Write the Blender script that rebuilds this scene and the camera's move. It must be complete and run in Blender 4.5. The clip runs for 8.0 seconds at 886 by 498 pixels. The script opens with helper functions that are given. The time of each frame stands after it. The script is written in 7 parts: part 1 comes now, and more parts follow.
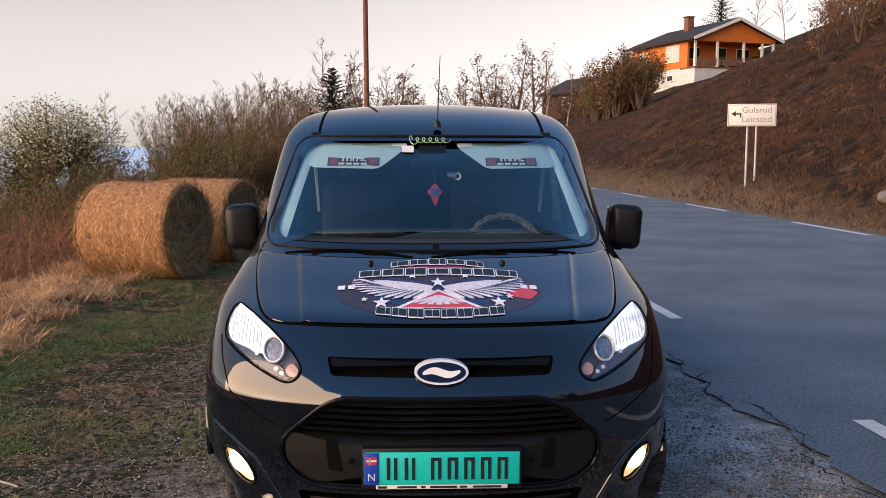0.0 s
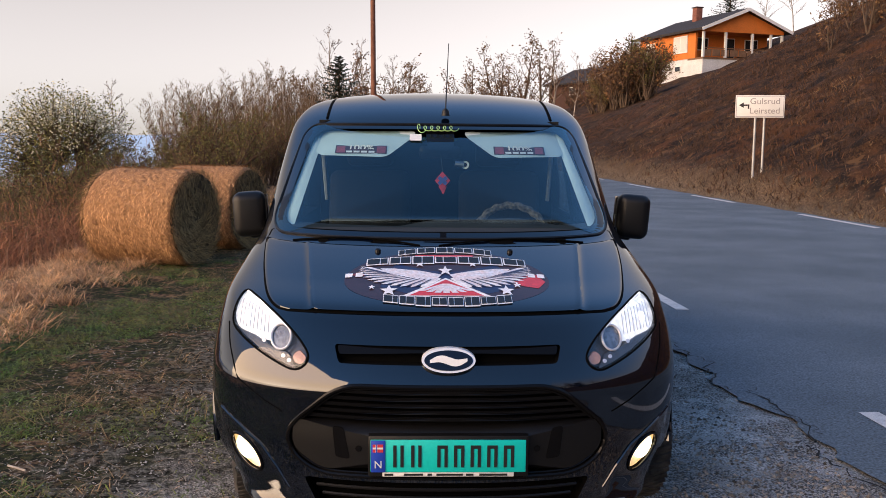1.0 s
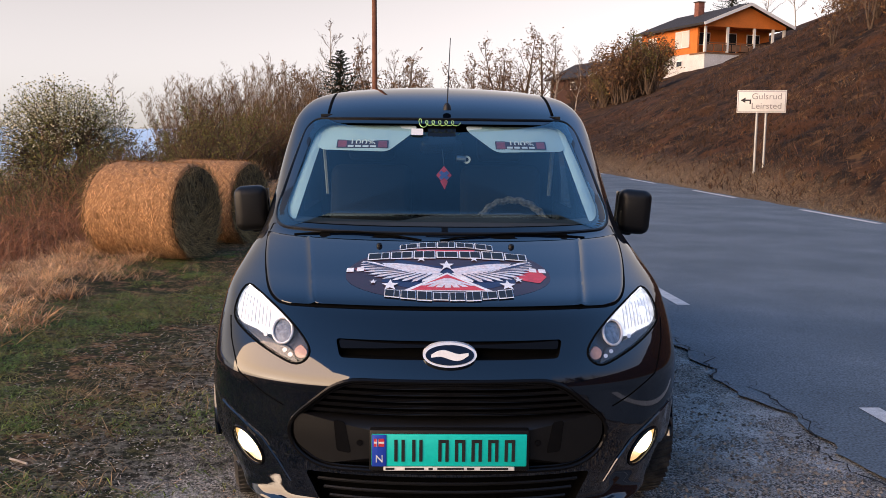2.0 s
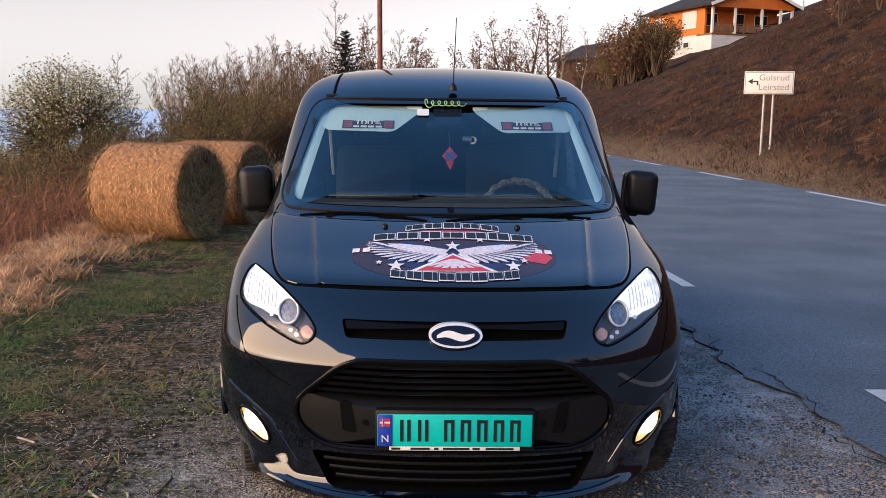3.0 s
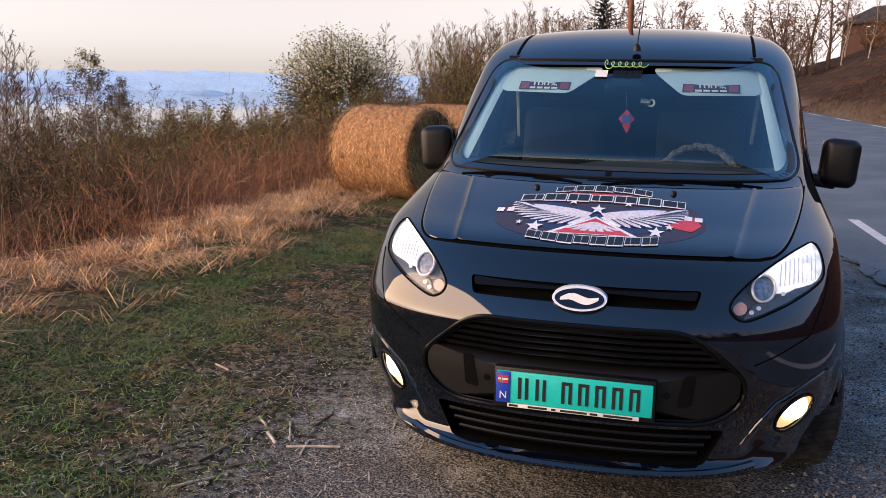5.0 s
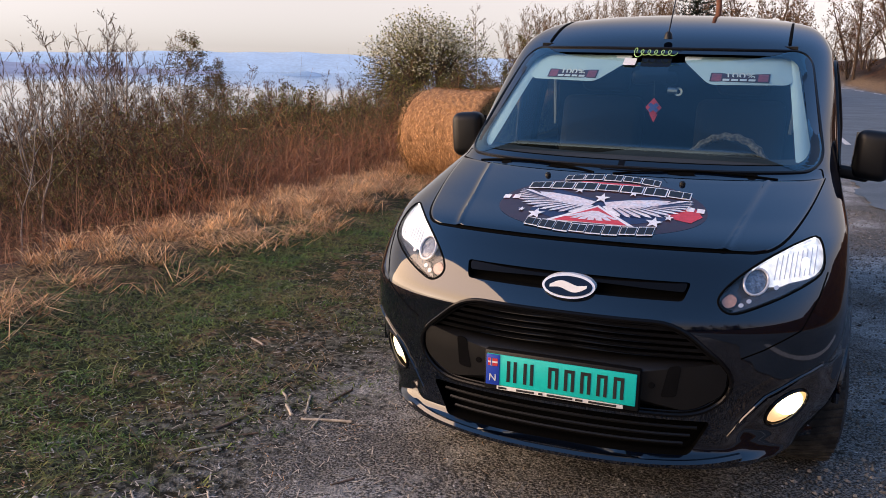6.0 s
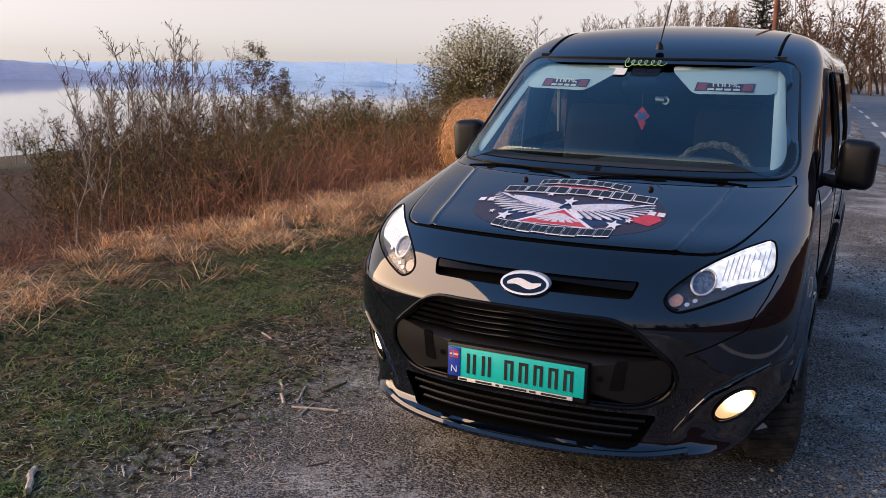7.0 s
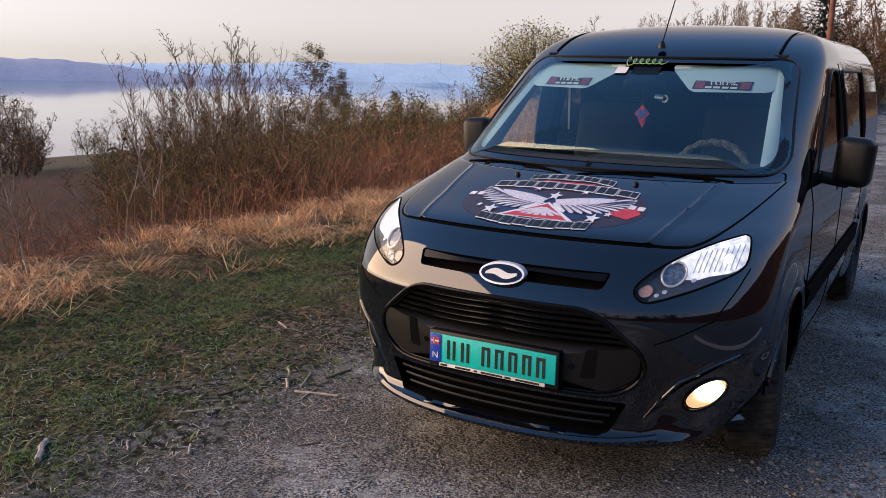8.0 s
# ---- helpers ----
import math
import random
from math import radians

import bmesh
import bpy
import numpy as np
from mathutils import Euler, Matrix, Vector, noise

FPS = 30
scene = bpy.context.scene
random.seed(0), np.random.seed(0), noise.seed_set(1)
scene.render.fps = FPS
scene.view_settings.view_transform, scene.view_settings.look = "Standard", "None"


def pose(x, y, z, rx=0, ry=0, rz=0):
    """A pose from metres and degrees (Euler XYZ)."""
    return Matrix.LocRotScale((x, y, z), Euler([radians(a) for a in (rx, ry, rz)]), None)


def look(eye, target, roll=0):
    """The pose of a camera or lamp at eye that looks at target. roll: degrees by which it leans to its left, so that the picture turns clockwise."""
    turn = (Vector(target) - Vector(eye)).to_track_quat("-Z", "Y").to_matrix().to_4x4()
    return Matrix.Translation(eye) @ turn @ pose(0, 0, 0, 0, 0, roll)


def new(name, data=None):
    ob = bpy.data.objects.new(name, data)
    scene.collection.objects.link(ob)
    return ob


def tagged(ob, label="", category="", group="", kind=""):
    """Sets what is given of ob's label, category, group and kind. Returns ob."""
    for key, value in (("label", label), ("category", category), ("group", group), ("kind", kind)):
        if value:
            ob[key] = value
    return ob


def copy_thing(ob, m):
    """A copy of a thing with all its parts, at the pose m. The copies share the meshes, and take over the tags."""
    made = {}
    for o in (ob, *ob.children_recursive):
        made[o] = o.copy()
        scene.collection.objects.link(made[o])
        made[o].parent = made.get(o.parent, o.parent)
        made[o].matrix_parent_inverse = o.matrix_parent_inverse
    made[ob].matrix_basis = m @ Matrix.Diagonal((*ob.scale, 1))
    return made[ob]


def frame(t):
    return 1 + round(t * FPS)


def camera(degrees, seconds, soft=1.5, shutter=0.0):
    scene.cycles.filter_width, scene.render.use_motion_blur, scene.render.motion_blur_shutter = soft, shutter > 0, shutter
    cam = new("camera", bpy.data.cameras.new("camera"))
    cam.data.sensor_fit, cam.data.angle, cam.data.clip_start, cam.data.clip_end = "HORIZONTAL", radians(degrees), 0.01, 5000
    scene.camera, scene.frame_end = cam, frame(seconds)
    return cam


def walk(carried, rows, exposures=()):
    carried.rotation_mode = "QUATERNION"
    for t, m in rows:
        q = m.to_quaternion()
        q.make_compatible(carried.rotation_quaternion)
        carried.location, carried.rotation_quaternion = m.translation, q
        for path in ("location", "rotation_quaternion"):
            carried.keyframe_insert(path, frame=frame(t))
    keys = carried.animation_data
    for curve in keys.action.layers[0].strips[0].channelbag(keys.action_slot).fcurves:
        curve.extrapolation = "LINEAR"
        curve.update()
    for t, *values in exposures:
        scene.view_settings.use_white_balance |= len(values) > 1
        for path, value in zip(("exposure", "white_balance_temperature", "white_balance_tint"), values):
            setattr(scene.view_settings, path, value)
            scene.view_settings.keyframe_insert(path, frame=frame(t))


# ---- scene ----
cam = camera(52.9, 8.0, 0.72)
PATH = [
    (0, (0.126, 0.102, 1.556), (0.203, 2.089, 1.335), 0.1),
    (0.5, (0.124, 0.102, 1.555), (0.192, 2.088, 1.321), 0.2),
    (1, (0.117, 0.104, 1.551), (0.182, 2.088, 1.307), 0.5),
    (2.5, (0.115, 0.102, 1.552), (0.176, 2.082, 1.282), 0.7),
    (3, (0.112, 0.108, 1.547), (0.164, 2.085, 1.25), 0.7),
    (3.5, (0.1, 0.123, 1.544), (0.142, 2.095, 1.214), 0.6),
    (4, (0.228, 0.204, 1.528), (0.129, 2.172, 1.182), -0.1),
    (4.5, (0.422, 0.256, 1.529), (0.056, 2.189, 1.168), 0.2),
    (5, (0.546, 0.134, 1.523), (0.036, 2.031, 1.147), 1.0),
    (5.2, (0.6, 0.095, 1.528), (0.07, 1.984, 1.144), 1.6),
    (6.3, (1.019, 0.17, 1.555), (0.259, 1.972, 1.138), 1.0),
    (6.5, (1.108, 0.161, 1.542), (0.323, 1.954, 1.134), 1.1),
    (7, (1.298, 0.117, 1.558), (0.462, 1.889, 1.159), 1.4),
    (7.5, (1.475, 0.131, 1.56), (0.562, 1.866, 1.163), 1.3),
    (8, (1.621, 0.122, 1.554), (0.667, 1.834, 1.154), 1.3),
]
EXPOSURES = [
    (0.0, 1.15, 6660, 7), (1.0, 1.15, 6560, 7), (2.5, 1.19, 6510, 8), (3.5, 1.25, 6260, 6), (4.2, 1.25, 6410, 8),
    (4.6, 1.25, 6510, 8), (5.0, 1.27, 6660, 10), (6.5, 1.09, 6560, 9), (7.0, 1.06, 6560, 9), (8.0, 1.01, 6510, 9),
]
walk(cam, [(t, look(eye, target, roll)) for t, eye, target, roll in PATH], EXPOSURES)

# ---- world, sun, exposure ----
SUN_FROM = Vector((-0.88, -0.46, 0.13)).normalized()
world = bpy.data.worlds.new("dusk")
scene.world = world
world.use_nodes = True
wn = world.node_tree.nodes
sky = wn.new("ShaderNodeTexSky")
sky.sky_type = "NISHITA"
sky.sun_disc = False
sky.sun_elevation = math.asin(SUN_FROM.z)
sky.sun_rotation = math.atan2(SUN_FROM.x, SUN_FROM.y)
sky.air_density, sky.dust_density, sky.ozone_density = 0.65, 0.1, 4.0
wn["Background"].inputs["Strength"].default_value = 0.105
haze = wn.new("ShaderNodeHueSaturation")
haze.inputs["Saturation"].default_value = 0.12
blush = wn.new("ShaderNodeMix")
blush.data_type, blush.blend_type = "RGBA", "MULTIPLY"
blush.inputs["Factor"].default_value = 1.0
bearing_of = wn.new("ShaderNodeTexCoord")
height = wn.new("ShaderNodeSeparateXYZ")
rise = wn.new("ShaderNodeMapRange")
rise.interpolation_type = "SMOOTHSTEP"
rise.inputs["From Min"].default_value, rise.inputs["From Max"].default_value = 0.24, 0.70
warmth = wn.new("ShaderNodeMix")
warmth.data_type = "RGBA"
warmth.inputs["A"].default_value, warmth.inputs["B"].default_value = (1.125, 0.99, 0.945, 1), (0.68, 1.42, 2.85, 1)
world.node_tree.links.new(bearing_of.outputs["Generated"], height.inputs[0])
world.node_tree.links.new(height.outputs["Z"], rise.inputs["Value"])
world.node_tree.links.new(rise.outputs["Result"], warmth.inputs["Factor"])
world.node_tree.links.new(warmth.outputs["Result"], blush.inputs["B"])
world.node_tree.links.new(sky.outputs[0], haze.inputs["Color"])
world.node_tree.links.new(haze.outputs[0], blush.inputs["A"])
world.node_tree.links.new(blush.outputs["Result"], wn["Background"].inputs["Color"])
sun = new("sun", bpy.data.lights.new("sun", "SUN"))
sun.data.energy, sun.data.angle, sun.data.color = 3.7, radians(80), (1.0, 0.66, 0.40)
sun.matrix_world = look(SUN_FROM * 50, (0, 0, 0))


# ---- helpers ----
def link(tree, a, b):
    tree.links.new(a, b)


def mat(name, color, rough=0.6, metal=0.0, vary=0.25, scale=8.0, fine=90.0, bump=0.15, tint=None, island=0.0, coat=0.0, dist=0.004):
    """A surface with variation at two scales: a broad stain towards tint and a fine grain, with relief."""
    m = bpy.data.materials.new(name)
    m.use_nodes = True
    t = m.node_tree
    n = t.nodes
    b = n["Principled BSDF"]
    b.inputs["Roughness"].default_value, b.inputs["Metallic"].default_value = rough, metal
    b.inputs["Coat Weight"].default_value = coat
    b.inputs["Coat Roughness"].default_value = 0.03
    geo = n.new("ShaderNodeNewGeometry")
    big, small = n.new("ShaderNodeTexNoise"), n.new("ShaderNodeTexNoise")
    for tex, s, d in ((big, scale, 4), (small, fine, 3)):
        tex.inputs["Scale"].default_value, tex.inputs["Detail"].default_value = s, d
        link(t, geo.outputs["Position"], tex.inputs["Vector"])
    c1 = Vector(color)
    c2 = Vector(tint) if tint else c1 * (1 - vary)
    mix = n.new("ShaderNodeMix")
    mix.data_type = "RGBA"
    ramp = n.new("ShaderNodeMapRange")
    ramp.inputs["From Min"].default_value, ramp.inputs["From Max"].default_value = 0.35, 0.65
    link(t, big.outputs["Fac"], ramp.inputs["Value"])
    link(t, ramp.outputs["Result"], mix.inputs["Factor"])
    mix.inputs["A"].default_value, mix.inputs["B"].default_value = (*c1, 1), (*c2, 1)
    hsv = n.new("ShaderNodeHueSaturation")
    link(t, mix.outputs["Result"], hsv.inputs["Color"])
    val = n.new("ShaderNodeMapRange")
    val.inputs["From Min"].default_value, val.inputs["From Max"].default_value = 0.25, 0.75
    val.inputs["To Min"].default_value, val.inputs["To Max"].default_value = 1 - vary, 1 + vary
    link(t, small.outputs["Fac"], val.inputs["Value"])
    out = val.outputs["Result"]
    if island:
        isl = n.new("ShaderNodeMapRange")
        isl.inputs["To Min"].default_value, isl.inputs["To Max"].default_value = 1 - island, 1 + island
        link(t, geo.outputs["Random Per Island"], isl.inputs["Value"])
        mul = n.new("ShaderNodeMath")
        mul.operation = "MULTIPLY"
        link(t, out, mul.inputs[0])
        link(t, isl.outputs["Result"], mul.inputs[1])
        out = mul.outputs[0]
    link(t, out, hsv.inputs["Value"])
    link(t, hsv.outputs["Color"], b.inputs["Base Color"])
    if bump:
        bp = n.new("ShaderNodeBump")
        bp.inputs["Strength"].default_value, bp.inputs["Distance"].default_value = bump, dist
        link(t, small.outputs["Fac"], bp.inputs["Height"])
        link(t, bp.outputs["Normal"], b.inputs["Normal"])
    return m


def glow(name, color, strength, base=(0.8, 0.8, 0.8), facets=0):
    m = bpy.data.materials.new(name)
    m.use_nodes = True
    b = m.node_tree.nodes["Principled BSDF"]
    b.inputs["Base Color"].default_value = (*base, 1)
    b.inputs["Emission Color"].default_value = (*color, 1)
    b.inputs["Emission Strength"].default_value = strength
    b.inputs["Roughness"].default_value = 0.2
    if facets:
        t = m.node_tree
        geo, tex, rng_ = t.nodes.new("ShaderNodeNewGeometry"), t.nodes.new("ShaderNodeTexVoronoi"), t.nodes.new("ShaderNodeMapRange")
        tex.inputs["Scale"].default_value = facets
        rng_.inputs["From Max"].default_value = 0.8
        rng_.inputs["To Min"].default_value, rng_.inputs["To Max"].default_value = strength, strength * 0.35
        link(t, geo.outputs["Position"], tex.inputs["Vector"])
        link(t, tex.outputs["Distance"], rng_.inputs["Value"])
        link(t, rng_.outputs["Result"], b.inputs["Emission Strength"])
    return m


def glass(name, tint, ior=1.45, rough=0.02, gloss=(1.0, 1.0, 1.0)):
    """Thin pane: clear with a Fresnel gloss."""
    m = bpy.data.materials.new(name)
    m.use_nodes = True
    t = m.node_tree
    n = t.nodes
    n.remove(n["Principled BSDF"])
    tr, gl, fr, mx = n.new("ShaderNodeBsdfTransparent"), n.new("ShaderNodeBsdfGlossy"), n.new("ShaderNodeLayerWeight"), n.new("ShaderNodeMixShader")
    tr.inputs["Color"].default_value = (*tint, 1)
    gl.inputs["Roughness"].default_value = rough
    gl.inputs["Color"].default_value = (*gloss, 1)
    fr.inputs["Blend"].default_value = 0.5
    f0 = ((ior - 1) / (ior + 1)) ** 2
    fifth, gain = n.new("ShaderNodeMath"), n.new("ShaderNodeMath")
    fifth.operation, gain.operation = "POWER", "MULTIPLY_ADD"
    fifth.inputs[1].default_value = 5.0
    gain.inputs[1].default_value, gain.inputs[2].default_value = 1 - f0, f0
    link(t, fr.outputs["Facing"], fifth.inputs[0])
    link(t, fifth.outputs[0], gain.inputs[0])
    link(t, gain.outputs[0], mx.inputs[0])
    link(t, tr.outputs[0], mx.inputs[1])
    link(t, gl.outputs[0], mx.inputs[2])
    link(t, mx.outputs[0], n["Material Output"].inputs["Surface"])
    return m


def mesh_ob(name, verts, faces, material, parent=None, label="", smooth=True, angle=35):
    me = bpy.data.meshes.new(name)
    me.from_pydata([tuple(map(float, v)) for v in verts], [], faces)
    me.materials.append(material)
    if smooth:
        me.polygons.foreach_set("use_smooth", [True] * len(me.polygons))
        me.set_sharp_from_angle(angle=radians(angle))
    ob = new(name, me)
    ob.parent = parent
    return tagged(ob, label)


def part(name, bm, material, parent=None, label="", smooth=True, angle=35, recalc=True):
    """Links a bmesh as one mesh object under a thing or a part."""
    if recalc:
        bmesh.ops.recalc_face_normals(bm, faces=bm.faces)
    me = bpy.data.meshes.new(name)
    bm.to_mesh(me)
    bm.free()
    me.materials.append(material)
    if smooth:
        me.polygons.foreach_set("use_smooth", [True] * len(me.polygons))
        me.set_sharp_from_angle(angle=radians(angle))
    ob = new(name, me)
    ob.parent = parent
    return tagged(ob, label)


def thing(name, m, label, category, group="", kind=""):
    ob = new(name)
    ob.empty_display_size = 0.1
    ob.matrix_world = m
    return tagged(ob, label, category, group, kind)


def box(x0, x1, y0, y1, z0, z1, bevel=0.0, bm=None, seg=2):
    own = bmesh.new()
    r = bmesh.ops.create_cube(own, size=1)
    bmesh.ops.transform(own, matrix=Matrix.LocRotScale(((x0 + x1) / 2, (y0 + y1) / 2, (z0 + z1) / 2), None, (x1 - x0, y1 - y0, z1 - z0)), verts=r["verts"])
    if bevel:
        bmesh.ops.bevel(own, geom=own.edges[:], offset=bevel, segments=seg, affect="EDGES", profile=0.5)
    if bm is None:
        return own
    me = bpy.data.meshes.new("tmp")
    own.to_mesh(me)
    own.free()
    bm.from_mesh(me)
    bpy.data.meshes.remove(me)
    return bm


def turned(bm, m):
    bmesh.ops.transform(bm, matrix=m, verts=bm.verts)
    return bm


def rod(a, b, r0, r1=None, sides=10, cap=True):
    """A tapered rod from a to b."""
    a, b = Vector(a), Vector(b)
    bm = bmesh.new()
    d = b - a
    bmesh.ops.create_cone(bm, cap_ends=cap, segments=sides, radius1=r0, radius2=r0 if r1 is None else r1, depth=d.length,
                          matrix=Matrix.Translation((a + b) / 2) @ d.to_track_quat("Z", "Y").to_matrix().to_4x4())
    return bm


def tube(points, r, sides=6, closed=False):
    """A round bar along a line of points."""
    pts = [Vector(p) for p in points]
    n = len(pts)
    verts, faces = [], []
    up = Vector((0.13, 0.21, 0.97))
    for i, p in enumerate(pts):
        d = (pts[(i + 1) % n] - pts[i - 1]) if closed or 0 < i < n - 1 else (pts[min(i + 1, n - 1)] - pts[max(i - 1, 0)])
        d.normalize()
        s = d.cross(up).normalized()
        q = s.cross(d)
        for k in range(sides):
            a = 2 * math.pi * k / sides
            verts.append(p + s * (r * math.cos(a)) + q * (r * math.sin(a)))
    for i in range(n if closed else n - 1):
        for k in range(sides):
            j, k2 = (i + 1) % n, (k + 1) % sides
            faces.append((i * sides + k, i * sides + k2, j * sides + k2, j * sides + k))
    if not closed:
        faces += [tuple(range(sides))[::-1], tuple((n - 1) * sides + k for k in range(sides))]
    return verts, faces


def lathe(profile, segs=32, axis="x"):
    """Turns a profile of (along, radius) round an axis."""
    verts, faces = [], []
    for a, r in profile:
        for k in range(segs):
            th = 2 * math.pi * k / segs
            c, s = r * math.cos(th), r * math.sin(th)
            verts.append({"x": (a, c, s), "y": (c, a, s), "z": (c, s, a)}[axis])
    for i in range(len(profile) - 1):
        for k in range(segs):
            k2 = (k + 1) % segs
            faces.append((i * segs + k, i * segs + k2, (i + 1) * segs + k2, (i + 1) * segs + k))
    return verts, faces


def bm_of(verts, faces):
    bm = bmesh.new()
    vs = [bm.verts.new(v) for v in verts]
    for f in faces:
        try:
            bm.faces.new([vs[i] for i in f])
        except ValueError:
            pass
    return bm


def pchip(xs, ys):
    """A smooth curve through points that never overshoots."""
    xs, ys = np.array(xs, float), np.array(ys, float)
    h = np.diff(xs)
    d = np.diff(ys) / h
    m = np.zeros_like(ys)
    m[0], m[-1] = d[0], d[-1]
    for i in range(1, len(xs) - 1):
        m[i] = 0 if d[i - 1] * d[i] <= 0 else 2 * d[i - 1] * d[i] / (d[i - 1] + d[i])

    def f(x):
        x = np.clip(x, xs[0], xs[-1])
        i = np.clip(np.searchsorted(xs, x) - 1, 0, len(xs) - 2)
        t = (x - xs[i]) / h[i]
        return ys[i] * (1 + 2 * t) * (1 - t) ** 2 + m[i] * h[i] * t * (1 - t) ** 2 + ys[i + 1] * t * t * (3 - 2 * t) + m[i + 1] * h[i] * t * t * (t - 1)
    return f


def words(name, text, size, m, material, parent, label="", squash=1.0):
    """Writing in the built-in font as a thin mesh."""
    cu = bpy.data.curves.new(name, "FONT")
    cu.body, cu.size, cu.extrude, cu.align_x, cu.align_y = text, size, 0.0015, "CENTER", "CENTER"
    tmp = new("tmp", cu)
    me = bpy.data.meshes.new_from_object(tmp.evaluated_get(bpy.context.evaluated_depsgraph_get()))
    bpy.data.objects.remove(tmp)
    bpy.data.curves.remove(cu)
    me.transform(m @ Matrix.Diagonal((squash, 1, 1, 1)))
    me.name = name
    me.materials.clear()
    me.materials.append(material)
    ob = new(name, me)
    ob.parent = parent
    return tagged(ob, label)


# ---- ground, road, lake ----
def smooth(a, b, x):
    t = np.clip((x - a) / (b - a), 0, 1)
    return t * t * (3 - 2 * t)


def road_left(y):
    return 2.95 - 0.045 * y - 0.0011 * np.clip(y - 40, 0, None) ** 2


def road_right(y):
    return road_left(y) + 6.35


def brow(y):
    """The line where the grass verge breaks away to the slope above the lake."""
    return -3.9 - 0.02 * np.clip(y - 12, 0, 200)


def wob(x, y, s, k=0.0):
    return np.sin(x * s + 1.3 + k) * np.cos(y * s * 0.83 + 0.7 + k) + 0.5 * np.sin(x * s * 2.3 + y * s * 1.9 + k)


def lumps(x, y, f, k=0.0):
    """Smooth random relief between -1 and 1, f knots a metre."""
    x, y = np.asarray(x, float) * f + 31.7 * k, np.asarray(y, float) * f + 17.3 * k
    i, j = np.floor(x), np.floor(y)
    u, v = x - i, y - j
    u, v = u * u * (3 - 2 * u), v * v * (3 - 2 * v)

    def knot(a, b):
        h = np.sin(a * 127.1 + b * 311.7) * 43758.5453
        return (h - np.floor(h)) * 2 - 1
    return (knot(i, j) * (1 - u) + knot(i + 1, j) * u) * (1 - v) + (knot(i, j + 1) * (1 - u) + knot(i + 1, j + 1) * u) * v


LAKE = -50.0


def terrain(x, y):
    x, y = np.asarray(x, float), np.asarray(y, float)
    s = x - road_right(y)
    a = np.clip(np.minimum(s, x - 9.3 + 0.045 * y + 0.035 * np.clip(y - 60, 0, None)) - 0.35 - 0.7 * smooth(24, 19, y), 0, None)
    steep = 0.525 - 0.165 * smooth(40, 85, y) - 0.08 * smooth(95, 140, y)
    bank = steep * np.minimum(a, 46 + 0 * a) * smooth(-0.4, 1.4, a)
    bank = bank + smooth(0.5, 3, a) * (0.12 * lumps(x, y, 1.1) + 0.10 * lumps(x, y, 2.1, 1.0)) + smooth(1.5, 8, a) * 0.22 * lumps(x, y, 0.45, 2.0) + smooth(8, 30, a) * 0.35 * lumps(x, y, 0.09, 3.0)
    bank = bank * (1 - 0.6 * smooth(120, 190, y))
    d = np.clip(brow(y) - x, 0, None)
    drop = -0.30 * d * smooth(0, 2.0, d) + 0.18 * np.clip(d - 9, 0, None) + smooth(2, 14, d) * 0.18 * wob(x, y, 0.35)
    near = 0.012 * wob(x, y, 2.1) + 0.006 * wob(x, y, 6.7, 2.0)
    flat = smooth(-3.5, -1.8, x) * (1 - smooth(1.6, 2.1, x))
    z = near * (1 - 0.3 * flat) * (1 - smooth(1.7, 2.3, x) * (1 - smooth(0.0, 0.4, s))) + bank + drop
    z = np.where((x > -3.9) & (s < 0.3), z + 0.035 * smooth(-2.6, -3.6, x) , z)
    return np.maximum(z, LAKE - 3)


def axis_steps(inner, lo, hi, step, grow):
    a = list(np.arange(inner[0], inner[1] + 1e-6, step))
    s, v = step, inner[1]
    while v < hi:
        s *= grow
        v += s
        a.append(v)
    s, v = step, inner[0]
    while v > lo:
        s *= grow
        v -= s
        a.insert(0, v)
    return np.array(a)


gx = axis_steps((-7, 22), -1500, 900, 0.22, 1.10)
gy = axis_steps((-1, 40), -900, 1600, 0.22, 1.09)
GX, GY = np.meshgrid(gx, gy)
GZ = terrain(GX, GY)
ny, nx = GX.shape
idx = np.arange(nx * ny).reshape(ny, nx)
quads = np.stack([idx[:-1, :-1], idx[:-1, 1:], idx[1:, 1:], idx[1:, :-1]], -1).reshape(-1, 4)
ground_mat = bpy.data.materials.new("verge_ground")
ground_mat.use_nodes = True


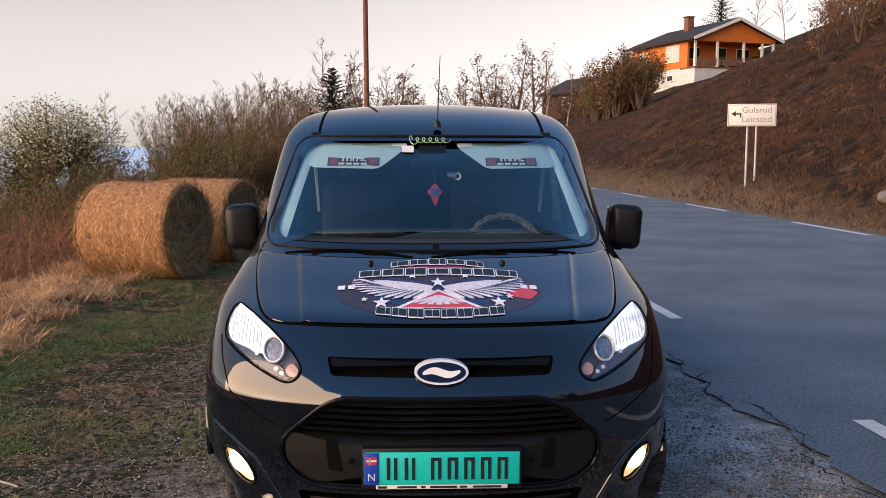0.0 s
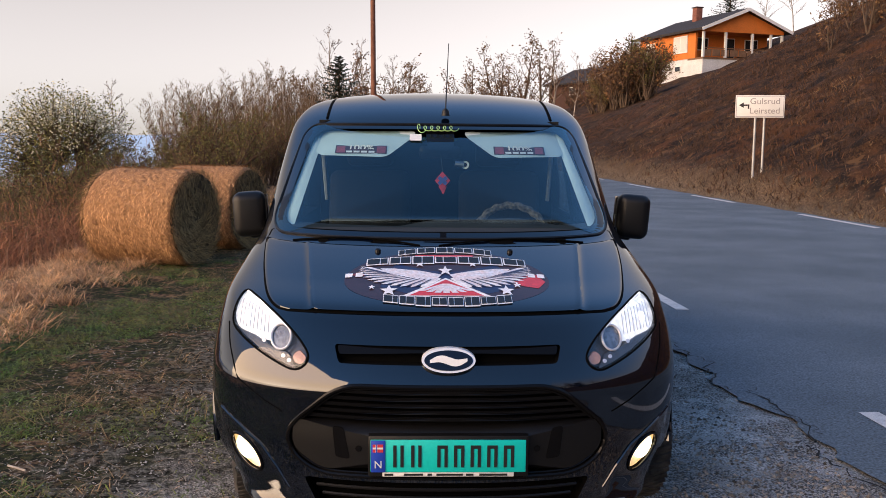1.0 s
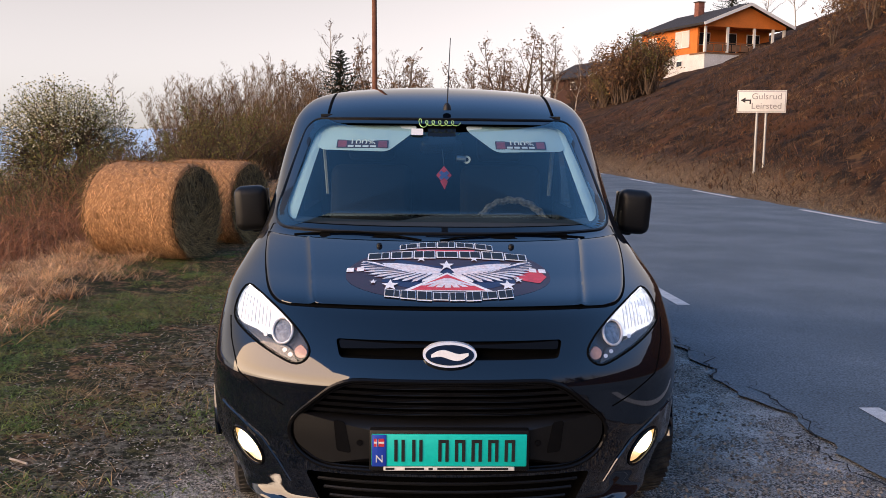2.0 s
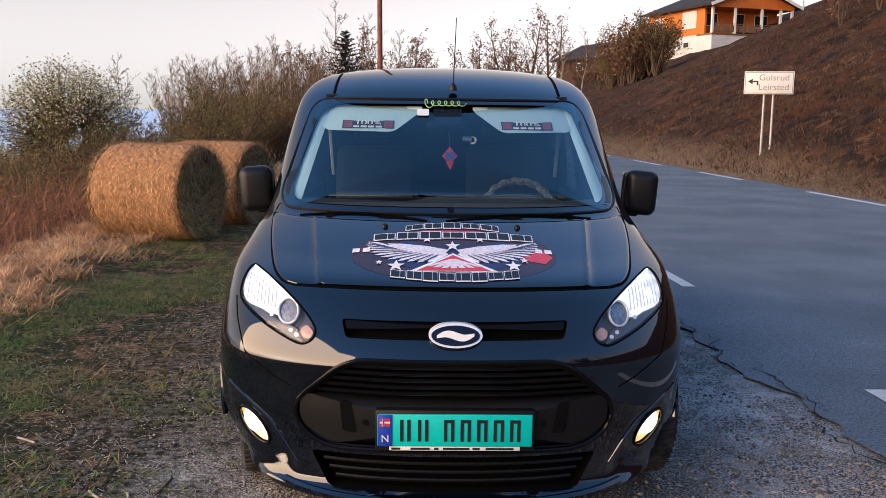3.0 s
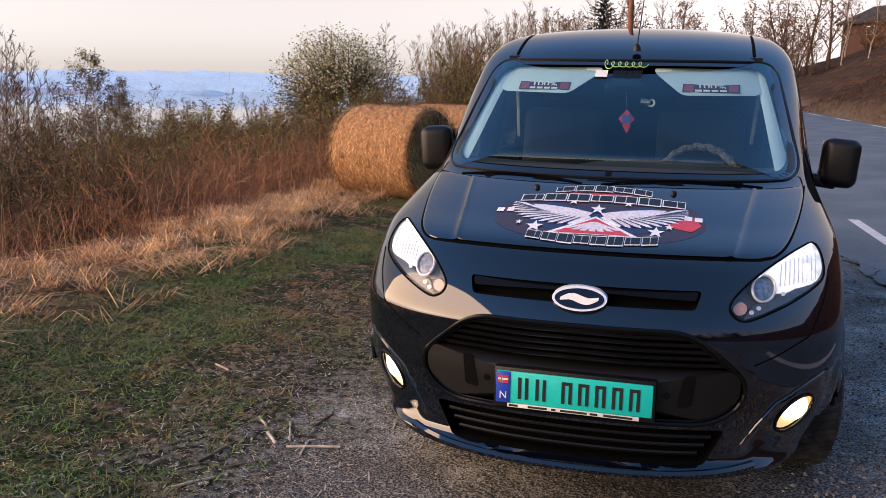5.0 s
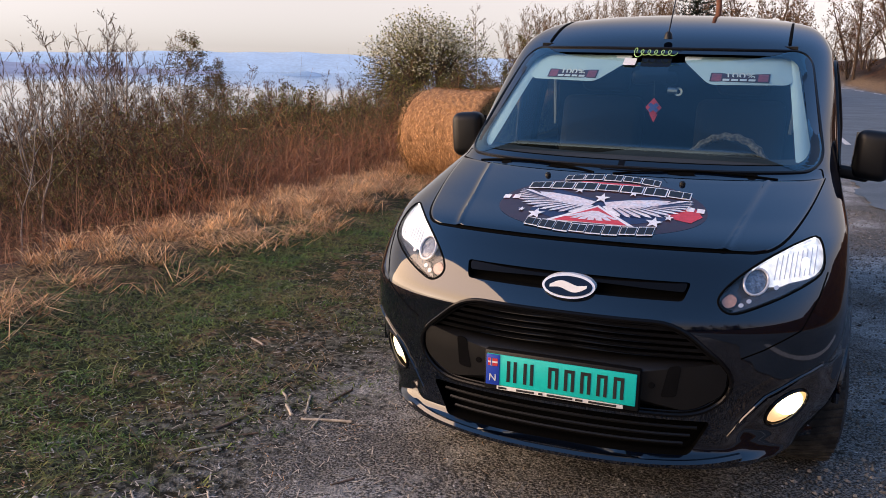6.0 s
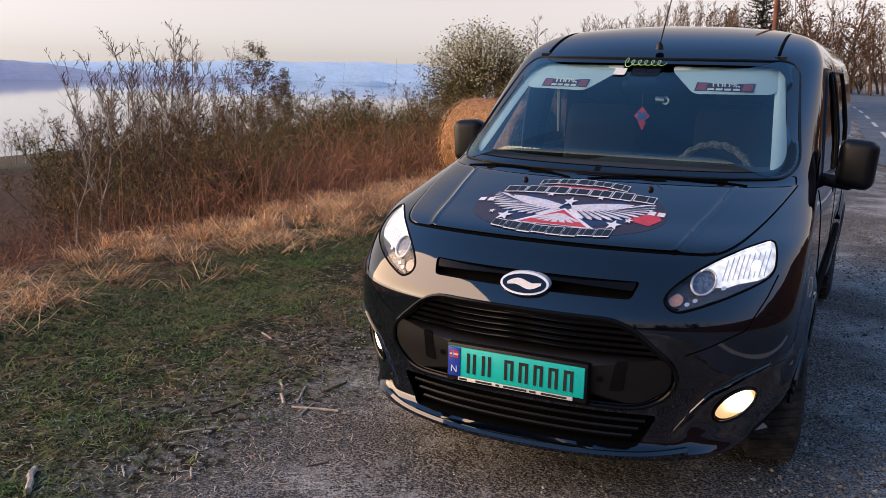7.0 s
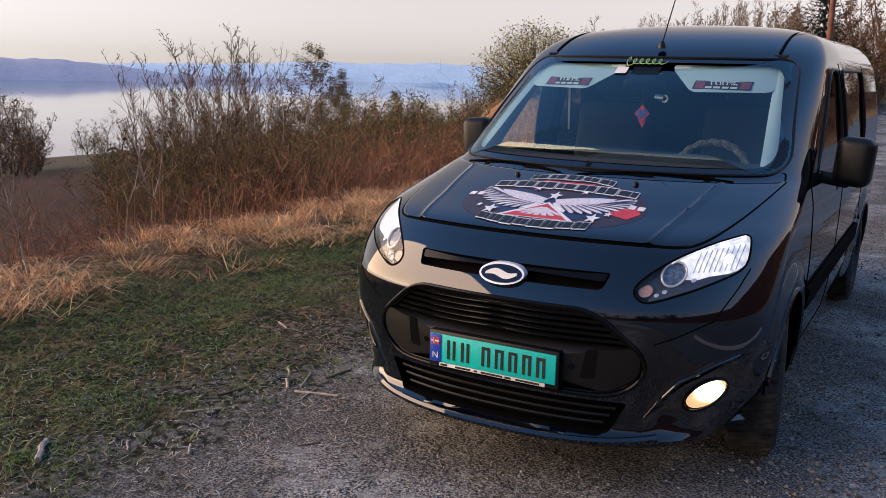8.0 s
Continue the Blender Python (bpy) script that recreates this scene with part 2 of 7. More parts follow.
def build_ground_material(m):
    """Gravel by the road, worn turf, straw at the brow, dry heath on the bank and ploughed soil below."""
    t = m.node_tree
    n = t.nodes
    b = n["Principled BSDF"]
    b.inputs["Roughness"].default_value = 0.95
    b.inputs["Specular IOR Level"].default_value = 0.2
    geo = n.new("ShaderNodeNewGeometry")
    sep = n.new("ShaderNodeSeparateXYZ")
    link(t, geo.outputs["Position"], sep.inputs[0])

    def tex(scale, detail=5, rough=0.6):
        x = n.new("ShaderNodeTexNoise")
        x.inputs["Scale"].default_value, x.inputs["Detail"].default_value, x.inputs["Roughness"].default_value = scale, detail, rough
        link(t, geo.outputs["Position"], x.inputs["Vector"])
        return x.outputs["Fac"]

    def math_(op, a, b_=0.0):
        x = n.new("ShaderNodeMath")
        x.operation = op
        for i, v in enumerate((a, b_)):
            if isinstance(v, (int, float)):
                x.inputs[i].default_value = v
            else:
                link(t, v, x.inputs[i])
        return x.outputs[0]

    def step(v, lo, hi):
        x = n.new("ShaderNodeMapRange")
        x.interpolation_type = "SMOOTHSTEP"
        x.inputs["From Min"].default_value, x.inputs["From Max"].default_value = lo, hi
        link(t, v, x.inputs["Value"])
        return x.outputs["Result"]

    def blend(f, a, b_):
        x = n.new("ShaderNodeMix")
        x.data_type = "RGBA"
        link(t, f, x.inputs["Factor"])
        for k, v in (("A", a), ("B", b_)):
            if isinstance(v, tuple):
                x.inputs[k].default_value = (*v, 1)
            else:
                link(t, v, x.inputs[k])
        return x.outputs["Result"]

    broad, mid, fine, grit = tex(0.7), tex(3.5), tex(22), tex(95, 2)
    vor = n.new("ShaderNodeTexVoronoi")
    vor.inputs["Scale"].default_value = 60
    link(t, geo.outputs["Position"], vor.inputs["Vector"])
    px = math_("ADD", sep.outputs["X"], math_("MULTIPLY", math_("SUBTRACT", mid, 0.5), 1.6))
    px = math_("ADD", px, math_("MULTIPLY", math_("SUBTRACT", fine, 0.5), 0.7))
    gravel = blend(step(grit, 0.40, 0.62), (0.060, 0.059, 0.054), (0.52, 0.515, 0.49))
    gravel = blend(step(tex(1.5, 6, 0.65), 0.50, 0.60), gravel, blend(step(grit, 0.36, 0.60), (0.24, 0.24, 0.23), (0.66, 0.655, 0.63)))
    gravel = blend(step(vor.outputs["Distance"], 0.25, 0.05), gravel, (0.52, 0.51, 0.49))
    gravel = blend(step(tex(8.0, 4), 0.52, 0.62), gravel, (0.40, 0.40, 0.385))
    gravel = blend(step(broad, 0.60, 0.42), gravel, blend(step(grit, 0.42, 0.60), (0.055, 0.052, 0.046), (0.27, 0.26, 0.24)))
    turf = blend(step(fine, 0.40, 0.62), (0.008, 0.012, 0.004), (0.042, 0.050, 0.012))
    turf = blend(step(tex(5.0), 0.50, 0.60), turf, blend(step(fine, 0.42, 0.58), (0.045, 0.026, 0.014), (0.22, 0.135, 0.068)))
    straw = blend(step(fine, 0.40, 0.62), (0.040, 0.022, 0.011), (0.25, 0.155, 0.072))
    soil = blend(step(mid, 0.35, 0.65), (0.034, 0.018, 0.011), (0.075, 0.038, 0.024))
    heath = blend(step(mid, 0.38, 0.62), (0.011, 0.006, 0.003), (0.046, 0.022, 0.010))
    heath = blend(step(fine, 0.46, 0.64), heath, (0.082, 0.042, 0.019))
    heath = blend(step(tex(0.35), 0.48, 0.62), heath, (0.072, 0.030, 0.012))
    heath = blend(step(tex(1.1, 6, 0.7), 0.50, 0.40), heath, (0.012, 0.007, 0.004))
    heath = blend(step(tex(1.6, 6, 0.7), 0.55, 0.64), heath, (0.11, 0.058, 0.024))
    litter = blend(step(fine, 0.42, 0.6), (0.014, 0.014, 0.009), (0.17, 0.165, 0.135))
    litter = blend(step(tex(3.0, 5), 0.52, 0.62), litter, blend(step(fine, 0.42, 0.6), (0.012, 0.016, 0.006), (0.085, 0.082, 0.035)))
    c = blend(step(px, -0.60, -1.25), gravel, litter)
    c = blend(step(px, -1.1, -1.9), c, turf)
    c = blend(step(px, -3.1, -3.7), c, straw)
    c = blend(step(px, -3.9, -4.5), c, soil)
    c = blend(step(math_("ADD", px, math_("MULTIPLY", sep.outputs["Y"], 0.045)), 8.4, 9.6), c, blend(step(fine, 0.4, 0.6), (0.075, 0.048, 0.028), (0.27, 0.19, 0.115)))
    c = blend(step(math_("ADD", px, math_("MULTIPLY", sep.outputs["Y"], 0.045)), 9.8, 11.6), c, heath)
    far = step(math_("MULTIPLY", sep.outputs["X"], -1.0), 60, 130)
    c = blend(far, c, blend(step(tex(0.02), 0.42, 0.55), (0.075, 0.052, 0.036), (0.075, 0.070, 0.038)))
    link(t, c, b.inputs["Base Color"])
    bp = n.new("ShaderNodeBump")
    bp.inputs["Strength"].default_value, bp.inputs["Distance"].default_value = 1.0, 0.04
    h = math_("ADD", math_("ADD", math_("MULTIPLY", grit, 0.5), math_("MULTIPLY", fine, 1.0)), math_("MULTIPLY", mid, 1.5))
    link(t, h, bp.inputs["Height"])
    link(t, bp.outputs["Normal"], b.inputs["Normal"])


build_ground_material(ground_mat)
me = bpy.data.meshes.new("ground")
me.from_pydata(np.stack([GX, GY, GZ], -1).reshape(-1, 3).tolist(), [], quads.tolist())
me.materials.append(ground_mat)
me.polygons.foreach_set("use_smooth", [True] * len(me.polygons))
tagged(new("ground", me), "gravel layby, worn grass verge and dry brown hillside", "ground", kind="structure")

asphalt_mat = mat("asphalt", (0.070, 0.094, 0.112), 0.75, vary=0.75, scale=0.8, fine=75, bump=1.0, tint=(0.120, 0.150, 0.172), dist=0.006)
line_mat = mat("road_paint", (0.62, 0.62, 0.60), 0.7, vary=0.22, scale=14, fine=120, bump=0.2)
crack_mat = mat("crack_dark", (0.012, 0.011, 0.010), 0.95)


def strip(y0, y1, left, right, z, step=0.5, across=6):
    ys = np.arange(y0, y1 + 1e-6, step)
    verts, faces = [], []
    for y in ys:
        a, b = float(left(y)), float(right(y))
        for k in range(across + 1):
            verts.append((a + (b - a) * k / across, y, z))
    w = across + 1
    for i in range(len(ys) - 1):
        for k in range(across):
            j = i * w + k
            faces.append((j, j + 1, j + w + 1, j + w))
    return verts, faces


def asphalt_edge(y):
    jag = (math.sin(y * 127.1) * 437.585) % 1.0 - 0.5
    return road_left(y) - 0.57 + 0.06 * math.sin(y * 1.9) + 0.035 * math.sin(y * 5.3 + 1) + 0.025 * math.sin(y * 13.1) + 0.05 * jag


v, f = strip(-60, 190, asphalt_edge, lambda y: road_right(y) + 0.22 + 0.05 * math.sin(y * 2.7), 0.016, 0.07, 8)
ob = mesh_ob("road", v, f, asphalt_mat, smooth=False)
tagged(ob, "worn grey asphalt country road with cracked edge", "road", kind="structure")
for k in range(-4, 14):
    y0 = 8.08 + 6.1 * k
    v, f = strip(y0, y0 + 3.0, lambda y: road_left(y) - 0.06, lambda y: road_left(y) + 0.06, 0.021, 0.5, 1)
    tagged(mesh_ob("edge_line", v, f, line_mat, smooth=False), "white broken edge line on the asphalt", "road marking", "road edge lines", "structure")
    y0 = 16.0 + 6.55 * k
    v, f = strip(y0, y0 + 3.3, lambda y: road_right(y) - 0.09, lambda y: road_right(y) + 0.06, 0.021, 0.5, 1)
    tagged(mesh_ob("edge_line", v, f, line_mat, smooth=False), "white broken edge line on the asphalt", "road marking", "road edge lines", "structure")


def crack(name, x0, y0, y1, seed, width):
    rng = random.Random(seed)
    verts, faces, y, off, i = [], [], y0, 0.0, 0
    while y < y1:
        w = width * rng.uniform(0.3, 1.2)
        x = x0(y) + off
        verts += [(x - w, y, 0.0195), (x + w, y + rng.uniform(-0.01, 0.01), 0.0195)]
        if i:
            faces.append((2 * i - 2, 2 * i - 1, 2 * i + 1, 2 * i))
        off = off * 0.85 + rng.uniform(-0.05, 0.05)
        y += rng.uniform(0.02, 0.07)
        i += 1
    return tagged(mesh_ob(name, verts, faces, crack_mat, smooth=False), "dark jagged crack along the asphalt edge", "crack", kind="structure")


crack("asphalt_crack", lambda y: road_left(y) - 0.53 + 0.06 * math.sin(y * 1.9) + 0.035 * math.sin(y * 5.3 + 1), 3.0, 8.6, 5, 0.007)
crack("asphalt_crack", lambda y: road_left(y) - 0.36 + 0.10 * math.sin(y * 1.1), 4.6, 5.6, 8, 0.0025)

water_mat = mat("lake_water", (0.10, 0.13, 0.17), 0.06, vary=0.1, scale=0.004, fine=0.05, bump=0.02, dist=0.4)
v, f = [(-6000, -2500, LAKE), (-150, -2500, LAKE), (-150, 6000, LAKE), (-6000, 6000, LAKE)], [(0, 1, 2, 3)]
tagged(mesh_ob("lake", v, f, water_mat, smooth=False), "still pale lake reflecting the dusk sky", "lake", kind="structure")


def ridge(name, a0, a1, dist, heights, color, label, depth=500):
    """A far wooded hill: azimuth range in degrees west of north, distance and crest heights over the lake."""
    # distance haze is put into the hill's base colour
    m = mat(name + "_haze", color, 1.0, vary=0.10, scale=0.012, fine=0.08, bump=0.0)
    n = 90
    prof = pchip(np.linspace(0, 1, len(heights)), heights)
    verts, faces = [], []
    for i in range(n + 1):
        t = i / n
        a = radians(a0 + (a1 - a0) * t)
        h = float(prof(t)) * (1 + 0.03 * math.sin(i * 1.7) + 0.03 * math.sin(i * 0.63))
        for r, z in ((0, -2), (0.08, 0.25), (0.3, 0.7), (0.6, 1.0), (1.0, 0.6)):
            d = dist + depth * r
            verts.append((-d * math.sin(a), d * math.cos(a), LAKE + h * z if z > 0 else LAKE - 2))
    for i in range(n):
        for k in range(4):
            j = i * 5 + k
            faces.append((j, j + 1, j + 6, j + 5))
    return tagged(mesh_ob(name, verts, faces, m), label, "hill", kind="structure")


ridge("far_hill", 35, 72, 2350, (3, 8, 12, 18, 40, 50, 51, 34, 22, 26, 24), (0.30, 0.36, 0.50), "wooded hill across the lake, blue haze in its colour")
ridge("distant_mountains", -12, 60, 2900, (40, 46, 50, 54, 60, 58, 62, 56, 44, 40, 36), (0.50, 0.68, 0.84), "mountains beyond the lake, pale blue haze in their colour", 400)
ridge("near_island", 28.2, 31.4, 2420, (0.5, 3, 9, 11, 8, 4, 0.5), (0.30, 0.46, 0.64), "low island in the lake, haze in its colour", 120)


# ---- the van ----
# black paint; the blue in its base colour stands in for reflected sky
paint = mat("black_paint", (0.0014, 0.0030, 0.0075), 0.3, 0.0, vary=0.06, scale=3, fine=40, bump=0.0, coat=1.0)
trim_black = mat("black_plastic", (0.0055, 0.0055, 0.006), 0.42, vary=0.12, scale=12, fine=400, bump=0.08, dist=0.001)
trim_gloss = mat("gloss_black", (0.004, 0.004, 0.0045), 0.18, vary=0.08, scale=10, fine=200, bump=0.0)
deep_black = mat("deep_black", (0.002, 0.002, 0.002), 0.9, vary=0.1, bump=0.0)
chrome = mat("chrome", (0.82, 0.82, 0.83), 0.08, 1.0, vary=0.04, bump=0.0)
satin = mat("satin_metal", (0.42, 0.42, 0.43), 0.35, 1.0, vary=0.12, bump=0.0)
rubber = mat("tyre_rubber", (0.012, 0.0115, 0.011), 0.85, vary=0.3, scale=20, fine=150, bump=0.3, tint=(0.05, 0.045, 0.04))
screen_glass = glass("windscreen_glass", (0.60, 0.76, 0.80), 1.90, gloss=(0.72, 0.95, 1.0))
tint_glass = glass("tinted_glass", (0.30, 0.33, 0.34), 1.5)
clear_cover = glass("lamp_cover", (0.95, 0.96, 0.97), 1.45)
door_glass = glass("door_glass", (0.86, 0.90, 0.90), 1.45)
pale_trim = mat("pale_trim", (0.46, 0.58, 0.60), 0.8, vary=0.06, scale=6, fine=300, bump=0.1)
dash_mat = mat("dash_plastic", (0.042, 0.050, 0.058), 0.85, vary=0.12, fine=300, bump=0.2, dist=0.001)
cloth = mat("seat_cloth", (0.006, 0.007, 0.008), 0.95, vary=0.25, fine=250, bump=0.3)
white_plate = mat("white_film", (0.72, 0.72, 0.70), 0.5, vary=0.06, bump=0.0)
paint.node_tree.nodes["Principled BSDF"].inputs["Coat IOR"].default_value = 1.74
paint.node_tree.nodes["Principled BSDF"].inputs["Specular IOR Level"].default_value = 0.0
CX, CY = 0.236, 3.015
for m_ in (deep_black, dash_mat):
    m_.node_tree.nodes["Principled BSDF"].inputs["Specular IOR Level"].default_value = 0.05
for m_, level in ((trim_black, 0.32), (trim_gloss, 0.16)):
    m_.node_tree.nodes["Principled BSDF"].inputs["Specular IOR Level"].default_value = level
van = thing("delivery_van", pose(CX, CY, 0, 0, 0, -0.4), "black panel van parked on gravel with its headlights lit", "van")

nose = pchip((.16, .20, .222, .245, .262, .285, .40, .55, .70, .76, .82, .87, .91, .94, 1.0, 1.05, 1.083, 1.11, 1.14, 1.63, 1.68, 1.75, 1.80, 1.83, 1.845),
             (.12, .02, -.03, -.032, -.004, .012, .01, .0, .0, .03, .075, .12, .165, .22, .44, .62, .745, .846, .90, 1.76, 1.86, 2.06, 2.32, 2.6, 3.0))
half = pchip((.16, .25, .40, .70, .95, 1.10, 1.20, 1.62, 1.70, 1.76, 1.80, 1.83, 1.845),
             (.80, .855, .885, .905, .895, .865, .850, .758, .715, .645, .52, .33, .08))
bow = pchip((.16, .40, .80, .95, 1.12, 1.40, 1.62, 1.70, 1.845), (.5, .56, .60, .65, .66, .48, .36, .34, .3))
tail = pchip((.16, .30, 1.0, 1.6, 1.75, 1.83, 1.845), (4.66, 4.78, 4.80, 4.72, 4.60, 4.30, 4.0))
POW = 2.3


AXLES = (0.885, 3.947)


def flare(y, z):
    """How far the side swells out round a wheel and along the load bay."""
    d = np.minimum(np.hypot(y - AXLES[0], z - 0.325), np.hypot(y - AXLES[1], z - 0.325))
    return 0.020 * smooth(0.50, 0.41, d) + np.interp(z, (0.7, 1.0, 1.25, 1.6, 1.75, 1.845), (0.0, 0.02, 0.055, 0.07, 0.06, 0.04)) * smooth(1.3, 2.7, y)


tuck = pchip((.16, .24, .28, .32, .38, .44, 2.0), (.87, .91, .935, .96, .99, 1.0, 1.0))


def brow_line(a):
    """The crease over the fog lamps."""
    return np.interp(a, (0.555, 0.60, 0.66, 0.76, 0.83, 0.90), (0.33, 0.40, 0.475, 0.535, 0.565, 0.58))


def front(u, z):
    """How far back the van's skin lies at a width and a height."""
    a = np.abs(u)
    r = np.clip(a / (half(z) * tuck(z)), 0, 0.9999)
    hollow = 0.045 * smooth(0.0, 0.030, brow_line(a) - z) * smooth(0.255, 0.36, z) * smooth(0.545, 0.60, a)
    return nose(z) + bow(z) * (1 - (1 - r ** POW) ** (1 / POW)) + hollow


def side_x(y, z):
    """How wide the van's skin is at a depth and a height."""
    k = np.clip((y - nose(z)) / bow(z), 0, 1)
    return float(half(z) * (1 - (1 - k) ** POW) ** (1 / POW) + flare(y, z))


def bonnet_height(u, y):
    """The height of the bonnet at a width and a depth."""
    lo, hi = 0.72, 1.14
    for _ in range(40):
        m = (lo + hi) / 2
        if front(u, m) < y:
            lo = m
        else:
            hi = m
    return lo


def skin(levels, inset=0.0, push=0.0, floor_y=0.0, end=0.0):
    """A closed shell of horizontal sections."""
    th = np.linspace(0, math.pi / 2, 64)
    rows = []
    for z in levels:
        w = float(half(z))
        us = w * float(tuck(z)) * np.sin(th)
        ys = np.maximum(front(us, z) + push, floor_y)
        us = us * (w - inset) / w
        y1, yt = max(float(nose(z) + bow(z)) + push + 0.02, floor_y + 0.3), float(tail(z)) - end
        side = [(w - inset, y1 + (yt - 0.24 - y1) * k / 64) for k in range(1, 64)]
        rc = min(0.22, (w - inset) * 0.55)
        back = [((w - inset) - rc * (1 - math.cos(a)), yt - rc + rc * math.sin(a)) for a in np.linspace(0, math.pi / 2, 6)]
        back.append(((w - inset - rc) * 0.5, yt))
        right = list(zip(us, ys)) + side + back
        if not inset:
            right = [(x + float(flare(y, z)) * (x / w) ** 10, y) for x, y in right]
        right[0] = (0.0, right[0][1])
        loop = right + [(0.0, yt)] + [(-x, y) for x, y in reversed(right[1:])]
        rows.append([(x, y, z) for x, y in loop])
    n = len(rows[0])
    verts = [p for r in rows for p in r]
    faces = [(i * n + k, i * n + (k + 1) % n, (i + 1) * n + (k + 1) % n, (i + 1) * n + k) for i in range(len(rows) - 1) for k in range(n)]
    faces += [tuple(range(n))[::-1], tuple((len(rows) - 1) * n + k for k in range(n))]
    return verts, faces


def rounded(corners, r, n=6):
    """A polygon with rounded corners."""
    out = []
    m = len(corners)
    for i in range(m):
        p, a, b = Vector(corners[i]), Vector(corners[i - 1]), Vector(corners[(i + 1) % m])
        rr = r[i] if isinstance(r, (tuple, list)) else r
        da, db = (a - p), (b - p)
        s, e = p + da.normalized() * min(rr, da.length * 0.48), p + db.normalized() * min(rr, db.length * 0.48)
        for k in range(n + 1):
            t = k / n
            out.append(tuple(s * (1 - t) ** 2 + p * 2 * t * (1 - t) + e * t * t))
    return out


def dense(poly, step=0.03):
    out = []
    for i, a in enumerate(poly):
        b = poly[(i + 1) % len(poly)]
        d = math.dist(a, b)
        k = max(1, int(d / step))
        out += [(a[0] + (b[0] - a[0]) * j / k, a[1] + (b[1] - a[1]) * j / k) for j in range(k)]
    return out


def patch(poly, off, depth=0.0, rings=6, center=None, where=None):
    """A panel that follows the skin inside an outline of (width, height), lifted by off, with a rim of that depth."""
    where = where or (lambda x, z: float(front(x, z)))
    c = center or (sum(p[0] for p in poly) / len(poly), sum(p[1] for p in poly) / len(poly))
    n = len(poly)
    verts, faces = [(c[0], where(*c) - off, c[1])], []
    for r in range(1, rings + 1):
        for p in poly:
            x, z = c[0] + (p[0] - c[0]) * r / rings, c[1] + (p[1] - c[1]) * r / rings
            verts.append((x, where(x, z) - off, z))
    for k in range(n):
        faces.append((0, 1 + k, 1 + (k + 1) % n))
        for r in range(rings - 1):
            a = 1 + r * n
            faces.append((a + k, a + n + k, a + n + (k + 1) % n, a + (k + 1) % n))
    if depth:
        base, a = len(verts), 1 + (rings - 1) * n
        for k in range(n):
            x, y, z = verts[a + k]
            verts.append((x, y + depth, z))
        for k in range(n):
            faces.append((a + k, base + k, base + (k + 1) % n, a + (k + 1) % n))
    return verts, faces


def pocket(poly, out, into, rings=6):
    """A closed block that follows the skin, for cutting an opening."""
    v1, f1 = patch(poly, out, 0, rings)
    v2, f2 = patch(poly, -into, 0, rings)
    n, m = len(poly), len(v1)
    a = 1 + (rings - 1) * n
    faces = f1 + [tuple(i + m for i in reversed(f)) for f in f2]
    faces += [(a + k, a + m + k, a + m + (k + 1) % n, a + (k + 1) % n) for k in range(n)]
    return v1 + v2, faces


def ring_on_skin(outer, inner, off, depth=0.0, across=3):
    n = len(outer)
    verts, faces = [], []
    for r in range(across + 1):
        for p, q in zip(outer, inner):
            x, z = p[0] + (q[0] - p[0]) * r / across, p[1] + (q[1] - p[1]) * r / across
            verts.append((x, float(front(x, z)) - off, z))
    for r in range(across):
        for k in range(n):
            faces.append((r * n + k, r * n + (k + 1) % n, (r + 1) * n + (k + 1) % n, (r + 1) * n + k))
    return verts, faces


def skin_line(points, off, r, closed=False, sides=6, step=0.03):
    pts = dense(points, step) if closed else [q for a, b in zip(points, points[1:]) for q in
          [(a[0] + (b[0] - a[0]) * k / max(1, int(math.dist(a, b) / step)), a[1] + (b[1] - a[1]) * k / max(1, int(math.dist(a, b) / step))) for k in range(max(1, int(math.dist(a, b) / step)))]] + [points[-1]]
    return tube([(x, float(front(x, z)) - off, z) for x, z in pts], r, sides, closed)


def mirror(poly):
    return [(-x, z) for x, z in reversed(poly)]


def solid_mesh(verts, faces, index=1):
    bm = bm_of(verts, faces)
    bmesh.ops.recalc_face_normals(bm, faces=bm.faces)
    m = bpy.data.meshes.new("cutter")
    bm.to_mesh(m)
    bm.free()
    m.materials.append(paint)
    m.materials.append(deep_black)
    m.polygons.foreach_set("material_index", [index] * len(m.polygons))
    return m


def carve(me, cutters):
    """The mesh with each of the cutters taken out of it."""
    ob = new("carved", me)
    for c in cutters:
        tool = new("tool", c)
        mod = ob.modifiers.new("cut", "BOOLEAN")
        mod.operation, mod.solver, mod.object = "DIFFERENCE", "EXACT", tool
        out = bpy.data.meshes.new_from_object(ob.evaluated_get(bpy.context.evaluated_depsgraph_get()))
        ob.modifiers.clear()
        ob.data = out
        bpy.data.objects.remove(tool)
    done = ob.data
    bpy.data.objects.remove(ob)
    return done


def side_prism(poly, x0, x1):
    """A block along x with an outline of (depth, height)."""
    n = len(poly)
    verts = [(x0, y, z) for y, z in poly] + [(x1, y, z) for y, z in poly]
    faces = [tuple(range(n)), tuple(range(n, 2 * n))[::-1]] + [(k, (k + 1) % n, n + (k + 1) % n, n + k) for k in range(n)]
    return verts, faces


# outlines on the front, as (width, height)
LAMP = rounded([(0.480, 0.800), (0.515, 0.842), (0.567, 0.882), (0.625, 0.916), (0.70, 0.946), (0.785, 0.966), (0.806, 0.92), (0.808, 0.862), (0.75, 0.832), (0.671, 0.798), (0.593, 0.770), (0.535, 0.752), (0.496, 0.768)], 0.03, 3)
GRILLE = rounded([(-0.372, 0.722), (0.372, 0.722), (0.560, 0.560), (0.545, 0.470), (0.450, 0.405), (-0.450, 0.405), (-0.545, 0.470), (-0.560, 0.560)], 0.075, 5)
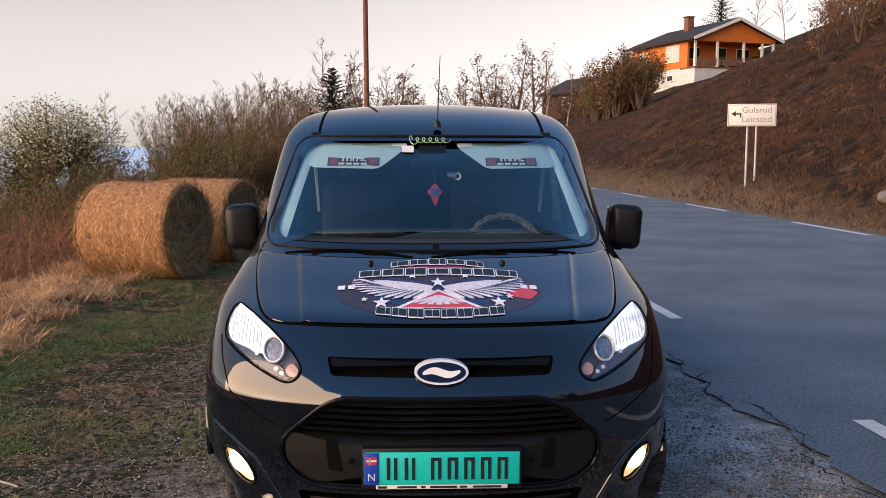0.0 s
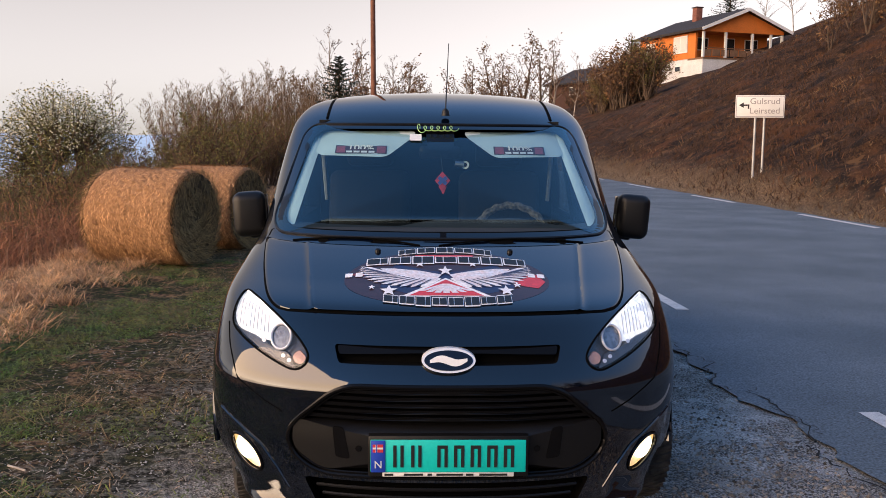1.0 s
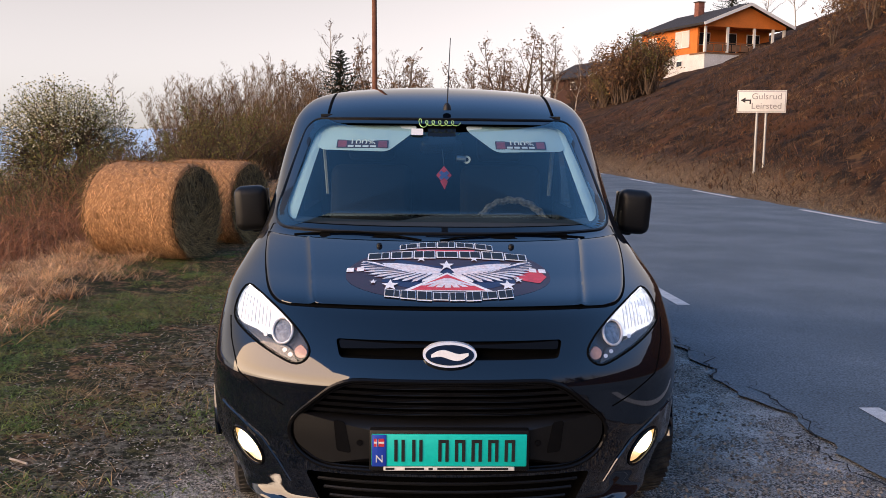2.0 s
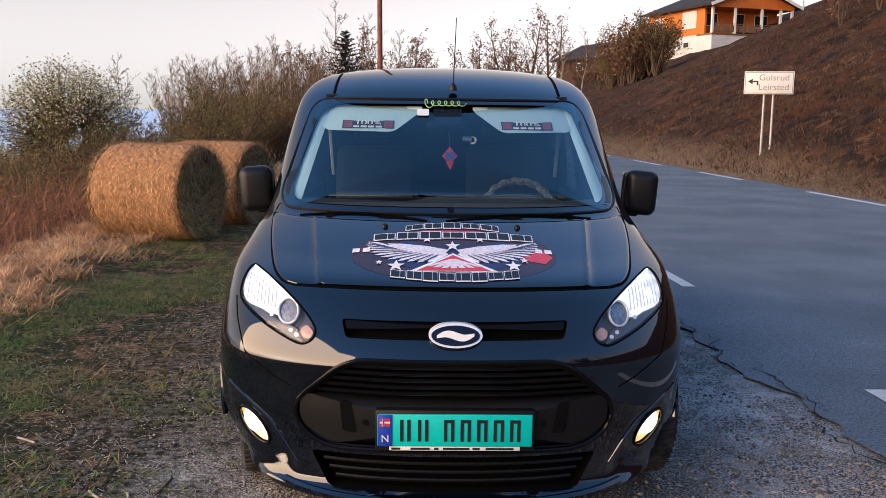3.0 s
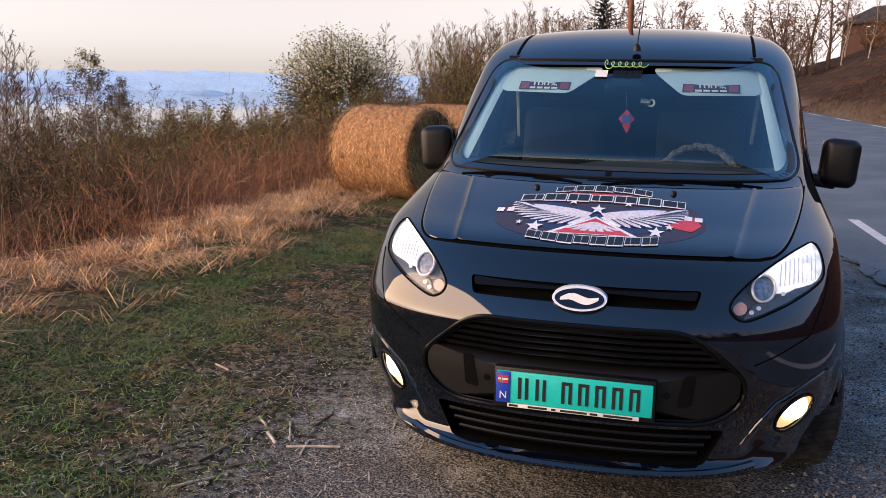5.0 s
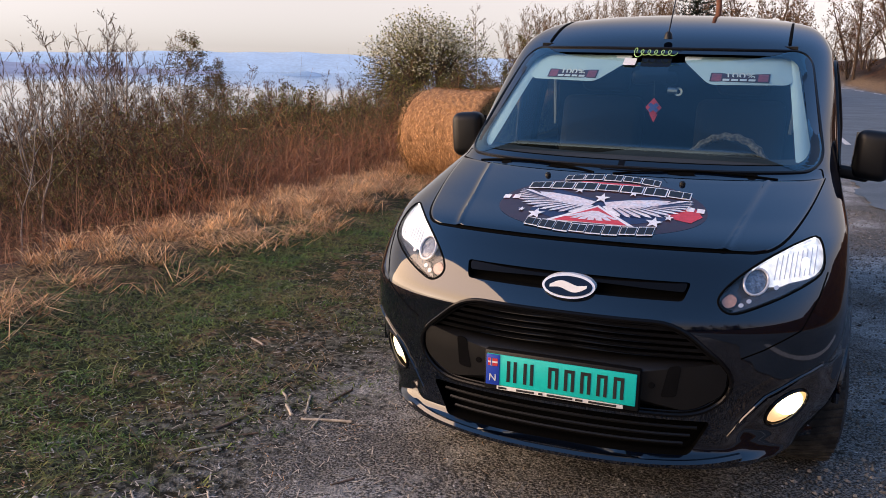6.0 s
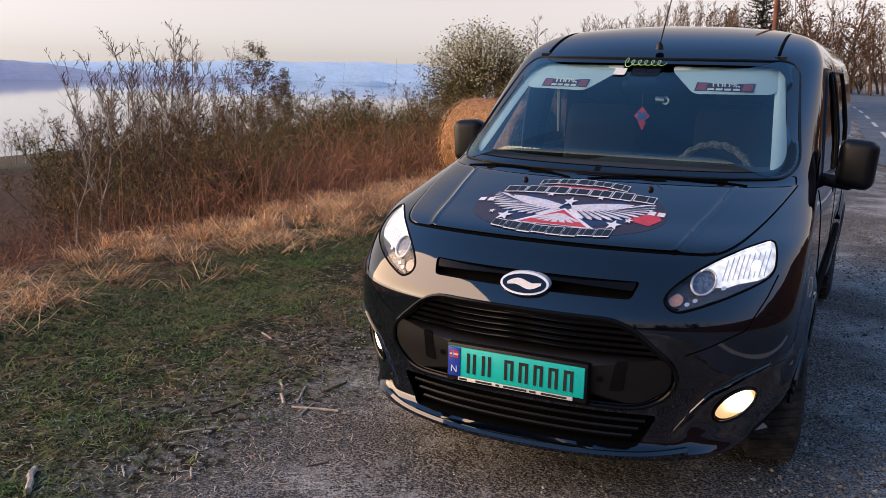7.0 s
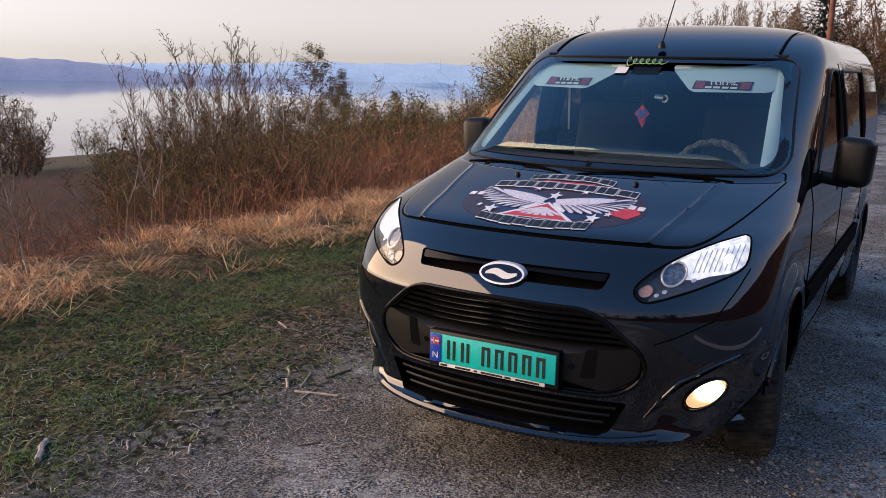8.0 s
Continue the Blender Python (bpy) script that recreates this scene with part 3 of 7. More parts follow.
SLOT = rounded([(-0.396, 0.842), (0.396, 0.842), (0.378, 0.786), (-0.378, 0.786)], 0.014, 3)
INTAKE = rounded([(-0.50, 0.385), (0.50, 0.385), (0.44, 0.262), (-0.44, 0.262)], 0.02, 3)
FOG = [(0.732 + 0.063 * math.cos(a) + 0.014 * math.sin(a), 0.408 + 0.060 * math.sin(a) + 0.020 * math.cos(a)) for a in np.linspace(0, 2 * math.pi, 25)[:-1]]
SCREEN = rounded([(-0.802, 1.128), (0.802, 1.128), (0.702, 1.628), (-0.702, 1.628)], (0.10, 0.10, 0.09, 0.09), 8)
SIGHT = rounded([(-0.750, 1.150), (0.750, 1.150), (0.652, 1.603), (-0.652, 1.603)], (0.10, 0.10, 0.11, 0.11), 8)
DOOR_WINDOW = rounded([(1.60, 1.10), (2.33, 1.07), (2.33, 1.585), (2.15, 1.585)], (0.03, 0.03, 0.05, 0.10), 5)
REAR_WINDOW = rounded([(2.47, 1.07), (3.50, 1.07), (3.50, 1.585), (2.47, 1.585)], 0.06, 5)

levels = [.16, .175, .19, .20, .21, .222, .234, .245, .254, .262, .272, .285, *[.30 + .014 * k for k in range(23)], .62, .66, .69, .715, .74, .76, .78, .80, .82, .84, .86, .88, .895, .91, .925, .94, .955, .97, .985, 1.0, 1.015,
          1.03, 1.045, 1.06, 1.07, 1.083, 1.095, 1.11, 1.125, 1.14, 1.17, 1.20, 1.24, 1.28, 1.32, 1.36, 1.40, 1.44, 1.48, 1.52, 1.55, 1.58, 1.605, 1.63, 1.655, 1.68, 1.705, 1.73, 1.75, 1.77, 1.785, 1.80, 1.815, 1.83, 1.84, 1.845]
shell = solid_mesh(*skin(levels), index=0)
cabin_levels = [.55, .70, .85, 1.0, 1.05, 1.10, 1.14, 1.20, 1.28, 1.36, 1.44, 1.52, 1.58, 1.63, 1.66, 1.69]
cuts = [solid_mesh(*skin(cabin_levels, 0.055, 0.09, 0.95, 0.12))]
cuts.append(solid_mesh([(x, y, z) for y in (0.55, 2.3) for x, z in SIGHT],
                       [tuple(range(len(SIGHT))), tuple(range(2 * len(SIGHT) - 1, len(SIGHT) - 1, -1))] + [(k, (k + 1) % len(SIGHT), len(SIGHT) + (k + 1) % len(SIGHT), len(SIGHT) + k) for k in range(len(SIGHT))]))
for win in (DOOR_WINDOW, REAR_WINDOW):
    for s in (-1, 1):
        cuts.append(solid_mesh(*side_prism(win, s * 0.4, s * 1.2)))
for y in AXLES:
    for s in (-1, 1):
        ring = [(y + 0.365 * math.cos(a), 0.325 + 0.365 * math.sin(a)) for a in np.linspace(0, 2 * math.pi, 41)[:-1]]
        cuts.append(solid_mesh(*side_prism(ring, s * 0.60, s * 1.2)))
for poly, into in ((GRILLE, 0.055), (SLOT, 0.05), (INTAKE, 0.08)):
    cuts.append(solid_mesh(*pocket(dense(poly), 0.06, into)))
for s in (LAMP, FOG):
    for q in (s, mirror(s)):
        cuts.append(solid_mesh(*pocket(dense(q), 0.05, 0.055)))
shell = carve(shell, cuts)
shell.name = "body"
shell.polygons.foreach_set("use_smooth", [True] * len(shell.polygons))
shell.set_sharp_from_angle(angle=radians(28))
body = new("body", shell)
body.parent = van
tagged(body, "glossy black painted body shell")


def on_van(name, geometry, material, parent=None, label="", **kw):
    v, f = geometry
    return part(name, bm_of(v, f), material, parent or van, label, **kw)


# bonnet: a panel between the front shut line, the wings and the scuttle
def bonnet_sheet(lift, grow, nu=190, nv=44):
    verts, faces = [], []
    for j in range(nv + 1):
        t = j / nv
        hw = 0.578 + 0.222 * t ** 0.5 + grow
        for i in range(nu + 1):
            s = -1 + 2 * i / nu
            x = s * hw
            z0 = 0.933 - 0.006 * (abs(x) / 0.62) ** 3 - grow * 0.6
            z = z0 + (1.100 + grow * 0.3 - z0) * t
            y = float(front(x, z))
            ridge_ = math.exp(-((abs(x) - (0.485 + 0.10 * t)) / 0.009) ** 2) * 0.005
            plate = 0.005 * (1 - smooth(0.47 + 0.10 * t, 0.52 + 0.10 * t, abs(x)))
            edge = min(1.0, min(nv - j, i, nu - i) / 1.0)
            up = lift * (0.45 + 0.55 * edge) + (ridge_ + plate) * edge * (grow == 0)
            verts.append((x, y - up * 0.35, z + up * 0.93))
    for j in range(nv):
        for i in range(nu):
            a = j * (nu + 1) + i
            faces.append((a, a + 1, a + nu + 2, a + nu + 1))
    return verts, faces


on_van("bonnet_seal", bonnet_sheet(0.0012, 0.007), deep_black)
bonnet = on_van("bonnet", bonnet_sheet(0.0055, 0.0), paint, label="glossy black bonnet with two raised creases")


def bonnet_top(x, y):
    plate = 0.005 * (1 - float(smooth(0.50, 0.55, abs(x))))
    return bonnet_height(x, y) + (0.0055 + plate) * 1.0


# windscreen: dark printed border, pane, seal, wipers
on_van("windscreen_border", ring_on_skin(dense(SCREEN, 0.5), dense(SIGHT, 0.5), 0.004), trim_gloss, label="black printed windscreen border")
pane = on_van("windscreen", patch(SCREEN, 0.0075, 0, 12), screen_glass, label="clear raked windscreen reflecting the sky")
pane.visible_shadow = False
on_van("screen_seal", skin_line(SCREEN, 0.003, 0.007, True), trim_black)
on_van("scuttle", patch(rounded([(-0.80, 1.098), (0.80, 1.098), (0.79, 1.135), (-0.79, 1.135)], 0.012, 3), 0.006, 0.01, 3, center=(0, 1.117)), deep_black)
for x in (-0.273, 0.273):
    nz = bonnet_top(x, 0.745)
    v, f = lathe([(nz - 0.004, 0.012), (nz + 0.008, 0.012), (nz + 0.014, 0.007), (nz + 0.015, 0.001)], 10, "z")
    on_van("washer_nozzle", ([(a + x, b + 0.745, c) for a, b, c in v], f), trim_black)
for x0, x1, z0 in ((0.62, -0.02, 1.106), (-0.10, -0.66, 1.106)):
    pts = [(x0 + (x1 - x0) * k / 12, z0 + 0.022 * math.sin(k / 12 * math.pi)) for k in range(13)]
    on_van("wiper", skin_line(pts, 0.011, 0.004), deep_black, label="black wiper blade resting at the screen's foot")

# grille, slot and lower intake
on_van("grille_panel", patch(dense(GRILLE), -0.05, 0, 8), deep_black, label="black moulded grille panel")
on_van("grille_surround", skin_line(GRILLE, 0.004, 0.0085, True, 8), trim_gloss, label="gloss black rounded grille surround")
on_van("grille_lip", skin_line([(x * 0.972, 0.565 + (z - 0.565) * 0.94) for x, z in GRILLE], -0.004, 0.005, True, 8), trim_gloss)
for k, z in enumerate((0.700, 0.677, 0.654, 0.631, 0.608)):
    hw = 0.372 + (0.715 - z) * 1.08
    on_van("grille_slat", patch(dense([(-hw, z - 0.0065), (hw, z - 0.0065), (hw - 0.008, z + 0.0065), (-hw + 0.008, z + 0.0065)], 0.04), -0.006 - 0.002 * k, 0.03, 2, center=(0, z)), trim_gloss, label="dark horizontal grille slat")
on_van("lower_panel", patch(rounded([(-0.535, 0.592), (0.535, 0.592), (0.538, 0.49), (0.44, 0.425), (-0.44, 0.425), (-0.538, 0.49)], 0.04, 5), 0.004, 0.02, 6), trim_black, label="smooth black bumper panel")
for x in (-0.305, 0.305):
    on_van("parking_sensor", patch([(x + 0.011 * math.cos(a), 0.505 + 0.011 * math.sin(a)) for a in np.linspace(0, 6.283, 13)[:-1]], 0.007, 0.006, 2), trim_gloss)
    s = 1 if x > 0 else -1
    on_van("bumper_fin", patch(rounded([(s * 0.355, 0.575), (s * 0.395, 0.580), (s * 0.385, 0.47), (s * 0.335, 0.465)][::s], 0.012, 3), 0.006, 0.006, 3), trim_gloss)
on_van("slot_bar", patch(rounded([(-0.385, 0.838), (0.385, 0.838), (0.378, 0.812), (-0.378, 0.812)], 0.008, 2), -0.006, 0.02, 3, center=(0, 0.825)), trim_gloss, label="gloss black bar in the upper grille slot")
badge_ring = [(0.092 * math.cos(a), 0.806 + 0.037 * math.sin(a)) for a in np.linspace(0, 2 * math.pi, 41)[:-1]]
bright = mat("badge_bright", (0.86, 0.86, 0.85), 0.32, 0.35, vary=0.05, bump=0.0)
badge = on_van("oval_badge", patch(badge_ring, 0.020, 0.03, 4), bright, label="chrome rimmed dark oval badge")
on_van("badge_field", patch([(x * 0.90, 0.806 + (z - 0.806) * 0.80) for x, z in badge_ring], 0.0225, 0.003, 3), mat("badge_dark", (0.004, 0.006, 0.016), 0.15, vary=0.05, bump=0.0), badge)
wave = [(-0.064 + 0.128 * k / 24, 0.803 + 0.007 * math.sin(k * 0.262) + 0.006 * k / 24) for k in range(25)]
blob = [(x, z - 0.004 - 0.008 * math.sin(k / 24 * math.pi)) for k, (x, z) in enumerate(wave)] + [(x, z + 0.004 + 0.007 * math.sin(k / 24 * math.pi)) for k, (x, z) in reversed(list(enumerate(wave)))]
on_van("badge_mark", patch(blob, 0.0245, 0.002, 3, center=(0, 0.806)), white_plate, badge)
for z in (0.352, 0.322, 0.292):
    hw = 0.44 - (0.33 - z) * 0.7
    on_van("intake_slat", skin_line([(-hw + 2 * hw * i / 16, z) for i in range(17)], -0.022, 0.006), trim_black)
lip = [(-0.60 + 1.20 * i / 30, 0.238 + 0.020 * (abs(-0.60 + 1.20 * i / 30) / 0.6) ** 3) for i in range(31)]
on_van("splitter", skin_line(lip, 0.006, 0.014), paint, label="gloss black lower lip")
for s in (-1, 1):
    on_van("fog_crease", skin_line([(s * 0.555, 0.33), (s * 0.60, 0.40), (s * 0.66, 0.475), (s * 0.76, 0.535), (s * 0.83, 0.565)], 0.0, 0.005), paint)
    on_van("bumper_seam", skin_line([(s * 0.575, 0.612), (s * 0.64, 0.64), (s * 0.75, 0.70), (s * 0.80, 0.80), (s * 0.82, 0.86)], -0.001, 0.003), deep_black)

# headlamps and fog lamps
lamp_lit = glow("headlamp_lit", (1.0, 0.96, 0.97), 0.50, facets=30)
lamp_bezel = mat("smoked_bezel", (0.09, 0.09, 0.095), 0.2, 0.4, vary=0.2, scale=30, bump=0.0)
lamp_core = glow("headlamp_bulb", (1.0, 0.98, 0.95), 0.6)
fog_lit = glow("fog_lit", (1.0, 0.55, 0.18), 0.42)
fog_core = glow("fog_bulb", (1.0, 0.80, 0.48), 2.2)
amber = mat("amber_lens", (0.50, 0.30, 0.24), 0.2, vary=0.15, bump=0.0)
lens_grey = mat("projector_glass", (0.30, 0.31, 0.33), 0.12, 0.7, vary=0.5, scale=70, fine=160, bump=0.6, dist=0.004)
reflector = mat("lamp_reflector", (0.80, 0.78, 0.78), 0.38, 0.45, vary=0.12, scale=60, fine=20, bump=0.25, dist=0.003)
for s in (-1, 1):
    def side(poly):
        return [(s * x, z) for x, z in poly][::s]
    head = on_van("headlight", patch(dense(side([(0.645 + (x - 0.645) * 0.99, 0.857 + (z - 0.857) * 0.99) for x, z in LAMP])), -0.045, 0, 6), lamp_bezel, label="swept-back headlight, lit bright white")
    main = rounded([(0.560, 0.826), (0.560, 0.868), (0.610, 0.896), (0.71, 0.942), (0.780, 0.960), (0.802, 0.92), (0.803, 0.868), (0.76, 0.842), (0.69, 0.828)], 0.03, 4)
    on_van("main_reflector", patch(dense(side(main)), -0.030, 0.014, 6), lamp_lit, head)
    on_van("bulb", patch([(s * 0.745 + 0.014 * math.cos(a), 0.893 + 0.014 * math.sin(a)) for a in np.linspace(0, 6.283, 17)[:-1]], -0.022, 0.02, 2), lamp_core, head)
    for k, (x, z) in enumerate([(0.650 + 0.0155 * q, 0.848 + 0.0012 * q) for q in range(9)]):
        on_van("reflector_rib", skin_line([(s * x, z), (s * (x + 0.006), z + 0.066 + 0.0012 * k)], -0.0285, 0.0022), reflector, head)
    on_van("top_trim", skin_line([(s * x, z) for x, z in ((0.575, 0.880), (0.63, 0.910), (0.70, 0.938), (0.77, 0.955))], -0.014, 0.006), lamp_lit, head)
    on_van("projector_rim", skin_line([(s * 0.595 + 0.038 * math.cos(a), 0.846 + 0.038 * math.sin(a)) for a in np.linspace(0, 6.283, 25)[:-1]], -0.016, 0.0045, True, 6, 0.5), reflector, head)
    on_van("projector", patch([(s * 0.595 + 0.036 * math.cos(a), 0.846 + 0.036 * math.sin(a)) for a in np.linspace(0, 6.283, 21)[:-1]], -0.024, 0.01, 3), lens_grey, head)
    on_van("indicator", patch(dense(side(rounded([(0.492, 0.790), (0.520, 0.812), (0.545, 0.796), (0.538, 0.774), (0.51, 0.768)], 0.012, 3))), -0.018, 0.012, 3), amber, head, "pale amber indicator lens")
    on_van("lower_bezel", patch(side(rounded([(0.530, 0.755), (0.593, 0.773), (0.671, 0.801), (0.75, 0.835), (0.80, 0.860), (0.76, 0.846), (0.70, 0.838), (0.635, 0.815), (0.56, 0.798)], 0.008, 2)), -0.020, 0.02, 3), lamp_bezel, head)
    for x, z in ((0.557, 0.778), (0.580, 0.790), (0.66, 0.828)):
        on_van("glint_stud", patch([(s * x + 0.008 * math.cos(a), z + 0.006 * math.sin(a)) for a in np.linspace(0, 6.283, 11)[:-1]], -0.016, 0.008, 2), reflector, head)
    cover = on_van("lens_cover", patch(dense(side(LAMP)), 0.002, 0, 6), clear_cover, head, "clear plastic lamp cover")
    cover.visible_shadow = False
    on_van("lamp_seal", skin_line(side(LAMP), 0.0, 0.004, True), deep_black, head)
    fog = on_van("fog_lamp", patch(dense([(s * x, z) for x, z in FOG]), -0.035, 0, 4), fog_lit, label="oval fog lamp glowing warm yellow")
    on_van("fog_bulb", patch([(s * 0.742 + 0.042 * math.cos(a), 0.414 + 0.044 * math.sin(a)) for a in np.linspace(0, 6.283, 17)[:-1]], -0.022, 0.012, 3), fog_core, fog)
    on_van("fog_rim", skin_line([(s * x, z) for x, z in FOG], 0.001, 0.006, True), trim_gloss, fog)

# number plate: turquoise with a blue band; its characters are plain bars
plate_mat = mat("plate_turquoise", (0.0, 0.54, 0.48), 0.45, vary=0.05, scale=30, bump=0.0)
plate_blue = mat("plate_blue", (0.01, 0.05, 0.42), 0.45, vary=0.05, bump=0.0)
ink = mat("plate_ink", (0.008, 0.009, 0.010), 0.5, bump=0.0)
red_film = mat("red_film", (0.55, 0.03, 0.045), 0.5, vary=0.08, bump=0.0)
part("plate_holder", box(-0.270, 0.272, -0.018, 0.02, 0.418, 0.562, 0.006), trim_black, van)
plate = part("number_plate", box(-0.262, 0.262, -0.024, -0.016, 0.437, 0.549, 0.003), plate_mat, van, "turquoise number plate with dark characters")
part("blue_band", box(-0.261, -0.212, -0.0268, -0.022, 0.438, 0.548, 0.001), plate_blue, plate)
part("flag_red", box(-0.254, -0.219, -0.0285, -0.025, 0.508, 0.535), red_film, plate)
part("flag_white", box(-0.2445, -0.2385, -0.0295, -0.025, 0.508, 0.535), white_plate, plate)
part("flag_white", box(-0.254, -0.219, -0.0298, -0.025, 0.519, 0.525), white_plate, plate)
part("flag_blue", box(-0.2430, -0.2400, -0.0305, -0.025, 0.508, 0.535), plate_blue, plate)
words("country_letter", "N", 0.036, pose(-0.236, -0.0275, 0.464, 90, 0, 0), white_plate, plate)
for x in (-0.168, -0.108, -0.020, 0.036, 0.092, 0.148, 0.204):
    part("plate_bar", box(x - 0.0175, x - 0.0065, -0.0262, -0.022, 0.455, 0.531), ink, plate)
    part("plate_bar", box(x + 0.0065, x + 0.0175, -0.0262, -0.022, 0.455, 0.531), ink, plate)
    if x > -0.05:
        part("plate_bar", box(x - 0.0065, x + 0.0065, -0.0262, -0.022, 0.520, 0.531), ink, plate)
strip_ob = part("dealer_strip", box(-0.222, 0.222, -0.022, -0.012, 0.421, 0.4355, 0.002), white_plate, van, "narrow white dealer strip with small dark bars")
for x0, x1 in ((-0.215, -0.185), (-0.15, -0.085), (-0.07, -0.055), (-0.04, 0.05), (0.06, 0.085), (0.105, 0.20)):
    part("strip_bar", box(x0, x1, -0.0232, -0.02, 0.4245, 0.4320), ink, strip_ob)


# ---- the van: emblem, glass, mirrors, doors, wheels, cabin ----
def decal(name, poly, lift, material, parent, label="", rings=3, center=None):
    """A film on the bonnet, outlined by (width, depth)."""
    c = center or (sum(p[0] for p in poly) / len(poly), sum(p[1] for p in poly) / len(poly))
    n = len(poly)
    verts, faces = [(c[0], c[1], bonnet_top(*c) + lift)], []
    for r in range(1, rings + 1):
        for p in poly:
            x, y = c[0] + (p[0] - c[0]) * r / rings, c[1] + (p[1] - c[1]) * r / rings
            verts.append((x, y, bonnet_top(x, y) + lift))
    for k in range(n):
        faces.append((0, 1 + k, 1 + (k + 1) % n))
        for r in range(rings - 1):
            a = 1 + r * n
            faces.append((a + k, a + n + k, a + n + (k + 1) % n, a + (k + 1) % n))
    return mesh_ob(name, verts, faces, material, parent, label)


film_dark = mat("emblem_dark", (0.035, 0.012, 0.016), 0.28, vary=0.3, scale=9, bump=0.0)
film_navy = mat("emblem_navy", (0.012, 0.020, 0.075), 0.3, vary=0.2, scale=20, bump=0.0)
film_white = mat("emblem_white", (0.82, 0.83, 0.86), 0.4, vary=0.12, scale=40, bump=0.0)
film_pink = mat("emblem_feather", (0.70, 0.62, 0.64), 0.4, vary=0.25, scale=30, bump=0.0, tint=(0.60, 0.65, 0.74))
film_red = mat("emblem_red", (0.60, 0.04, 0.05), 0.35, vary=0.15, scale=30, bump=0.0)
oval = [(0.005 + 0.395 * math.cos(a), 0.485 + 0.255 * math.sin(a)) for a in np.linspace(0, 2 * math.pi, 49)[:-1]]
decal("bonnet_emblem", oval, 0.001, film_dark, bonnet, "large oval club emblem with pale wings and red and navy fields", 8)


def film(name, poly, lift, material, rings=2, center=None):
    ob = decal(name, poly, lift, material, bonnet, "", rings, center)
    return ob


film("emblem_field", [(-0.20, 0.60), (0.21, 0.60), (0.26, 0.40), (0.16, 0.34), (-0.15, 0.34), (-0.25, 0.40)], 0.0018, film_navy, 4)
film("emblem_flag", [(-0.12, 0.695), (0.12, 0.695), (0.10, 0.655), (-0.10, 0.655)], 0.0022, film_red, 3)
film("emblem_flag", [(0.27, 0.52), (0.35, 0.535), (0.385, 0.47), (0.35, 0.405), (0.29, 0.42), (0.255, 0.45)], 0.0022, film_red, 2)
film("emblem_flag", [(-0.37, 0.53), (-0.30, 0.56), (-0.27, 0.52), (-0.34, 0.50)], 0.0022, mat("emblem_maroon", (0.16, 0.03, 0.035), 0.35, bump=0.0), 2)
film("emblem_triangle", [(0.0, 0.475), (0.165, 0.315), (-0.165, 0.315)], 0.0026, film_white, 4)
film("emblem_triangle", [(0.0, 0.458), (0.138, 0.318), (-0.138, 0.318)], 0.0032, film_red, 4)
for s in (-1, 1):
    for k in range(13):
        t = k / 12
        r0, ang = 0.05 + 0.075 * t, radians(23 - 27 * t)
        x0, y0 = s * (0.03 + 0.19 * t), 0.475 + 0.035 * t
        ln = 0.11 + 0.055 * math.sin(t * math.pi) + 0.03 * t
        wd = 0.017
        a2 = radians(-52 + 88 * t)
        dx, dy = s * math.cos(a2), math.sin(a2)
        nxv, nyv = -dy, dx
        film("emblem_feather", [(x0 + nxv * wd, y0 + nyv * wd), (x0 + dx * ln * 0.7 + nxv * wd, y0 + dy * ln * 0.7 + nyv * wd), (x0 + dx * ln, y0 + dy * ln), (x0 + dx * ln * 0.7 - nxv * wd, y0 + dy * ln * 0.7 - nyv * wd), (x0 - nxv * wd, y0 - nyv * wd)][::s], 0.0036 + 0.0003 * (k % 3), film_pink if k % 3 else film_white, 1)
    for k in range(12):
        t = (k + 0.5) / 12
        a2 = radians(-52 + 88 * t)
        x0, y0 = s * (0.03 + 0.19 * t), 0.475 + 0.035 * t
        ln = (0.11 + 0.055 * math.sin(t * math.pi) + 0.03 * t) * 0.92
        dx, dy = s * math.cos(a2), math.sin(a2)
        film("feather_line", [(x0 + dx * ln * 0.25 - dy * 0.0025, y0 + dy * ln * 0.25 + dx * 0.0025), (x0 + dx * ln - dy * 0.004, y0 + dy * ln + dx * 0.004), (x0 + dx * ln + dy * 0.004, y0 + dy * ln - dx * 0.004), (x0 + dx * ln * 0.25 + dy * 0.0025, y0 + dy * ln * 0.25 - dx * 0.0025)][::s], 0.0053, film_navy, 1)
    film("emblem_wing", [(s * 0.015, 0.50), (s * 0.10, 0.535), (s * 0.20, 0.56), (s * 0.255, 0.565), (s * 0.22, 0.505), (s * 0.12, 0.455), (s * 0.04, 0.445)][::s], 0.0048, film_pink, 3)
for k in range(7):
    a = radians(-90 + (k - 3) * 13)
    film("emblem_tail", [(-0.012, 0.42), (0.012, 0.42), (0.10 * math.cos(a) * 1.5 + 0.012, 0.42 + 0.085 * math.sin(a)), (0.10 * math.cos(a) * 1.5 - 0.012, 0.42 + 0.085 * math.sin(a))], 0.0042, film_pink, 1)


def star(x, y, r):
    film("emblem_star", [(x + (r if k % 2 else r * 0.42) * math.cos(radians(36 * k + 54)), y + (r if k % 2 else r * 0.42) * math.sin(radians(36 * k + 54)) * 1.5) for k in range(10)], 0.0055, film_white, 1)


for x, y, r in ((0.0, 0.535, 0.030), (-0.10, 0.60, 0.022), (0.11, 0.60, 0.020), (-0.215, 0.36, 0.034), (0.225, 0.365, 0.032), (-0.28, 0.395, 0.014), (0.27, 0.42, 0.018)):
    star(x, y, r)


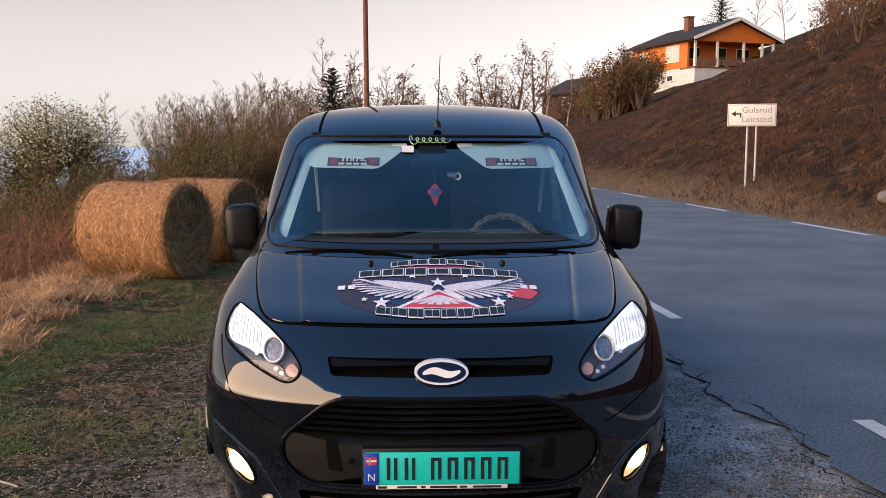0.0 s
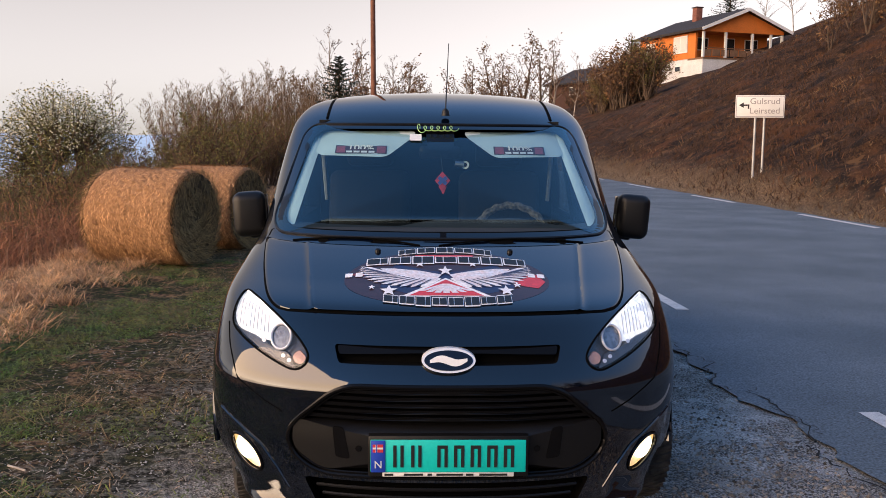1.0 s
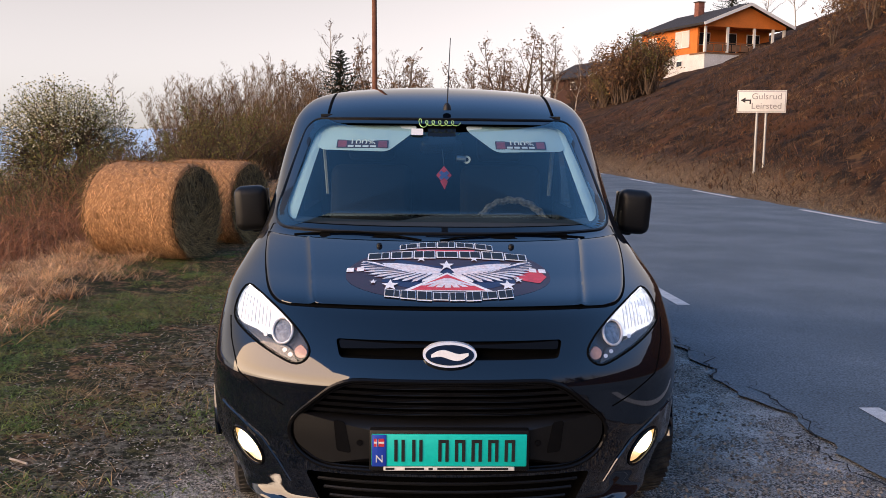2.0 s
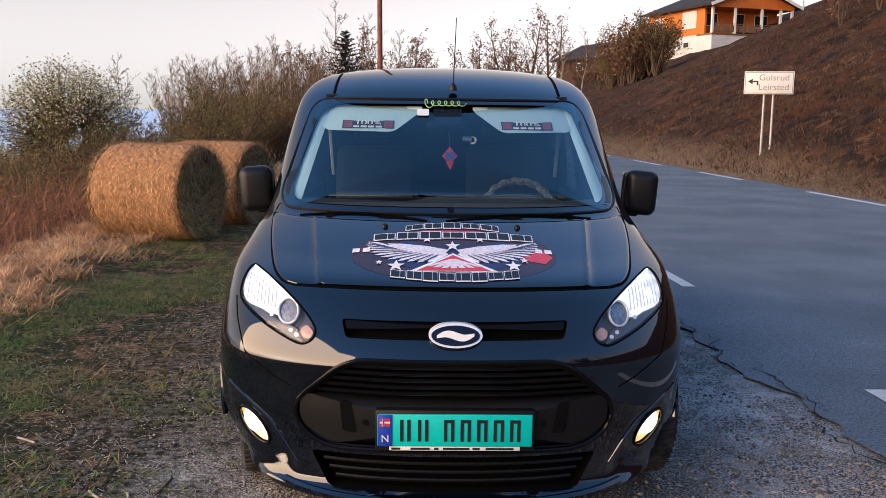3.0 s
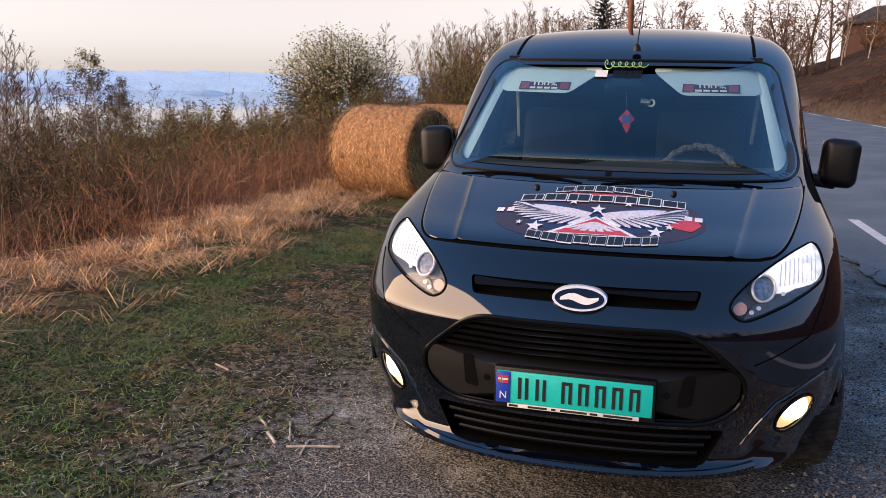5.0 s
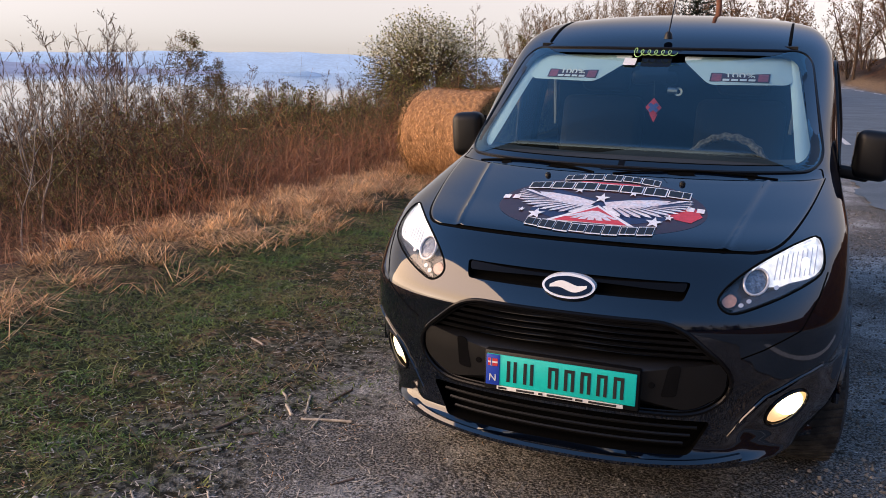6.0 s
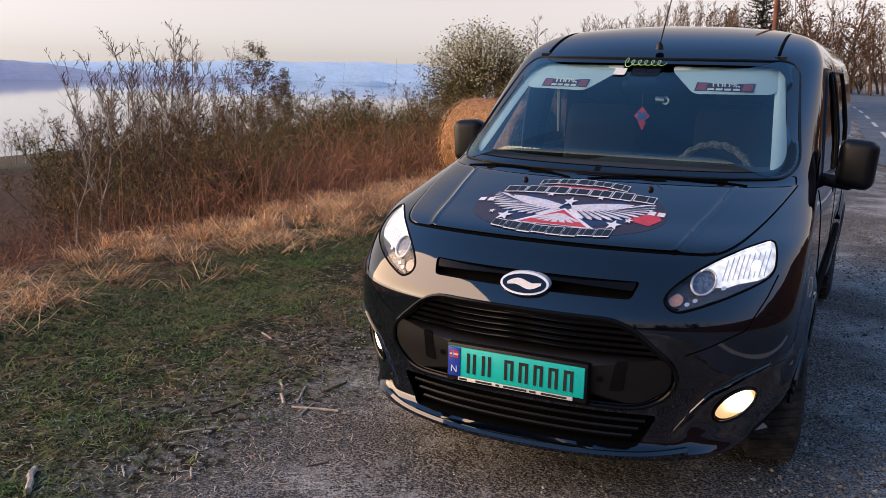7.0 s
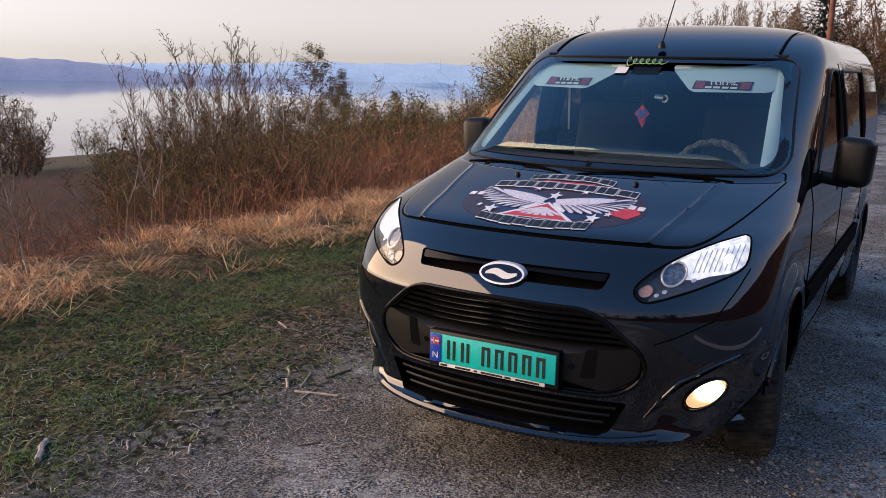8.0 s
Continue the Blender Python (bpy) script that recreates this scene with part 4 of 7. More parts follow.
def banner(count, x0, x1, y, arch, deep, shapes):
    """An outlined curved band of the emblem with dark upright marks."""
    def mid(x):
        return y + arch * ((2 * x - x0 - x1) / (x1 - x0)) ** 2
    def block(name, xa, xb, ya, yb, lift, material):
        k = max(1, int((xb - xa) / 0.03))
        top = [(xa + (xb - xa) * i / k, mid(xa + (xb - xa) * i / k) + yb) for i in range(k + 1)]
        low = [(xa + (xb - xa) * i / k, mid(xa + (xb - xa) * i / k) + ya) for i in range(k + 1)]
        verts = [(px_, py_, bonnet_top(px_, py_) + lift) for px_, py_ in low + top]
        faces = [(i, i + 1, k + 2 + i, k + 1 + i) for i in range(k)]
        mesh_ob(name, verts, faces, material, bonnet)
    step_ = (x1 - x0) / count
    for k in range(count):
        a, b = x0 + step_ * k, x0 + step_ * (k + 1)
        tall = deep * (1.0 + 0.10 * ((k * 7) % 3 - 1))
        block("banner_band", a + 0.002, b - 0.002, -tall, tall, 0.0046 + 0.0002 * (k % 2), film_white)
        g, d = step_ * 0.07, tall * 0.80
        cut = a + g + (step_ - 2 * g) * (0.36, 0.5, 0.64, 0.44)[shapes[k % len(shapes)]]
        block("banner_bar", a + g, cut - step_ * 0.02, -d, d, 0.0058, ink)
        block("banner_bar", cut + step_ * 0.02, b - g, -d, d, 0.0058, ink)


banner(5, -0.19, 0.195, 0.742, -0.03, 0.030, (0, 3, 2, 1, 2))
banner(7, -0.315, 0.325, 0.640, -0.012, 0.036, (2, 1, 3, 0, 1, 3, 2))
banner(8, -0.235, 0.240, 0.262, 0.035, 0.035, (2, 3, 2, 1, 0, 3, 0, 1))
for x in (-0.375, -0.335, 0.335, 0.372):
    film("year_bar", [(x - 0.014, 0.50), (x + 0.014, 0.50), (x + 0.014, 0.535), (x - 0.014, 0.535)], 0.0035, film_white, 1)


# painted name on the screen's top edge: a plain flourish
green_ink = mat("green_marker", (0.40, 0.62, 0.20), 0.5, bump=0.0)
curl = [(-0.118 + 0.20 * k / 90 + 0.014 * math.cos(k * 0.42), 1.607 + 0.013 * math.sin(k * 0.42) * (1.7 if k < 16 else 1.0)) for k in range(91)]
on_van("screen_flourish", skin_line(curl, 0.013, 0.0022, False, 5, 0.01), green_ink, label="looping green marker flourish on the screen")

def roof_height(u, y):
    lo, hi = 1.5, 1.845
    for _ in range(40):
        z = (lo + hi) / 2
        if float(half(z)) > u and float(front(u, z)) < y:
            lo = z
        else:
            hi = z
    return lo


# side glass, door seams, handles, mirrors
for s in (-1, 1):
    for win, nm in ((DOOR_WINDOW, "door_window"), (REAR_WINDOW, "rear_window")):
        v, f = patch([(y, z) for y, z in win], 0, 0, 4)
        c = (sum(p[0] for p in win) / len(win), sum(p[1] for p in win) / len(win))
        v = [(s * (side_x(q[0], q[2]) - 0.006), q[0], q[2]) for q in v]
        ob = on_van(nm, (v, f), door_glass if nm == "door_window" else tint_glass, label="side window pane")
        ob.visible_shadow = False
        on_van("window_seal", tube([(s * (side_x(y, z) + 0.001), y, z) for y, z in dense(win, 0.05)], 0.008, 6, True), trim_black)
    for pts in ([(2.40, 1.62), (2.40, 1.1), (2.40, 0.5), (2.32, 0.30)], [(1.42, 1.06), (1.38, 0.9), (1.36, 0.7), (1.36, 0.30)], [(3.58, 1.62), (3.58, 0.9), (3.62, 0.62)], [(1.34, 0.30), (2.32, 0.30)]):
        line = [(pts[i][0] + (pts[i + 1][0] - pts[i][0]) * k / 12, pts[i][1] + (pts[i + 1][1] - pts[i][1]) * k / 12) for i in range(len(pts) - 1) for k in range(13)]
        line = [p for i, p in enumerate(line) if i == 0 or math.dist(p, line[i - 1]) > 1e-6]
        on_van("door_seam", tube([(s * (side_x(y, z) - 0.001), y, z) for y, z in line], 0.004, 5), deep_black)
    on_van("side_moulding", ([(s * (float(half(z)) + o), y, z) for y in (1.36, 3.55) for z, o in ((0.50, 0.002), (0.505, 0.016), (0.60, 0.018), (0.61, 0.002))],
                             [(0, 1, 5, 4), (1, 2, 6, 5), (2, 3, 7, 6), (0, 3, 2, 1), (4, 5, 6, 7)]), deep_black, label="black rubbing strip along the doors")
    for y in (2.18, 2.62):
        part("door_handle", box(s * float(half(0.98)) - 0.005 + s * 0.012, s * float(half(0.98)) + 0.005 + s * 0.012, y, y + 0.19, 0.965, 0.995, 0.005), paint, van)
    for y in AXLES:
        arc = [(s * (side_x(y + 0.372 * math.cos(a), max(0.325 + 0.372 * math.sin(a), 0.2)) - 0.004), y + 0.372 * math.cos(a), max(0.325 + 0.372 * math.sin(a), 0.2)) for a in np.linspace(-0.15, math.pi - 0.10, 34)]
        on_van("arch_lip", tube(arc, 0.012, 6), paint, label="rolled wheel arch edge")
    # mirror: arm, housing, glass
    mir = part("wing_mirror", turned(box(-0.084, 0.084, -0.06, 0.075, -0.116, 0.116, 0.045, seg=5), pose(0.016 + s * 0.997, 1.72, 1.160, 0, s * 4, s * -6)), trim_black, van, "upright black wing mirror")
    part("mirror_arm", turned(box(-0.09, 0.09, -0.04, 0.04, -0.03, 0.03, 0.018, seg=3), pose(0.012 + s * 0.905, 1.73, 1.075, 0, s * 8, 0)), trim_black, mir)
    part("mirror_glass", turned(box(-0.075, 0.075, -0.002, 0.004, -0.095, 0.095), pose(0.016 + s * 0.989, 1.796, 1.160, 0, s * 4, s * -6)), chrome, mir)
    # pillar reflex: dark fixed pane by the mirror foot
    v, f = patch(rounded([(1.40, 1.095), (1.60, 1.09), (1.66, 1.23)], 0.02, 3), 0, 0, 3)
    on_van("quarter_trim", ([(s * (side_x(q[0], q[2]) + 0.003), q[0], q[2]) for q in v], f), trim_gloss)
    # roof gutter line
    on_van("roof_gutter", tube([(s * 0.60, y, roof_height(0.60, y)) for y in np.linspace(1.93, 4.3, 40)], 0.009, 5), deep_black)

# aerial
aerial = on_van("aerial", lathe([(1.675, 0.022), (1.70, 0.018), (1.712, 0.009), (1.712, 0.001)], 12, "z"), trim_black, label="thin black roof aerial leaning back")
bm = rod((0.03, 1.81, 1.70), (0.05, 2.04, 2.07), 0.004, 0.0022, 6)
part("aerial_whip", bm, trim_black, aerial)
for p in aerial.data.vertices:
    p.co.x += 0.03
    p.co.y += 1.81

# wheels
dark_rim = mat("dark_steel", (0.06, 0.06, 0.062), 0.5, 0.7, vary=0.2, bump=0.0)


def wheel(x, y, s):
    tyre = on_van("tyre", lathe([(-0.10, 0.205), (-0.105, 0.25), (-0.10, 0.295), (-0.085, 0.318), (-0.04, 0.325), (0.04, 0.325), (0.085, 0.318), (0.10, 0.295), (0.105, 0.25), (0.10, 0.205)], 40), rubber, label="black tyre dusty with gravel")
    on_van("rim", lathe([(0.095 * s, 0.207), (0.10 * s, 0.195), (0.06 * s, 0.185), (0.045 * s, 0.10), (0.075 * s, 0.06), (0.08 * s, 0.01)], 32), dark_rim, tyre, "dark steel wheel")
    for k in range(10):
        a = 2 * math.pi * k / 10
        on_van("spoke", ([(p.x, p.y, p.z) for p in [Vector((0.075 * s, math.cos(a + d) * r, math.sin(a + d) * r)) for r, d in ((0.05, -0.25), (0.19, -0.06), (0.19, 0.06), (0.05, 0.25))]] + [(0.055 * s, math.cos(a) * 0.12, math.sin(a) * 0.12)], [(0, 1, 2, 3), (0, 4, 1), (1, 4, 2), (2, 4, 3), (3, 4, 0)]), dark_rim, tyre)
    for k in range(60):
        a = 2 * math.pi * k / 60
        on = turned(box(-0.085, 0.085, -0.010, 0.010, 0.322, 0.3295), Matrix.Rotation(a, 4, "X") @ Matrix.Rotation(0.25, 4, "Z"))
        if k == 0:
            treads = on
        else:
            tmp = bpy.data.meshes.new("t")
            on.to_mesh(tmp)
            on.free()
            treads.from_mesh(tmp)
            bpy.data.meshes.remove(tmp)
    part("tread", treads, rubber, tyre)
    tyre.location = (x, y, 0.3275)
    tyre.rotation_euler = (0, 0, radians(9 if y < 2 else 0))


for y in AXLES:
    for s in (-1, 1):
        wheel(s * 0.80, y, s)

# cabin: dashboard, wheel, seats, visors, trim, hangings
dash_v, dash_f = [], []
prof = [(1.00, 1.085), (1.12, 1.105), (1.30, 1.118), (1.44, 1.112), (1.53, 1.07), (1.56, 0.98), (1.52, 0.80), (1.50, 0.60)]
for i in range(33):
    x = -0.78 + 1.56 * i / 32
    hump = 0.055 * math.exp(-((x - 0.36) / 0.22) ** 2) + 0.045 * math.exp(-(x / 0.20) ** 2)
    back = 0.22 * (abs(x) / 0.78) ** 2.4
    for k, (y, z) in enumerate(prof):
        dash_v.append((x, y + back * (1 - k / 8), z + hump * (0 if k < 1 else 1 if k < 5 else 0.3)))
for i in range(32):
    for k in range(len(prof) - 1):
        a = i * len(prof) + k
        dash_f.append((a, a + 1, a + len(prof) + 1, a + len(prof)))
cowl_v = [(x, float(front(abs(x), 1.152)) + 0.012 + d, 1.153 + 0.004 * (d > 0)) for i in range(33) for x in (-0.735 + 1.47 * i / 32,) for d in (0.0, 0.06, 0.14, 0.20)]
on_van("cowl", (cowl_v, [(i * 4 + k, i * 4 + k + 1, i * 4 + k + 5, i * 4 + k + 4) for i in range(32) for k in range(3)]), dash_mat)
on_van("dashboard", (dash_v, dash_f), dash_mat, label="dark grey dashboard with an instrument hump", angle=60)
steer = on_van("steering_wheel", lathe([(0.0, 0.06), (0.01, 0.055), (0.012, 0.001)], 20, "y"), trim_black, label="steering wheel in a pale braided cover")
rng = random.Random(4)
v, f = [], []
for k in range(96):
    a = 2 * math.pi * k / 96
    v.append((0.185 * math.cos(a), 0, 0.185 * math.sin(a)))
tv, tf = tube(v, 0.019, 8, True)
tv = [Vector(p) * (1 + 0.02 * math.sin(i // 8 * 1.3)) for i, p in enumerate(tv)]
on_van("wheel_cover", (tv, tf), mat("fleece_cover", (0.15, 0.14, 0.125), 0.95, vary=0.5, scale=60, fine=120, bump=0.8, tint=(0.03, 0.028, 0.026), dist=0.01), steer)
for a in (0.1, math.pi - 0.1, -math.pi / 2):
    part("wheel_spoke", rod((0.05 * math.cos(a), 0, 0.05 * math.sin(a)), (0.18 * math.cos(a), 0, 0.18 * math.sin(a)), 0.016, 0.012, 8), trim_black, steer)
steer.location = (0.37, 1.62, 1.05)
steer.rotation_euler = (radians(-28), 0, 0)
for x in (-0.40, 0.37):
    seat = part("seat", box(x - 0.25, x + 0.25, 1.85, 2.35, 0.62, 0.80, 0.05, seg=3), cloth, van, "dark cloth front seat")
    part("seat_back", turned(box(-0.24, 0.24, -0.07, 0.07, 0, 0.60, 0.055, seg=3), pose(x, 2.32, 0.78, -14, 0, 0)), cloth, seat)
    part("headrest", turned(box(-0.14, 0.14, -0.05, 0.05, 0.63, 0.80, 0.04, seg=3), pose(x, 2.32, 0.78, -14, 0, 0)), cloth, seat)
part("bulkhead", box(-0.72, 0.72, 2.62, 2.66, 0.56, 1.64, 0.01), deep_black, van, "black cargo bulkhead")
for s in (-1, 1):
    v = [(s * (0.095 + (0.455 if i in (1, 2) else 0.0)), 0, 0) for i in range(4)]
    poly = rounded([(s * 0.125, 1.592), (s * 0.62, 1.592), (s * 0.655, 1.52), (s * 0.625, 1.468), (s * 0.27, 1.463), (s * 0.135, 1.565)][::s], (0.02, 0.03, 0.04, 0.03, 0.03, 0.02), 4)
    visor = on_van("sun_visor", patch(poly, -0.050, 0.018, 5), pale_trim, label="pale folded-down sun visor with a dark sticker")
    sx = s * 0.40
    on_van("visor_sticker", patch(rounded([(sx - 0.132, 1.518), (sx + 0.132, 1.518), (sx + 0.132, 1.478), (sx - 0.132, 1.478)], 0.003, 2), -0.046, 0.002, 3), mat("sticker_dark", (0.05, 0.025, 0.03), 0.5, bump=0.0), visor)
    for q in (-0.103, 0.103):
        on_van("sticker_patch", patch(rounded([(sx + q - 0.022, 1.514), (sx + q + 0.022, 1.514), (sx + q + 0.022, 1.482), (sx + q - 0.022, 1.482)], 0.002, 2), -0.0445, 0.001, 2), mat("sticker_red", (0.28, 0.06, 0.07), 0.5, bump=0.0), visor)
    zc = 1.506
    tilt = 60
    words("sticker_words", "100%", 0.040, pose(sx, float(front(sx, zc)) + 0.0415, zc, tilt, 0, math.degrees(math.atan2(float(front(sx + 0.03, zc) - front(sx - 0.03, zc)), 0.06))), white_plate, visor, squash=1.6)
    for k in range(4):
        bx = sx - 0.074 + 0.038 * k
        on_van("sticker_bar", patch([(bx, 1.492), (bx + 0.030, 1.492), (bx + 0.030, 1.483), (bx, 1.483)], -0.044, 0.001, 1), white_plate, visor)
    # pillar lining inside the screen's edge
    v, f = [], []
    for k in range(21):
        t = k / 20
        z = 1.140 + 0.46 * t
        xo = 0.752 - 0.112 * t
        xi = xo - (0.068 - 0.028 * t)
        for q in range(5):
            x = xo + (xi - xo) * q / 4
            v.append((s * x, float(front(x, z)) + 0.035 + 0.03 * (q / 4) ** 2, z))
    for k in range(20):
        for q in range(4):
            a = k * 5 + q
            f.append((a, a + 1, a + 6, a + 5))
    on_van("pillar_lining", (v, f), pale_trim, label="pale grey pillar lining")
    part("seat_belt", rod((s * 0.67, 2.32, 1.54), (s * 0.64, 2.26, 1.20), 0.014, 0.011, 6), mat("belt_webbing", (0.20, 0.21, 0.21), 0.9), van)
on_van("head_lining", ([(x, y, z) for x in (-0.64, 0.64) for y, z in ((1.90, 1.63), (2.6, 1.66), (2.6, 1.68), (1.90, 1.65))], [(0, 1, 5, 4), (1, 2, 6, 5), (2, 3, 7, 6), (3, 0, 4, 7)]), cloth)
mirror_hub = part("rear_view_mirror", turned(box(-0.11, 0.11, -0.03, 0.03, -0.035, 0.035, 0.022, seg=3), pose(0.0, 1.66, 1.485, 12, 0, 8)), trim_gloss, van, "black rear-view mirror and sensor housing")
on_van("sensor_cover", patch(rounded([(-0.075, 1.60), (0.075, 1.60), (0.065, 1.50), (-0.065, 1.50)], 0.02, 4), -0.03, 0.05, 3), trim_gloss, mirror_hub)
on_van("toll_tag", patch(rounded([(-0.155, 1.578), (-0.095, 1.578), (-0.095, 1.545), (-0.155, 1.545)], 0.004, 2), -0.012, 0.008, 2), white_plate, label="small white toll tag on the screen")
v, f = lathe([(0.0, 0.020), (0.012, 0.020), (0.012, 0.011), (0.004, 0.011)], 20, "y")
dashcam = on_van("dash_camera", ([(a + 0.125, b + 1.585, c + 1.425) for a, b, c in v], f), white_plate, label="small round camera with a pale ring")
part("camera_body", rod((0.075, 1.60, 1.43), (0.12, 1.60, 1.427), 0.016, 0.016, 10), satin, dashcam)
hang_red = mat("pennant_red", (0.50, 0.03, 0.05), 0.8, vary=0.1, bump=0.1)
hang_blue = mat("pennant_blue", (0.05, 0.08, 0.30), 0.8, vary=0.1, bump=0.1)


def plaque(poly, y, thick):
    v, f = patch(poly, 0, thick, 1, where=lambda x, z: y)
    return v, f


px0, pz0, r = 0.012, 1.345, 0.046
pennant = on_van("pennant", plaque([(px0, pz0 + r), (px0 + r * 0.85, pz0), (px0, pz0 - r), (px0 - r * 0.85, pz0)], 1.60, 0.006), hang_red, label="red diamond pennant with a blue cross hanging inside the screen")
on_van("pennant_stripe", plaque([(px0 - 0.026, pz0 + 0.010), (px0 - 0.014, pz0 + 0.024), (px0 + 0.026, pz0 - 0.010), (px0 + 0.014, pz0 - 0.024)], 1.597, 0.003), hang_blue, pennant)
on_van("pennant_stripe", plaque([(px0 + 0.026, pz0 + 0.010), (px0 + 0.014, pz0 + 0.024), (px0 - 0.026, pz0 - 0.010), (px0 - 0.014, pz0 - 0.024)], 1.5955, 0.003), hang_blue, pennant)
on_van("pennant_tip", plaque([(px0 - 0.02, pz0 - 0.03), (px0 + 0.022, pz0 - 0.03), (px0 + 0.004, pz0 - 0.072)], 1.605, 0.004), hang_red, pennant)
part("pennant_cord", rod((px0, 1.60, pz0 + r), (0.0, 1.64, 1.49), 0.0015, 0.0015, 5), trim_black, pennant)


# ---- plants ----
def grow(rng, height, r0, lean=0.05, limbs=16, start=0.25, limb_len=0.38, rise=0.75, twigs=7, twig_len=0.4, shoots=3, bend=0.10, fork=0, spread=0.42):
    """Bones of a bare tree: rows of (x, y, z, x, y, z, radius, radius, level), and the ends of its twigs."""
    bones, tips = [], []

    def run(p, d, length, ra, rb, level, n):
        pts = [p]
        for k in range(n):
            d = (d + Vector((rng.gauss(0, bend), rng.gauss(0, bend), rng.gauss(0.03 if level else 0.0, bend * 0.6)))).normalized()
            q = p + d * (length / n)
            bones.append((*p, *q, ra + (rb - ra) * k / n, ra + (rb - ra) * (k + 1) / n, level))
            p = q
            pts.append(p)
        return pts, d

    def along(pts, t):
        f = t * (len(pts) - 1)
        i = min(int(f), len(pts) - 2)
        return pts[i].lerp(pts[i + 1], f - i)

    stems = []
    for s in range(max(1, fork)):
        tilt = Vector((rng.gauss(0, lean), rng.gauss(0, lean), 1)).normalized()
        if fork:
            a = 2 * math.pi * s / fork + rng.uniform(-0.5, 0.5)
            tilt = Vector((spread * math.cos(a), spread * math.sin(a), 1)).normalized()
        h = height * rng.uniform(0.75, 1.0) if fork else height
        stems.append(run(Vector((0, 0, -0.05 if fork else 0)), tilt, h, r0, r0 * 0.12, 0, 9)[0])
    for stem in stems:
        for k in range(limbs):
            t = start + (1 - start) * (k + rng.random()) / limbs
            t = min(t, 0.99)
            a = k * 2.4 + rng.uniform(-0.6, 0.6)
            ln = height * limb_len * (1.15 - 0.85 * t) * rng.uniform(0.6, 1.15)
            d = Vector((math.cos(a), math.sin(a), rise * rng.uniform(0.6, 1.5))).normalized()
            rr = r0 * (1.05 - t) * 0.45 + 0.004
            pts, d = run(along(stem, t), d, ln, rr, rr * 0.25, 1, 5)
            for j in range(twigs):
                u = 0.2 + 0.8 * (j + rng.random()) / twigs
                b = rng.uniform(0, 6.283)
                e = (d * 0.9 + Vector((math.cos(b), math.sin(b), rng.uniform(-0.1, 0.9))) * 0.8).normalized()
                tp, e2 = run(along(pts, min(u, 0.99)), e, ln * twig_len * rng.uniform(0.5, 1.2), rr * 0.35 + 0.006, 0.005, 2, 2)
                tips.append((tp[-1], e2))
                for _ in range(shoots):
                    c = (e2 + Vector((rng.gauss(0, 0.6), rng.gauss(0, 0.6), rng.gauss(0.2, 0.5)))).normalized()
                    sp, c2 = run(along(tp, rng.uniform(0.2, 1.0) * 0.99), c, ln * twig_len * rng.uniform(0.25, 0.6), 0.008, 0.004, 3, 1)
                    tips.append((sp[-1], c2))
    return np.array(bones), tips


def bark_mesh(bones, thick=1.0):
    """Tapered prisms along bones."""
    a, b, r1, r2, lv = bones[:, 0:3], bones[:, 3:6], bones[:, 6] * thick, bones[:, 7] * thick, bones[:, 8]
    verts, faces, base = [], [], 0
    for sides, pick in ((6, lv == 0), (3, lv == 1), (2, lv >= 2)):
        if not pick.any():
            continue
        A, B, R1, R2 = a[pick], b[pick], r1[pick], r2[pick]
        d = B - A
        d /= np.linalg.norm(d, axis=1)[:, None] + 1e-9
        ref = np.where(np.abs(d[:, 2:3]) > 0.9, np.array([[1.0, 0, 0]]), np.array([[0, 0, 1.0]]))
        s = np.cross(d, ref)
        s /= np.linalg.norm(s, axis=1)[:, None]
        q = np.cross(s, d)
        n = len(A)
        ang = 2 * np.pi * np.arange(sides) / sides + (np.pi / 4 if sides == 2 else 0)
        ring = np.cos(ang)[None, :, None] * s[:, None, :] + np.sin(ang)[None, :, None] * q[:, None, :]
        lo, hi = A[:, None] + ring * R1[:, None, None], B[:, None] + ring * R2[:, None, None]
        verts.append(np.concatenate([lo, hi], 1).reshape(-1, 3))
        k = np.arange(sides)
        k2 = (k + 1) % sides
        if sides == 2:
            k, k2 = k[:1], k2[:1]
        f = np.stack([k, k2, k2 + sides, k + sides], -1)[None] + (np.arange(n) * 2 * sides)[:, None, None] + base
        faces.append(f.reshape(-1, 4))
        base += n * 2 * sides
    return np.concatenate(verts), np.concatenate(faces)


def leaf_mesh(rng, tips, per, size, spread):
    """Small leaves about the twig ends."""
    verts, faces = [], []
    for p, d in tips:
        for _ in range(int(per) + (rng.random() < per - int(per))):
            c = p + Vector((rng.gauss(0, spread), rng.gauss(0, spread), rng.gauss(0, spread)))
            u = Vector((rng.gauss(0, 1), rng.gauss(0, 1), rng.gauss(0, 0.6))).normalized()
            w = u.cross(Vector((rng.gauss(0, 1), rng.gauss(0, 1), rng.gauss(0, 1)))).normalized()
            s = size * rng.uniform(0.6, 1.4)
            i = len(verts)
            verts += [c - u * s, c + w * s * 0.55, c + u * s, c - w * s * 0.55]
            faces.append((i, i + 1, i + 2, i + 3))
    return verts, faces


